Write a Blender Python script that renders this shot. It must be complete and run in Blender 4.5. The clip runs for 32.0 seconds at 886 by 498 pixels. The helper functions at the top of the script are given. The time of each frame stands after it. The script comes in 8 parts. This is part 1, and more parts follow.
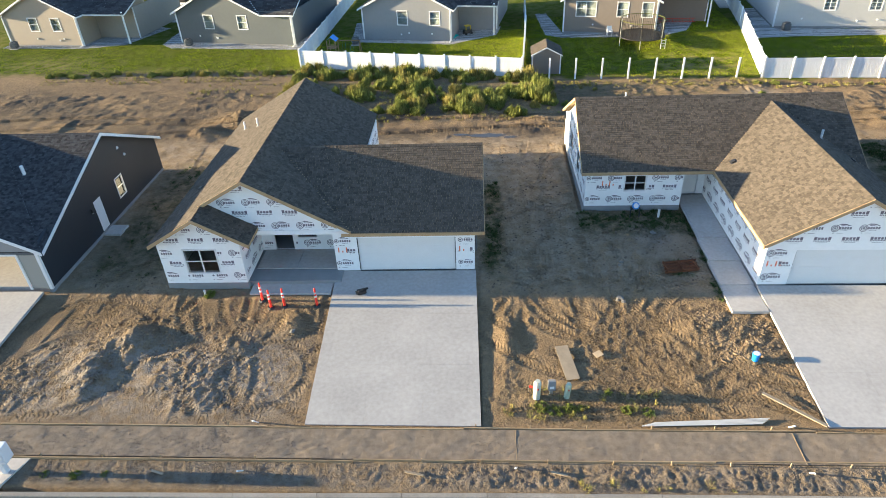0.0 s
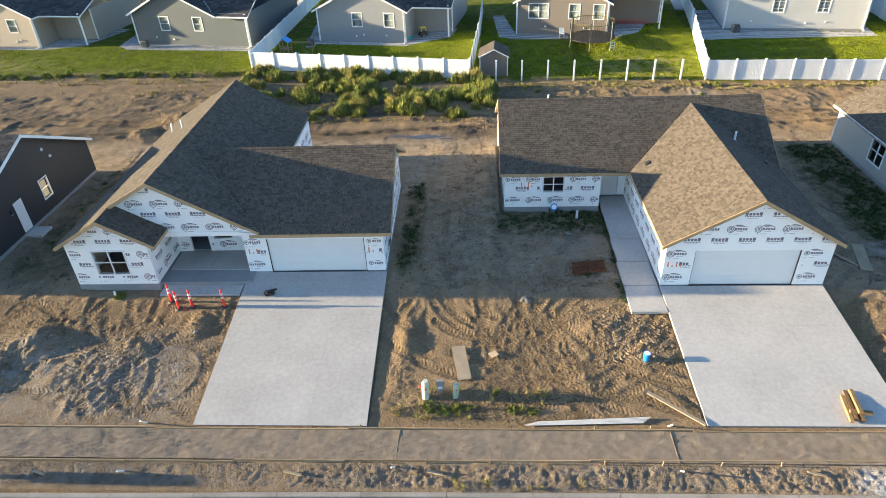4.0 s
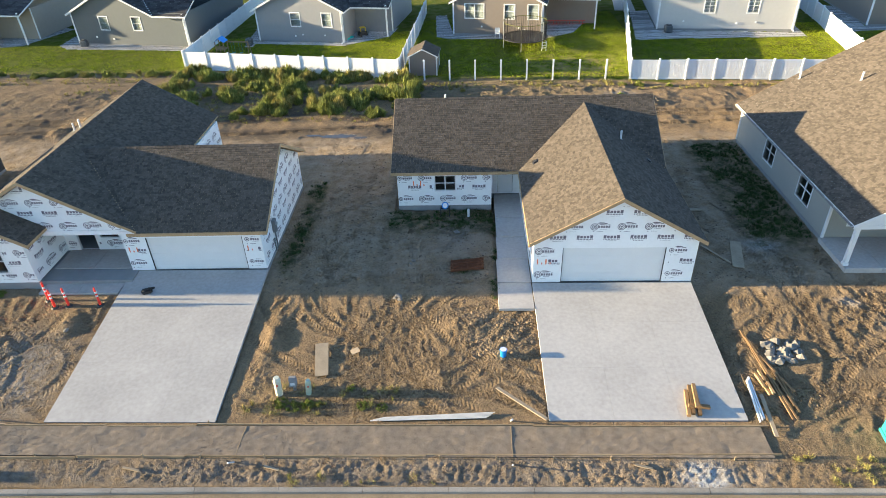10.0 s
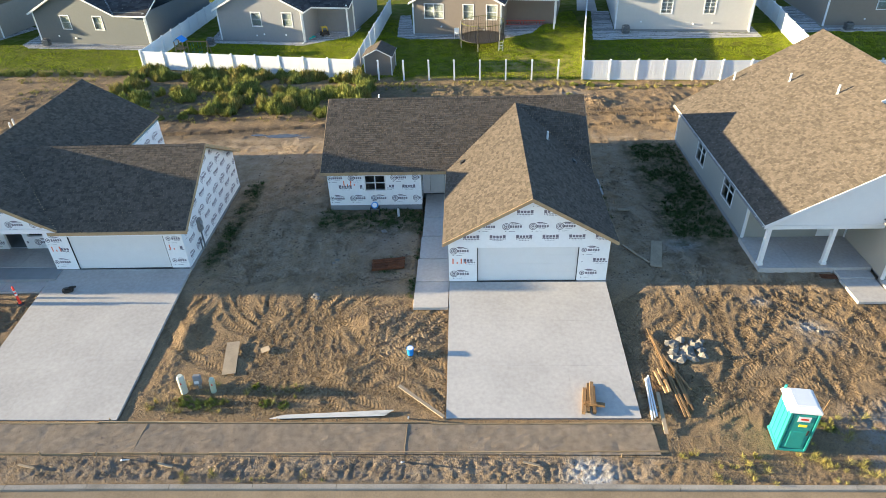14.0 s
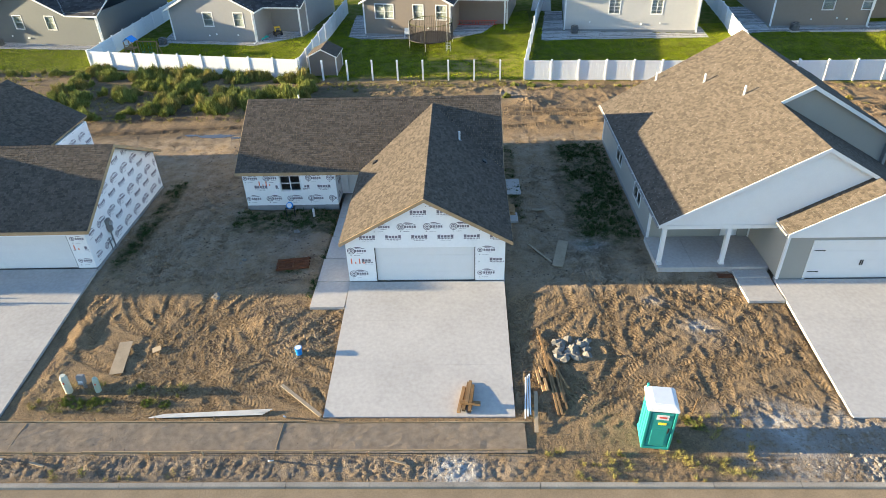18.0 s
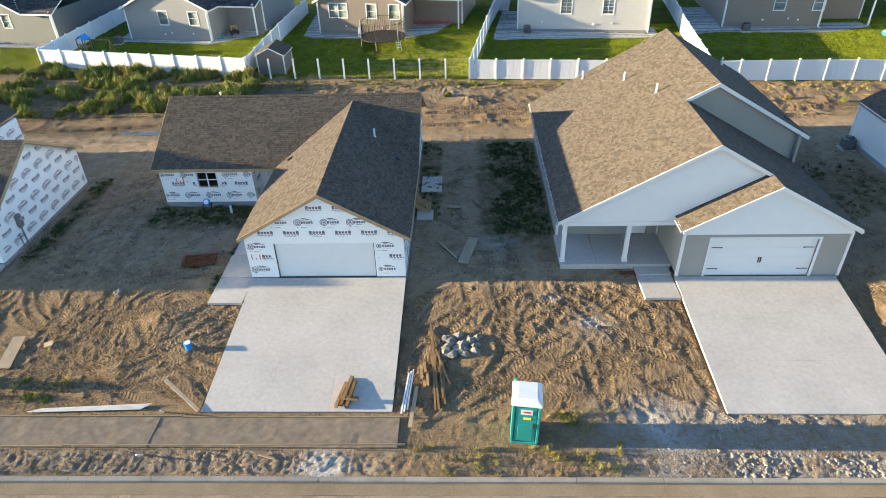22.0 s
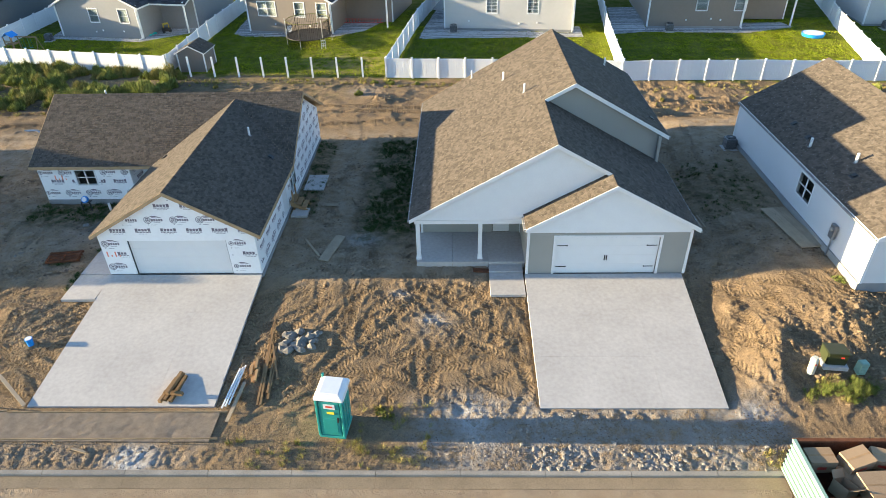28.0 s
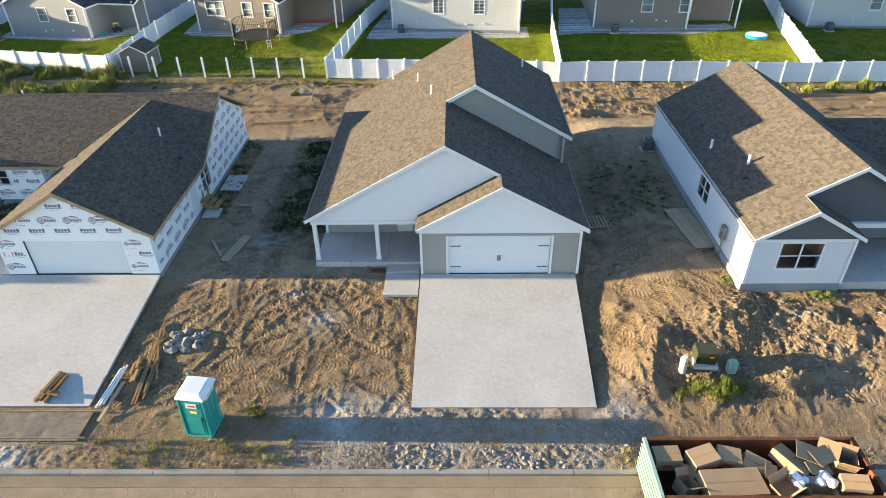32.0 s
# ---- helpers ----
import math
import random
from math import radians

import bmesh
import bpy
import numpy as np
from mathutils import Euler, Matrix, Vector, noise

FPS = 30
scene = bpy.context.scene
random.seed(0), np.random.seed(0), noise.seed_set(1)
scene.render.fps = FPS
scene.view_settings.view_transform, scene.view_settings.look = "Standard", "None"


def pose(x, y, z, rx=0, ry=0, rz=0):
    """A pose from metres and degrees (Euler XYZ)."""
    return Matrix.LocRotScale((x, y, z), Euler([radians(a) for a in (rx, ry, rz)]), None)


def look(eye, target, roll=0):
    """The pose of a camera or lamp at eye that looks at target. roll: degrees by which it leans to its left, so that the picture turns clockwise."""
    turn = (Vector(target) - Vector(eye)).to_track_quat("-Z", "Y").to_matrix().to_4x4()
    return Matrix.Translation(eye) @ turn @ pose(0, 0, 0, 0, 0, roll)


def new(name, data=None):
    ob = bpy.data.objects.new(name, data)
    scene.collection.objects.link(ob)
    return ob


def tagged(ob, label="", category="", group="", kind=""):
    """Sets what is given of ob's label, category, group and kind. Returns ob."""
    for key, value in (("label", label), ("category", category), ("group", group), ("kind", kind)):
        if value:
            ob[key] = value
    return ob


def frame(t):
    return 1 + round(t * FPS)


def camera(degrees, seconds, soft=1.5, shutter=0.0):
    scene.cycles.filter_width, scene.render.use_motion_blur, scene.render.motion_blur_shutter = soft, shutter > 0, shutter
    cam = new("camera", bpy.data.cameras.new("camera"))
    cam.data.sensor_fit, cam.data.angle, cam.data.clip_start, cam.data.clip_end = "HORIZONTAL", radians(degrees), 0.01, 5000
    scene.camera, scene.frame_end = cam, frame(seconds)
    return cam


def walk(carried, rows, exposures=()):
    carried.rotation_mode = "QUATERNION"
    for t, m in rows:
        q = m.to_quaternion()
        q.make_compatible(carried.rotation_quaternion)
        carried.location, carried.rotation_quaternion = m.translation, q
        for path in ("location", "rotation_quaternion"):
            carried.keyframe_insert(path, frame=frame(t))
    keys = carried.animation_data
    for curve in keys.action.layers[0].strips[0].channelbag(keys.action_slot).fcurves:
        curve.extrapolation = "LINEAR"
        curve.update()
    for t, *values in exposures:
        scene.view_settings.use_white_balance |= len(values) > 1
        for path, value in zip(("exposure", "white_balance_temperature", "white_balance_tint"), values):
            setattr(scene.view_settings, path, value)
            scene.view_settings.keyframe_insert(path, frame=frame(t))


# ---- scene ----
cam = camera(69.4, 32.0, soft=0.6)
PATH = [
    (0, (-0.183, -0.277, 19.045), (-0.3, 1.385, 17.938), -2.6),
    (0.5, (0.405, -0.226, 19.05), (0.289, 1.436, 17.943), -2.7),
    (1, (0.966, -0.23, 19.029), (0.851, 1.432, 17.924), -2.6),
    (1.5, (1.526, -0.241, 19.055), (1.412, 1.421, 17.949), -2.6),
    (2, (2.064, -0.251, 19.077), (1.953, 1.412, 17.97), -2.6),
    (2.5, (2.633, -0.269, 19.061), (2.521, 1.393, 17.955), -2.6),
    (3, (3.165, -0.264, 19.034), (3.056, 1.399, 17.929), -2.6),
    (3.5, (3.676, -0.269, 19.03), (3.569, 1.394, 17.925), -2.5),
    (5.5, (5.686, -0.267, 18.978), (5.588, 1.397, 17.873), -2.4),
    (6, (6.193, -0.256, 18.965), (6.097, 1.408, 17.86), -2.4),
    (6.5, (6.682, -0.291, 18.957), (6.589, 1.373, 17.851), -2.3),
    (7, (7.196, -0.276, 18.958), (7.103, 1.388, 17.852), -2.3),
    (7.5, (7.699, -0.291, 18.982), (7.607, 1.373, 17.876), -2.3),
    (8, (8.211, -0.323, 18.965), (8.12, 1.341, 17.859), -2.3),
    (8.5, (8.709, -0.338, 18.952), (8.619, 1.326, 17.846), -2.3),
    (9, (9.132, -0.353, 18.96), (9.044, 1.311, 17.854), -2.2),
    (9.5, (9.552, -0.351, 18.921), (9.466, 1.314, 17.816), -2.2),
    (10, (10.015, -0.358, 18.906), (9.93, 1.306, 17.8), -2.2),
    (10.5, (10.449, -0.363, 18.903), (10.365, 1.302, 17.797), -2.1),
    (11, (10.893, -0.38, 18.906), (10.812, 1.284, 17.799), -2.1),
    (11.5, (11.358, -0.395, 18.904), (11.276, 1.268, 17.796), -2.1),
    (12, (11.851, -0.414, 18.882), (11.77, 1.249, 17.774), -2.1),
    (12.5, (12.356, -0.437, 18.898), (12.277, 1.226, 17.79), -2.0),
    (13, (12.906, -0.419, 18.922), (12.826, 1.243, 17.813), -2.1),
    (13.5, (13.443, -0.43, 18.93), (13.363, 1.233, 17.821), -2.1),
    (14, (13.942, -0.453, 18.949), (13.865, 1.21, 17.84), -2.0),
    (14.5, (14.538, -0.459, 18.973), (14.461, 1.203, 17.862), -2.1),
    (16.5, (16.944, -0.485, 19.022), (16.87, 1.175, 17.91), -2.0),
    (17, (17.522, -0.487, 19.023), (17.45, 1.173, 17.911), -2.0),
    (17.5, (18.114, -0.484, 19.007), (18.045, 1.177, 17.895), -1.9),
    (18, (18.742, -0.482, 18.961), (18.674, 1.179, 17.85), -1.9),
    (18.5, (19.357, -0.494, 18.921), (19.291, 1.168, 17.811), -1.8),
    (19, (19.996, -0.503, 18.875), (19.926, 1.16, 17.766), -1.9),
    (19.5, (20.593, -0.509, 18.804), (20.522, 1.155, 17.698), -1.8),
    (20, (21.165, -0.519, 18.766), (21.096, 1.145, 17.658), -1.8),
    (20.5, (21.764, -0.529, 18.711), (21.696, 1.135, 17.604), -1.8),
    (21, (22.356, -0.526, 18.676), (22.289, 1.138, 17.568), -1.7),
    (21.5, (22.96, -0.526, 18.634), (22.893, 1.138, 17.527), -1.7),
    (22, (23.562, -0.523, 18.611), (23.495, 1.141, 17.505), -1.7),
    (22.5, (24.13, -0.542, 18.619), (24.064, 1.122, 17.511), -1.7),
    (23, (24.723, -0.562, 18.62), (24.659, 1.102, 17.511), -1.6),
    (23.5, (25.328, -0.591, 18.647), (25.266, 1.072, 17.537), -1.6),
    (24, (25.954, -0.615, 18.679), (25.893, 1.047, 17.569), -1.5),
    (24.5, (26.544, -0.621, 18.712), (26.486, 1.04, 17.599), -1.5),
    (25, (27.137, -0.617, 18.734), (27.081, 1.043, 17.62), -1.4),
    (25.5, (27.754, -0.642, 18.751), (27.697, 1.018, 17.636), -1.5),
    (27.5, (29.956, -0.736, 18.682), (29.904, 0.925, 17.57), -1.3),
    (28, (30.51, -0.737, 18.7), (30.459, 0.924, 17.587), -1.3),
    (28.5, (31.044, -0.76, 18.721), (30.995, 0.901, 17.608), -1.2),
    (29, (31.645, -0.754, 18.74), (31.597, 0.906, 17.626), -1.2),
    (29.5, (32.213, -0.748, 18.767), (32.167, 0.912, 17.652), -1.2),
    (30, (32.802, -0.766, 18.757), (32.761, 0.895, 17.644), -1.1),
    (30.5, (33.454, -0.783, 18.787), (33.414, 0.878, 17.674), -1.1),
    (31, (34.099, -0.786, 18.79), (34.06, 0.875, 17.676), -1.0),
    (31.5, (34.769, -0.804, 18.787), (34.731, 0.856, 17.672), -1.1),
    (32, (35.427, -0.819, 18.787), (35.39, 0.841, 17.672), -1.0),
]
walk(cam, [(t, look(eye, target, roll)) for t, eye, target, roll in PATH])

# ---- light ----
SUN_EL = 7.6
world = bpy.data.worlds.new("world")
scene.world = world
world.use_nodes = True
wn = world.node_tree
sky = wn.nodes.new("ShaderNodeTexSky")
sky.sky_type = "NISHITA"
sky.sun_disc = False
sky.sun_elevation = radians(SUN_EL)
sky.sun_rotation = radians(268)
sky.altitude, sky.air_density, sky.dust_density, sky.ozone_density = 900, 1.0, 0.75, 2.0
wn.links.new(sky.outputs[0], wn.nodes["Background"].inputs[0])
wn.nodes["Background"].inputs[1].default_value = 0.098
sun = new("sun", bpy.data.lights.new("sun", "SUN"))
sun.data.energy, sun.data.angle, sun.data.color = 5.0, radians(0.55), (1.0, 0.79, 0.455)
sun.matrix_world = look((-50, 0.6, 50 * math.tan(radians(SUN_EL))), (0, 0, 0))
scene.view_settings.exposure = 2.52
scene.view_settings.use_white_balance = True
scene.view_settings.white_balance_temperature, scene.view_settings.white_balance_tint = 6040, 11

# ---- materials ----
def material(name, colour, rough=0.8, metal=0.0, vary=0.25, scale=3.0, fine=40.0, bump=0.0, island=0.0, second=None, obj=0.0):
    """Colour varied at two scales, with fine relief. island / obj: how far single pieces differ."""
    m = bpy.data.materials.new(name)
    m.use_nodes = True
    t = m.node_tree
    b = t.nodes["Principled BSDF"]
    b.inputs["Roughness"].default_value, b.inputs["Metallic"].default_value = rough, metal
    b.inputs["Specular IOR Level"].default_value = 0.08 if rough >= 0.75 else 0.4
    b.inputs["Diffuse Roughness"].default_value = 0.25 if rough >= 0.88 else 0.0
    co = t.nodes.new("ShaderNodeTexCoord").outputs["Object"]
    n1, n2 = t.nodes.new("ShaderNodeTexNoise"), t.nodes.new("ShaderNodeTexNoise")
    for n, sc, d in ((n1, scale, 5), (n2, fine, 3)):
        n.inputs["Scale"].default_value, n.inputs["Detail"].default_value = sc, d
        t.links.new(co, n.inputs["Vector"])
    add = t.nodes.new("ShaderNodeMath")
    add.operation = "ADD"
    t.links.new(n1.outputs["Fac"], add.inputs[0])
    t.links.new(n2.outputs["Fac"], add.inputs[1])
    src = add.outputs[0]
    for amount, socket in ((island, "Random Per Island"), (obj, "Random")):
        if amount:
            g = t.nodes.new("ShaderNodeNewGeometry" if socket != "Random" else "ShaderNodeObjectInfo")
            ma = t.nodes.new("ShaderNodeMath")
            ma.operation, ma.inputs[1].default_value = "MULTIPLY_ADD", amount
            t.links.new(g.outputs[socket], ma.inputs[0])
            t.links.new(src, ma.inputs[2])
            sub = t.nodes.new("ShaderNodeMath")
            sub.operation, sub.inputs[1].default_value = "SUBTRACT", amount / 2
            t.links.new(ma.outputs[0], sub.inputs[0])
            src = sub.outputs[0]
    r = t.nodes.new("ShaderNodeMapRange")
    r.inputs["From Min"].default_value, r.inputs["From Max"].default_value = 0.55, 1.45
    t.links.new(src, r.inputs["Value"])
    mix = t.nodes.new("ShaderNodeMix")
    mix.data_type = "RGBA"
    low = second if second else tuple(c * (1 - vary) for c in colour)
    high = colour if second else tuple(min(1, c * (1 + vary * 0.7)) for c in colour)
    mix.inputs["A"].default_value, mix.inputs["B"].default_value = (*low, 1), (*high, 1)
    t.links.new(r.outputs[0], mix.inputs["Factor"])
    t.links.new(mix.outputs["Result"], b.inputs["Base Color"])
    if bump:
        bn = t.nodes.new("ShaderNodeBump")
        bn.inputs["Strength"].default_value, bn.inputs["Distance"].default_value = bump, 0.02
        t.links.new(n2.outputs["Fac"], bn.inputs["Height"])
        t.links.new(bn.outputs[0], b.inputs["Normal"])
    return m


def glass_material():
    m = bpy.data.materials.new("window_glass")
    m.use_nodes = True
    b = m.node_tree.nodes["Principled BSDF"]
    b.inputs["Base Color"].default_value = (0.86, 0.9, 0.9, 1)
    b.inputs["Roughness"].default_value, b.inputs["Transmission Weight"].default_value, b.inputs["IOR"].default_value = 0.02, 1.0, 1.45
    return m


SHINGLE = material("weathered_brown_shingle", (0.102, 0.085, 0.069), 0.95, vary=0.5, scale=9, fine=50, bump=0.5, island=0.5)
SHINGLE_GREY = material("charcoal_shingle", (0.06, 0.058, 0.06), 0.95, vary=0.6, scale=7, fine=45, bump=0.5, island=0.6)
DECK = material("roof_sheathing", (0.40, 0.28, 0.16), 0.85, vary=0.3, scale=2, fine=30)
WHITE = material("white_trim", (0.68, 0.68, 0.675), 0.5, vary=0.05, scale=2, fine=20)
WRAP = material("white_house_wrap", (0.80, 0.80, 0.80), 0.55, vary=0.06, scale=0.9, fine=6, bump=0.25)
INK = material("dark_wrap_print", (0.165, 0.145, 0.175), 0.7, vary=0.25, scale=1.0)
ORANGE = material("orange_spray_paint", (0.75, 0.20, 0.10), 0.7, vary=0.3, fine=60)
CONCRETE = material("new_concrete", (0.415, 0.388, 0.362), 0.85, vary=0.19, scale=0.45, fine=6, bump=0.05)
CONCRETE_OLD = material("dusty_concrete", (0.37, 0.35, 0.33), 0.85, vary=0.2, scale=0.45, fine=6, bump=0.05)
FOUND = material("foundation_concrete", (0.25, 0.25, 0.25), 0.9, vary=0.2, scale=1.5, fine=40, bump=0.2)
SIDING_D = material("taupe_lap_siding", (0.30, 0.29, 0.26), 0.6, vary=0.06, scale=1, fine=30)
SIDING_A = material("charcoal_lap_siding", (0.014, 0.019, 0.026), 0.55, vary=0.1, scale=1, fine=30)
SIDING_E = material("white_lap_siding", (0.56, 0.57, 0.58), 0.6, vary=0.05, scale=1, fine=30)
SLATE = material("slate_gable_siding", (0.075, 0.085, 0.095), 0.6, vary=0.1)
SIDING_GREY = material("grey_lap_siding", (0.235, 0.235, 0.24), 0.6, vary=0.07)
SIDING_GREEN = material("dark_green_grey_siding", (0.09, 0.102, 0.107), 0.6, vary=0.07)
SIDING_TAN = material("tan_lap_siding", (0.30, 0.25, 0.20), 0.6, vary=0.07)
SIDING_BROWN = material("brown_lap_siding", (0.20, 0.165, 0.135), 0.6, vary=0.07)
SIDING_CREAM = material("cream_lap_siding", (0.46, 0.44, 0.415), 0.6, vary=0.06)
VINYL = material("white_vinyl", (0.72, 0.73, 0.745), 0.4, vary=0.03)
GLASS = glass_material()
BLIND = material("pale_window_blind", (0.30, 0.33, 0.33), 0.7, vary=0.15, scale=1, fine=30)
DARK = material("dark_interior", (0.05, 0.05, 0.055), 0.9, vary=0.3)
LUMBER = material("fresh_lumber", (0.34, 0.215, 0.11), 0.8, vary=0.35, scale=4, fine=60, bump=0.2, obj=0.5)
LUMBER_OLD = material("weathered_lumber", (0.215, 0.135, 0.07), 0.85, vary=0.4, scale=4, fine=60, bump=0.2, obj=0.6)
BLACK = material("black_metal", (0.02, 0.02, 0.022), 0.45, vary=0.2)

# ---- building helpers ----
ORIGIN = {}


def thing(name, at, label="", category="", group="", kind=""):
    ob = new(name)
    ob.location = at
    ob.empty_display_size = 0.3
    ORIGIN[ob] = Vector(at)
    return tagged(ob, label, category, group, kind)


def part(name, bm, mat, parent, label="", smooth=False, kind=""):
    """One mesh object under a thing or a part; the bmesh is in world coordinates."""
    base = ORIGIN[parent]
    me = bpy.data.meshes.new(name)
    bmesh.ops.translate(bm, verts=bm.verts, vec=-base)
    bmesh.ops.recalc_face_normals(bm, faces=bm.faces)
    bm.to_mesh(me)
    bm.free()
    return finish(name, me, mat, parent, label, smooth, kind)


def finish(name, me, mat, parent, label="", smooth=False, kind=""):
    if mat:
        me.materials.append(mat)
    if smooth:
        me.polygons.foreach_set("use_smooth", [True] * len(me.polygons))
    ob = new(name, me)
    if parent:
        ob.parent = parent
        ORIGIN[ob] = ORIGIN[parent]
    return tagged(ob, label, kind=kind)


def raw(name, verts, faces, mat, parent=None, label="", kind="", smooth=False):
    """One mesh from vertex and face arrays in world coordinates."""
    v = np.asarray(verts, dtype=float)
    if parent:
        v = v - np.array(ORIGIN[parent])
    me = bpy.data.meshes.new(name)
    me.from_pydata(v.tolist(), [], np.asarray(faces).tolist() if isinstance(faces, np.ndarray) else faces)
    return finish(name, me, mat, parent, label, smooth, kind)


def box(bm, a, b, bevel=0.0):
    """An upright box between two corners."""
    lo, hi = [min(p, q) for p, q in zip(a, b)], [max(p, q) for p, q in zip(a, b)]
    m = Matrix.LocRotScale([(p + q) / 2 for p, q in zip(lo, hi)], None, [max(q - p, 1e-4) for p, q in zip(lo, hi)])
    r = bmesh.ops.create_cube(bm, size=1, matrix=m)
    if bevel:
        es = list({e for v in r["verts"] for e in v.link_edges})
        bmesh.ops.bevel(bm, geom=es, offset=bevel, segments=1, affect="EDGES")
    return bm


def boxes(*pairs, bevel=0.0):
    bm = bmesh.new()
    for a, b in pairs:
        box(bm, a, b, bevel)
    return bm


def obox(bm, m, size, bevel=0.0):
    """A box of that size at a pose."""
    r = bmesh.ops.create_cube(bm, size=1, matrix=m @ Matrix.Diagonal((*size, 1)))
    if bevel:
        bmesh.ops.bevel(bm, geom=list({e for v in r["verts"] for e in v.link_edges}), offset=bevel, segments=2, affect="EDGES")
    return bm


def cyl(bm, at, r, h, r2=None, seg=16, m=None):
    """An upright tapered cylinder standing at a point."""
    mm = Matrix.Translation(at) @ (m or Matrix()) @ Matrix.Translation((0, 0, h / 2))
    bmesh.ops.create_cone(bm, cap_ends=True, segments=seg, radius1=r, radius2=r if r2 is None else r2, depth=h, matrix=mm)
    return bm


def prism(bm, poly, vec):
    """A flat polygon swept along a vector."""
    a = [bm.verts.new(p) for p in poly]
    b = [bm.verts.new(Vector(p) + Vector(vec)) for p in poly]
    bm.faces.new(a)
    bm.faces.new(b[::-1])
    for i in range(len(a)):
        j = (i + 1) % len(a)
        bm.faces.new((a[i], b[i], b[j], a[j]))
    return bm


def spans(poly, v):
    """The stretches of u inside a 2D polygon on the line of height v."""
    xs = []
    for (u0, v0), (u1, v1) in zip(poly, poly[1:] + poly[:1]):
        if (v0 <= v < v1) or (v1 <= v < v0):
            xs.append(u0 + (u1 - u0) * (v - v0) / (v1 - v0))
    xs.sort()
    return list(zip(xs[::2], xs[1::2]))


def plane_axes(pts):
    p = [Vector(q) for q in pts]
    n = Vector((0, 0, 0))
    for i in range(len(p)):
        n += (p[i] - p[0]).cross(p[(i + 1) % len(p)] - p[0])
    n.normalize()
    if n.z < 0:
        n = -n
    u = Vector((0, 0, 1)).cross(n).normalized()
    return p[0], u, n.cross(u), n


def shingle_mesh(polys, rng, course=0.145, tab=0.19):
    """Every tab of the courses on some sloping polygons, each its own small slab."""
    V, F = [], []
    for pts in polys:
        o, u, v, n = plane_axes(pts)
        flat = [((Vector(q) - o).dot(u), (Vector(q) - o).dot(v)) for q in pts]
        lo, hi = min(f[1] for f in flat), max(f[1] for f in flat)
        k = 0
        y = lo
        while y < hi - 0.02:
            top = min(y + course * 1.05, hi)
            for a, b in spans(flat, min(y + course * 0.5, hi - 0.01)):
                x = a - rng.random() * tab
                while x < b:
                    w = tab * (0.55 + 0.9 * rng.random())
                    x0, x1 = max(x, a), min(x + w, b)
                    x += w
                    if x1 - x0 < 0.02:
                        continue
                    h0 = 0.012 + (0.008 if rng.random() < 0.45 else 0)
                    drop = 0.012 * rng.random()
                    i = len(V)
                    for uu, vv, hh in ((x0 + 0.003, y - drop, h0), (x1 - 0.003, y - drop, h0), (x1 - 0.003, top, 0.004), (x0 + 0.003, top, 0.004), (x0 + 0.003, y - drop, 0.0), (x1 - 0.003, y - drop, 0.0)):
                        V.append(o + u * uu + v * vv + n * hh)
                    F += [(i, i + 1, i + 2, i + 3), (i + 4, i + 5, i + 1, i), (i + 4, i, i + 3), (i + 5, i + 2, i + 1)]
            y += course
            k += 1
    return [tuple(p) for p in V], F


def roof(parent, polys, mat, edge, thick=0.16, name="roof", label="", shingled=True, seed=1):
    """Sloping decks with thickness, one part a slope, each under its own shingles."""
    rng = random.Random(seed)
    out = []
    for pts in polys:
        bm = prism(bmesh.new(), pts, (0, 0, -thick))
        ob = part(name, bm, edge, parent, label)
        if shingled:
            V, F = shingle_mesh([[(x, y, z + 0.004) for x, y, z in pts]], rng)
            raw("shingles", V, F, mat, ob, kind="stuff")
        out.append(ob)
    return out


def ridge_cap(parent, a, b, mat, w=0.15):
    """Bent cap shingles along a ridge."""
    a, b = Vector(a), Vector(b)
    d = (b - a).normalized()
    side = d.cross(Vector((0, 0, 1))).normalized()
    n = max(1, int((b - a).length / 0.2))
    V, F = [], []
    for i in range(n):
        p, q = a + (b - a) * (i / n), a + (b - a) * ((i + 1.05) / n)
        j = len(V)
        for c, h in ((p, 0.02), (q, 0.035)):
            V += [c - side * w + Vector((0, 0, h - w * 0.5)), c + Vector((0, 0, h)), c + side * w + Vector((0, 0, h - w * 0.5))]
        F += [(j, j + 1, j + 4, j + 3), (j + 1, j + 2, j + 5, j + 4)]
    return raw("ridge_cap", [tuple(v) for v in V], F, mat, parent, kind="stuff")


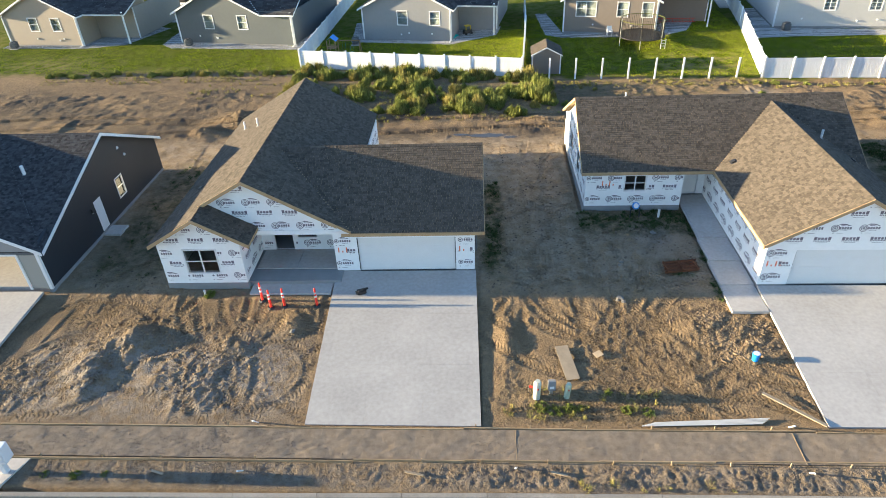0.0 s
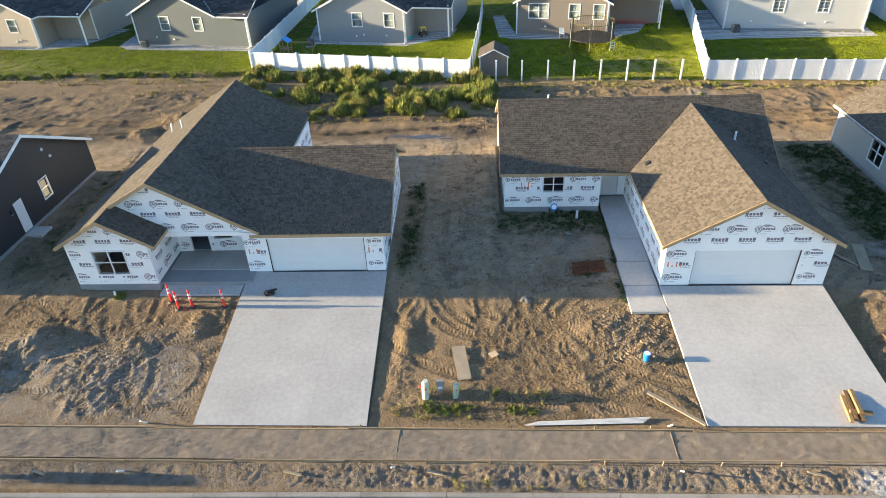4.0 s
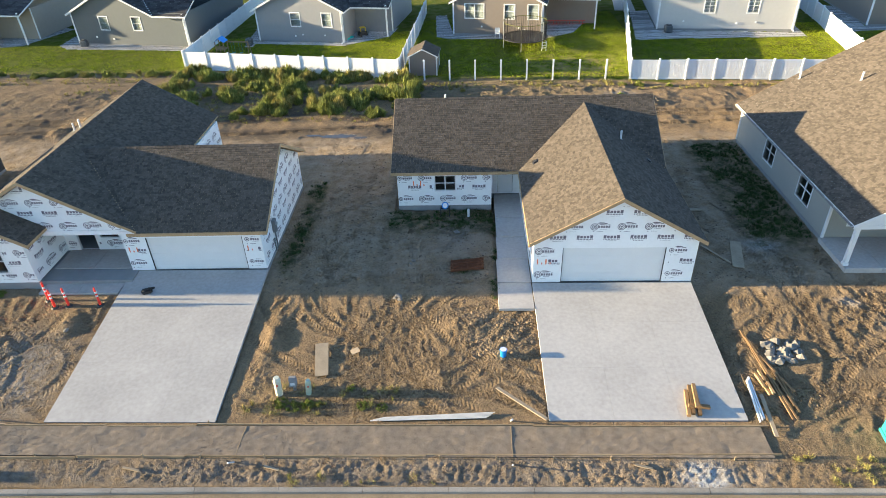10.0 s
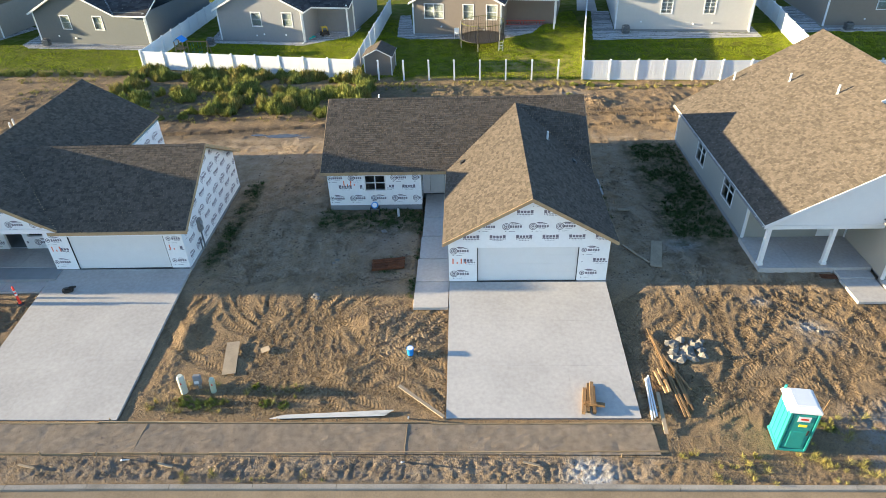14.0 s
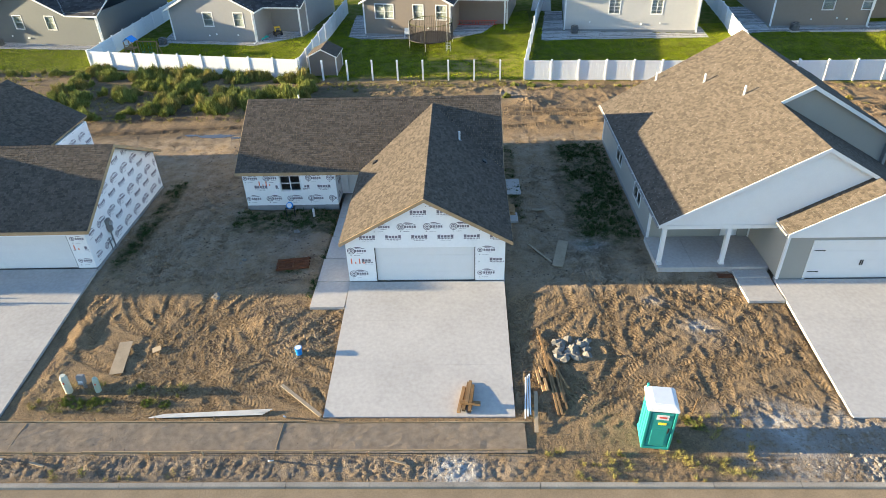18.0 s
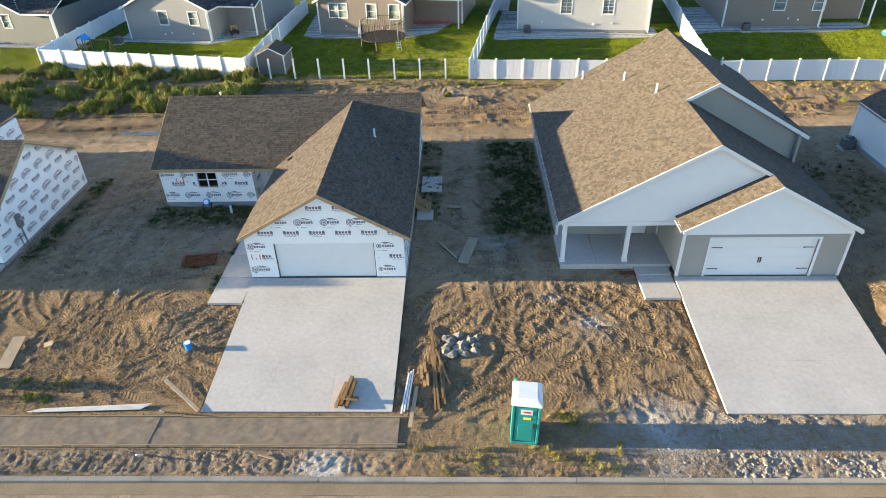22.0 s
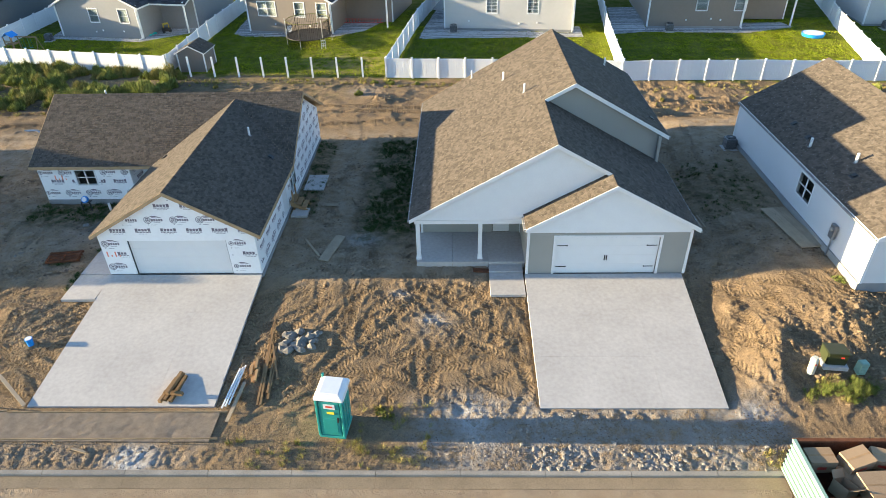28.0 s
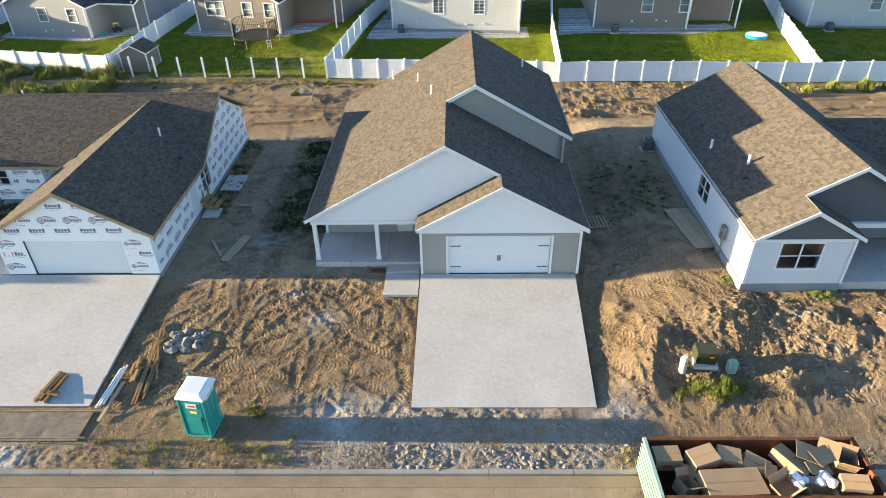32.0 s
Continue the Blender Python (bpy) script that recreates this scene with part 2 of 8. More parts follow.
def wall_bm(axis, at, depth, prof, zb, holes=()):
    """A wall with thickness: along x (axis 'x', at y) or along y (axis 'y', at x). prof: (s, top) pairs; holes: (s0, s1, z0, z1)."""
    cuts = sorted({round(s, 4) for s, _ in prof} | {round(h[i], 4) for h in holes for i in (0, 1) if prof[0][0] < h[i] < prof[-1][0]})

    def top(s):
        for (s0, z0), (s1, z1) in zip(prof, prof[1:]):
            if s0 - 1e-6 <= s <= s1 + 1e-6 and s1 > s0:
                return z0 + (z1 - z0) * (s - s0) / (s1 - s0)
        return prof[-1][1]

    def place(s, d, z):
        return (s, at + d, z) if axis == "x" else (at + d, s, z)

    bm = bmesh.new()
    for a, b in zip(cuts, cuts[1:]):
        mid = (a + b) / 2
        hs = sorted((h[2], h[3]) for h in holes if h[0] < mid < h[1])
        lo = zb
        stack = []
        for h0, h1 in hs:
            if h0 > lo:
                stack.append((lo, lo, h0, h0))
            lo = h1
        stack.append((lo, lo, top(a + 1e-5), top(b - 1e-5)))
        for za0, zb0, za1, zb1 in stack:
            if max(za1 - za0, zb1 - zb0) < 0.005:
                continue
            poly = [place(a, 0, za0), place(b, 0, zb0), place(b, 0, max(zb1, zb0 + 1e-3)), place(a, 0, max(za1, za0 + 1e-3))]
            prism(bm, poly, Vector(place(0, depth, 0)) - Vector(place(0, 0, 0)))
    bmesh.ops.remove_doubles(bm, verts=bm.verts, dist=0.0005)
    twice = {}
    for f in bm.faces:
        twice.setdefault(frozenset(v.index for v in f.verts), []).append(f)
    bmesh.ops.delete(bm, geom=[f for fs in twice.values() if len(fs) > 1 for f in fs], context="FACES_ONLY")
    return bm


def wall(parent, axis, at, depth, prof, zb, mat, holes=(), name="wall", label="", out=0, phase=0.0):
    """out: the way a wrapped wall's printed face looks, if it has one."""
    ob = part(name, wall_bm(axis, at, depth, prof, zb, holes), mat, parent, label)
    if out:
        wrap_print(ob, axis, at if out < 0 else at + depth, out, prof, zb, holes, phase)
    return ob


def blob(cx, cz, rx, rz, n=14, inner=0.0):
    """A disc or a ring, as flat faces."""
    P, F = [], []
    for i in range(n):
        a = 2 * math.pi * i / n
        P.append((cx + rx * math.cos(a), cz + rz * math.sin(a)))
        if inner:
            P.append((cx + rx * inner * math.cos(a), cz + rz * inner * math.sin(a)))
    if inner:
        F = [(2 * i, 2 * ((i + 1) % n), 2 * ((i + 1) % n) + 1, 2 * i + 1) for i in range(n)]
    else:
        F = [tuple(range(n))]
    return P, F


def bar(x, z, w, h):
    return [(x, z), (x + w, z), (x + w, z + h), (x, z + h)], [(0, 1, 2, 3)]


def word_mark():
    out = [bar(0.0, 0.12, 0.13, 0.17)] + [bar(0.165 + 0.15 * i, 0.13, 0.115, 0.13) for i in range(3)] + [bar(0.62, 0.12, 0.13, 0.17)]
    return out + [bar(0.0 + 0.07 * i, 0.045, 0.048, 0.055) for i in range(11)] + [bar(0.14 + 0.07 * i, -0.03, 0.05, 0.022) for i in range(7)]


def ring_mark():
    out = [blob(0.0, 0.13, 0.19, 0.19, 20, 0.82), blob(0.0, 0.13, 0.125, 0.125, 16, 0.72), blob(0.0, 0.13, 0.055, 0.055, 10)]
    out += [([(0.10, 0.31), (0.24, 0.37), (0.40, 0.36), (0.58, 0.30), (0.74, 0.235), (0.58, 0.262), (0.40, 0.305), (0.24, 0.31)], [(0, 1, 2, 3, 4, 5, 6, 7)])]
    out += [([(0.21, 0.285), (0.40, 0.278), (0.56, 0.248), (0.40, 0.252), (0.22, 0.255)], [(0, 1, 2, 3, 4)])]
    out += [bar(0.17 + 0.115 * i, 0.065, 0.085, 0.13) for i in range(5)]
    return out + [bar(0.27 + 0.05 * i, -0.01, 0.035, 0.022) for i in range(6)] + [bar(-0.05, -0.15, 0.05, 0.04), bar(0.12, -0.14, 0.28, 0.018)]


def wrap_print(ob, axis, at, out, prof, zb, holes, phase=0.0):
    """Rows of printed marks on house wrap, a hair proud of it, cut off at edges and openings."""
    V, F = [], []
    flat = [(prof[0][0], zb)] + list(prof) + [(prof[-1][0], zb)]
    z, row = zb + 0.32, 0
    top = max(p[1] for p in prof)
    while z < top:
        s = prof[0][0] - 0.3 + phase + (0.62 if row % 2 else 0.15)
        while s < prof[-1][0]:
            for P, faces in (word_mark() if row % 2 else ring_mark()):
                pts = [(s + p[0], z + p[1]) for p in P]
                mz = sum(p[1] for p in pts) / len(pts)
                ok = all(any(a + 0.02 < p[0] < b - 0.02 for a, b in spans(flat, p[1])) for p in pts)
                if ok and not any(h[0] - 0.1 < p[0] < h[1] + 0.1 and h[2] - 0.1 < p[1] < h[3] + 0.1 for h in holes for p in pts):
                    i = len(V)
                    V += [(p[0], at + out * 0.004, p[1]) if axis == "x" else (at + out * 0.004, p[0], p[1]) for p in pts]
                    F += [tuple(i + k for k in f) for f in faces]
            s += 1.24
        z += 0.62 if row % 2 else 0.72
        row += 1
    if V:
        raw("wrap_print", V, F, INK, ob, kind="stuff")


def lap(parent, axis, at, out, prof, zb, mat, holes=(), step=0.12, label=""):
    """Lapped boards on a wall's face, each course tilted and cut round the openings. out: -1 or 1, the way the face looks."""
    flat = [(prof[0][0], zb)] + [(s, z) for s, z in prof] + [(prof[-1][0], zb)]
    V, F = [], []
    hi = max(z for _, z in prof)
    z = zb
    while z < hi - 0.02:
        zt = min(z + step, hi)
        zm = min(z + step * 0.5, hi - 0.005)
        for a, b in spans(flat, zm):
            segs = [(a, b)]
            for h in holes:
                if h[2] < zm < h[3]:
                    nxt = []
                    for c, d in segs:
                        if h[1] <= c or h[0] >= d:
                            nxt.append((c, d))
                        else:
                            if c < h[0]:
                                nxt.append((c, h[0]))
                            if d > h[1]:
                                nxt.append((h[1], d))
                    segs = nxt
            for c, d in segs:
                i = len(V)
                for s, zz, dd in ((c, z, 0.022), (d, z, 0.022), (d, zt, 0.006), (c, zt, 0.006), (c, z, 0.0), (d, z, 0.0)):
                    V.append((s, at + out * dd, zz) if axis == "x" else (at + out * dd, s, zz))
                F += [(i, i + 1, i + 2, i + 3), (i + 4, i + 5, i + 1, i)]
        z += step
    return raw("siding", V, F, mat, parent, label, kind="stuff")


def window(parent, axis, at, out, s0, s1, z0, z1, cols=2, rows=2, trim=0.07, mat=None, blind=False):
    """A framed window with panes in its wall's opening."""
    mat = mat or WHITE

    def bx(bm, a0, a1, b0, b1, d0, d1):
        return box(bm, (a0, at + out * d0, b0), (a1, at + out * d1, b1)) if axis == "x" else box(bm, (at + out * d0, a0, b0), (at + out * d1, a1, b1))

    bm = bmesh.new()
    for a0, a1, b0, b1 in ((s0 - trim, s0, z0 - trim, z1 + trim), (s1, s1 + trim, z0 - trim, z1 + trim), (s0, s1, z1, z1 + trim), (s0, s1, z0 - trim, z0)):
        bx(bm, a0, a1, b0, b1, -0.06, 0.035)
    win = part("window", bm, mat, parent)
    if blind:
        part("blind", bx(bmesh.new(), s0, s1, z0, z1, -0.09, -0.07), BLIND, win)
    bm = bmesh.new()
    for i in range(1, cols):
        s = s0 + (s1 - s0) * i / cols
        bx(bm, s - 0.03, s + 0.03, z0, z1, -0.05, 0.01)
    for i in range(1, rows):
        z = z0 + (z1 - z0) * i / rows
        bx(bm, s0, s1, z - 0.022, z + 0.022, -0.045, 0.006)
    if cols > 1 or rows > 1:
        part("window_frame", bm, mat, win)
    else:
        bm.free()
    for i in range(cols):
        for j in range(rows):
            a0, a1 = s0 + (s1 - s0) * i / cols, s0 + (s1 - s0) * (i + 1) / cols
            b0, b1 = z0 + (z1 - z0) * j / rows, z0 + (z1 - z0) * (j + 1) / rows
            p = part("pane", bx(bmesh.new(), a0, a1, b0, b1, -0.03, -0.022), GLASS, win)
            p.visible_shadow = False
    return win


def garage_door(parent, y, x0, x1, z0, z1, mat, dressed=False, trim=0.0):
    """A sectional door of four panels in a wall that looks down the street."""
    door = part("garage_door", boxes(((x0, y + 0.05, z0), (x1, y + 0.09, z1))), mat, parent)
    h = (z1 - z0) / 4
    for i in range(4):
        b = bmesh.new()
        box(b, (x0 + 0.01, y, z0 + h * i + 0.0015), (x1 - 0.01, y + 0.045, z0 + h * (i + 1) - 0.0015))
        part("panel", b, mat, door)
    if dressed:
        for xs, sg in ((x0 + 0.08, 1), (x1 - 0.08, -1)):
            for zz in (z0 + 0.35 * h + 0.2, z1 - 0.5):
                bm = boxes(((xs, y - 0.02, zz - 0.02), (xs + sg * 0.45, y - 0.006, zz + 0.02)))
                box(bm, (xs + sg * 0.45, y - 0.02, zz - 0.035), (xs + sg * 0.5, y - 0.006, zz + 0.035))
                part("hinge_strap", bm, BLACK, door)
        xm = (x0 + x1) / 2
        for sg in (-1, 1):
            part("handle", boxes(((xm + sg * 0.05 - 0.02, y - 0.04, z0 + 0.75), (xm + sg * 0.05 + 0.02, y - 0.006, z0 + 1.05))), BLACK, door)
    if not trim:
        for xa in (x0, x1 - 0.035):
            part("door_jamb", boxes(((xa, y - 0.05, z0), (xa + 0.035, y - 0.005, z1))), BLACK, door)
    if trim:
        for a, c in (((x0 - trim, y - 0.1, z0), (x0, y + 0.05, z1 + trim)), ((x1, y - 0.1, z0), (x1 + trim, y + 0.05, z1 + trim)), ((x0, y - 0.1, z1), (x1, y + 0.05, z1 + trim))):
            part("door_trim", boxes((a, c)), WHITE, door)
    return door

# ---- ground ----
LATTICE = {}


def lattice_noise(x, y, cell, seed):
    """Smooth value noise on arrays, -1 to 1."""
    if seed not in LATTICE:
        LATTICE[seed] = np.random.RandomState(seed).rand(256, 256) * 2 - 1
    r = LATTICE[seed]
    u, v = np.asarray(x) / cell, np.asarray(y) / cell
    i, j = np.floor(u).astype(int), np.floor(v).astype(int)
    f, g = u - i, v - j
    f, g = f * f * (3 - 2 * f), g * g * (3 - 2 * g)
    i, j = i % 256, j % 256
    k, l = (i + 1) % 256, (j + 1) % 256
    return (r[i, j] * (1 - f) + r[k, j] * f) * (1 - g) + (r[i, l] * (1 - f) + r[k, l] * f) * g


def smooth(a, b, x):
    t = np.clip((np.asarray(x, dtype=float) - a) / (b - a), 0, 1)
    return t * t * (3 - 2 * t)


def band(x, a, b, soft):
    return smooth(a - soft, a + soft, x) * (1 - smooth(b - soft, b + soft, x))


def bump(x, y, cx, cy, r, h, squash=1.0, turn=0.0):
    c, s = math.cos(turn), math.sin(turn)
    u, v = (x - cx) * c + (y - cy) * s, -(x - cx) * s + (y - cy) * c
    return h * np.exp(-((u / r) ** 2 + (v / (r * squash)) ** 2))


DRIVES = [(-33.0, -22.45), (-7.15, -0.2), (13.05, 20.69), (33.66, 41.2)]


FENCE_LINE = ([-300, -17, 4, 24, 44, 72, 300], [66.71, 60.50, 57.16, 55.01, 53.36, 52.35, 52.05])


def curb_bend(x):
    """How far the curb leaves its straight line as the street bends."""
    return np.interp(x, [-60, -24, -8, 0, 12, 40, 80], [-1.0, -0.4, -0.2, -0.05, 0.04, 0.09, 0.12])


def grade(x, y):
    """The even lie of the land, without its roughness."""
    x, y = np.asarray(x, dtype=float), np.asarray(y, dtype=float)
    z = np.interp(y - curb_bend(x) * (1 - smooth(14.1, 14.9, y)), [-400, 13.78, 13.9, 15.0, 16.7, 24.5, 27, 50, 400], [-0.98, -0.98, -0.78, -0.70, -0.66, -0.16, -0.10, -0.06, -0.05])
    # the land dips to the fence and rises again to the houses behind it
    f = np.interp(x, *FENCE_LINE)
    low = np.interp(x, [-60, -17, 4, 24, 44, 110], [-0.2, -0.25, -0.42, -0.28, -0.2, -0.2])
    high = np.interp(x, [-60, -20, -3, 8, 17, 30, 60], [-0.25, -0.25, -0.1, 0.3, 0.6, 0.85, 0.85])
    z = z + (low + 0.06) * np.clip((y - 50) / np.maximum(f - 50, 0.5), 0, 1) + (high - low) * np.clip((y - f) / (67.5 - f), 0, 1) * (y > f)
    return z + 0.85 * smooth(41.9, 46.5, x) * band(y, 19.5, 44, 2.2) * 0.9


# turning circles of the machines that worked on the yards: centre, radius, a seed for where they fade
TRACKS = [(-1.5, 24.0, 6.2, 1), (8.6, 21.6, 1.5, 3), (10.2, 15.0, 5.2, 4), (12.0, 17.0, 6.6, 5), (4.4, 24.2, 2.6, 7), (9.2, 20.6, 2.3, 8),
          (30.5, 14.5, 5.4, 10), (30.5, 14.5, 6.9, 11), (27.4, 21.0, 1.4, 12), (36.0, 24.0, 7.4, 14), (-9.6, 19.4, 1.9, 17), (-9.6, 19.4, 3.2, 18), (50.0, 13.5, 4.0, 23)]
turning = random.Random(31)
for left, right, sweeps in ((-22.0, -7.6, 12), (0.0, 13.0, 12), (20.9, 33.5, 12), (41.5, 54.0, 6)):
    for k in range(sweeps):
        r = turning.choice((2.4, 4.0, 6.5, 9.0, 14.0))
        a = turning.uniform(0, 2 * math.pi)
        mx, my = turning.uniform(left, right), turning.uniform(17.2, 23.8)
        for gauge in (0.0, 1.15):
            TRACKS.append((mx + r * math.cos(a), my + r * math.sin(a), r + gauge, 40 + len(TRACKS)))
# the ways between the houses run almost straight
for x, bend in ((2.4, 70), (3.7, 70), (5.4, -60), (6.8, -60), (23.2, 90), (24.6, 90), (26.2, -80), (44.2, 60), (45.6, 60), (-19.6, -90), (-18.2, -90)):
    TRACKS.append((x + bend, 33.0, abs(bend), 40 + len(TRACKS)))


def track_field(x, y):
    """How much a wheel track marks a place, the way along it with a chevron, and the way off its middle."""
    full, part_of = x, (y > 16.4) & (y < 42.5)
    x, y = x[part_of], y[part_of]
    best, along, off = np.zeros_like(x), np.zeros_like(x), np.full_like(x, 9.0)
    for cx, cy, r, seed in TRACKS:
        far = np.hypot(x - cx, y - cy) - r
        near = np.nonzero(np.abs(far) < 0.6)[0]
        if not len(near):
            continue
        d, px, py = far[near], x[near], y[near]
        m = smooth(-0.5, 0.05, lattice_noise(px, py, 2.4, 200 + seed % 50)) * np.exp(-(d / 0.5) ** 6)
        take = m > best[near]
        at = near[take]
        best[at], off[at] = m[take], d[take]
        turn = np.arctan2(px - cx, np.abs(py - cy)) if r < 30 else (py - cy) / r
        along[at] = (turn * r + 0.7 * np.abs(d))[take]
    out = []
    for values, rest in ((best, 0.0), (along, 0.0), (off, 9.0)):
        whole = np.full_like(full, rest)
        whole[part_of] = values
        out.append(whole)
    return out


def ground_height(x, y):
    x, y = np.asarray(x, dtype=float), np.asarray(y, dtype=float)
    z = grade(x, y)
    n1, n2, n3, n4, n5 = (lattice_noise(x, y, c, s) for c, s in ((2.3, 1), (0.9, 2), (0.42, 3), (0.21, 4), (0.11, 5)))
    crumb = np.clip(0.4 + lattice_noise(x, y, 3.1, 12) + 0.6 * n2, 0.15, 1.4)
    ridge = 1 - np.abs(lattice_noise(x + 0.6 * n1, y + 0.5 * n1, 1.5, 7)) * 2
    yard = np.where(x > 21.2, band(y, 15.3, 24.3, 0.5), band(y, 17.2, 24.3, 0.5))
    verge = band(y, 14.05, 14.95, 0.12)
    back = smooth(42, 44, y) * (1 - smooth(53, 56, y))
    alley = band(y, 24.3, 42, 0.6)
    ridge2 = 1 - np.abs(lattice_noise(x + 0.3 * n2, y + 0.3 * n2, 0.7, 8)) * 2
    crag = 1 - 2 * np.abs(lattice_noise(x + 0.1 * n3, y - 0.1 * n3, 0.34, 15))
    crag2 = 1 - 2 * np.abs(lattice_noise(x - 0.05 * n4, y + 0.05 * n4, 0.19, 16))
    rough = 0.014 * n1 + 0.01 * n2 + 0.01 * np.clip(ridge, 0, 1) + crumb * (0.012 * np.clip(ridge2, 0, 1) + 0.016 * np.clip(crag, 0, 1) + 0.014 * np.clip(crag2, 0, 1) + 0.008 * n5)
    rough = rough + smooth(20, 21, x) * (0.012 * n2 + 0.012 * np.clip(crag, 0, 1))
    z = z + yard * (rough - 0.02) + verge * (0.016 * n2 + 0.012 - 0.02 * np.clip(crag, 0, 1) - 0.022 * np.clip(crag2, 0, 1) + 0.014 * n5) * (0.5 + 0.7 * smooth(-6, 2, x) - 0.6 * smooth(20, 22, x) + 0.6 * smooth(32, 33.5, x) * (1 - smooth(40, 42, x)))
    z = z + back * (0.06 * n1 + 0.03 * n2 + 0.045 * np.clip(ridge2, 0, 1) * crumb + 0.02 * n3 + 0.03 * np.clip(crag, 0, 1) * crumb) + alley * (0.03 * n1 + 0.022 * n2 + crumb * 0.018 * np.clip(crag, 0, 1) + 0.01 * n4)
    # wheel tracks that curl over the yards
    m, _, d = track_field(x, y)
    z = z + (yard + 0.8 * alley) * m * (-0.02 * np.exp(-(d / 0.2) ** 4) + 0.02 * np.exp(-((np.abs(d) - 0.29) / 0.085) ** 2) * np.clip(0.5 + n3, 0, 1.3))
    for cy in (44.5, 46.2, 47.6):
        d = np.abs(y - cy - 0.5 * np.sin(0.25 * x + cy))
        z = z + back * (-0.06 * np.exp(-(d / 0.2) ** 2) + 0.03 * np.exp(-((d - 0.4) / 0.15) ** 2)) + back * 0.007 * np.exp(-(d / 0.25) ** 2) * np.sign(np.sin(x * 24))
    # heaps
    heaps = [(-16.3, 21.4, 1.2, 0.3, 0.8, 0.3), (-17.5, 19.6, 0.9, 0.32, 1.5, 0.2), (-14.0, 19.4, 2.2, 0.1, 0.6, -0.4), (-11.6, 20.6, 1.3, 0.1, 1.0, 0.0), (-9.0, 22.6, 0.6, 0.16, 1.2, 0.0),
             (9.6, 22.0, 1.2, 0.14, 0.7, 0.2), (11.6, 21.2, 0.8, 0.12, 1.3, 0.0), (1.0, 21.6, 0.4, 0.14, 2.6, 0.0), (8.4, 19.4, 0.7, 0.06, 1.6, 0.3),
             (43.9, 20.2, 1.3, 0.42, 1.1, 0.5), (43.3, 19.0, 0.9, 0.22, 1.2, 0.0), (45.7, 18.7, 1.1, 0.42, 0.9, 0.0), (47.6, 20.9, 1.5, 0.5, 0.8, 0.2), (49.2, 18.2, 1.2, 0.55, 0.8, 0.3), (51.5, 19.8, 1.9, 0.6, 0.8, 0.0), (54.5, 19.2, 2.2, 0.75, 0.8, 0.1), (43.4, 18.2, 0.8, 0.26, 1.2, 0.0), (43.0, 22.2, 0.7, 0.22, 1.0, 0.0),
             (-19.3, 46.8, 1.6, 0.7, 0.8, 0.0), (-21.5, 44.5, 1.3, 0.3, 0.8, 0.0), (24.5, 49.0, 1.5, 0.25, 0.6, 0.0), (44.5, 45.0, 1.8, 0.35, 0.7, 0.3), (-31, 47, 2.5, 0.3, 0.6, 0.2)]
    keep = np.ones_like(z)
    for a, b in DRIVES:
        keep = keep * (1 - band(x, a - 0.15, b + 0.15, 0.12))
    heap = sum(bump(x, y, *h) for h in heaps)
    z = z + heap * keep * (1 + 0.22 * n2 + 0.14 * n3) + keep * np.clip(heap * 3, 0, 1) * (0.05 * np.clip(ridge2, 0, 1) + 0.045 * np.clip(crag, 0, 1) + 0.03 * np.clip(crag2, 0, 1) - 0.03)
    z = z + 0.045 * band(x, 33.2, 41.8, 0.5) * band(y, 15.9, 16.8, 0.25) * (1 + 0.8 * n3)
    # beds under slabs, walks and floors
    for a, b in DRIVES:
        m = band(x, a, b, 0.06) * band(y, 16.86, 27, 0.08)
        z = z * (1 - m) + (np.interp(y, [16.7, 24.9], [-0.72, -0.10]) - 0.06) * m
    floors = [(-16.0, -0.6, 25.1, 35.5, -0.3), (-16.0, -7.0, 25.1, 40.4, -0.3), (5.6, 20.6, 32.5, 41.3, -0.3), (13.1, 20.6, 25.0, 33, -0.3), (28.6, 41.4, 26.0, 41.2, -0.3), (-40, -22.2, 24.7, 38.8, -0.3), (48.7, 60, 23.0, 38.6, 0.5),
              (11.3, 13.1, 23.25, 33, -0.2), (31.9, 33.8, 23.3, 27, -0.2), (-12.2, -7.0, 24.5, 29, -0.2), (-80, 21.5, 15.1, 16.6, -0.68)]
    for a, b, c, d, h in floors:
        m = band(x, a, b, 0.05) * band(y, c, d, 0.05)
        z = z * (1 - m) + h * m
    m = band(y, -5, 13.75, 0.05)
    return z * (1 - m) + (-0.99 + 0.01 * n2) * m


def spread(far, *runs):
    """Even steps in each run (from, to, step), widening steps outside."""
    inner = np.concatenate([np.arange(a, b, s) for a, b, s in runs])

    def fan(d):
        out, p = [], 0.0
        while p < far:
            d *= 1.22
            p += d
            out.append(p)
        return np.array(out)
    return np.concatenate([inner[0] - fan(runs[0][2])[::-1], inner, inner[-1] + fan(runs[-1][2])])


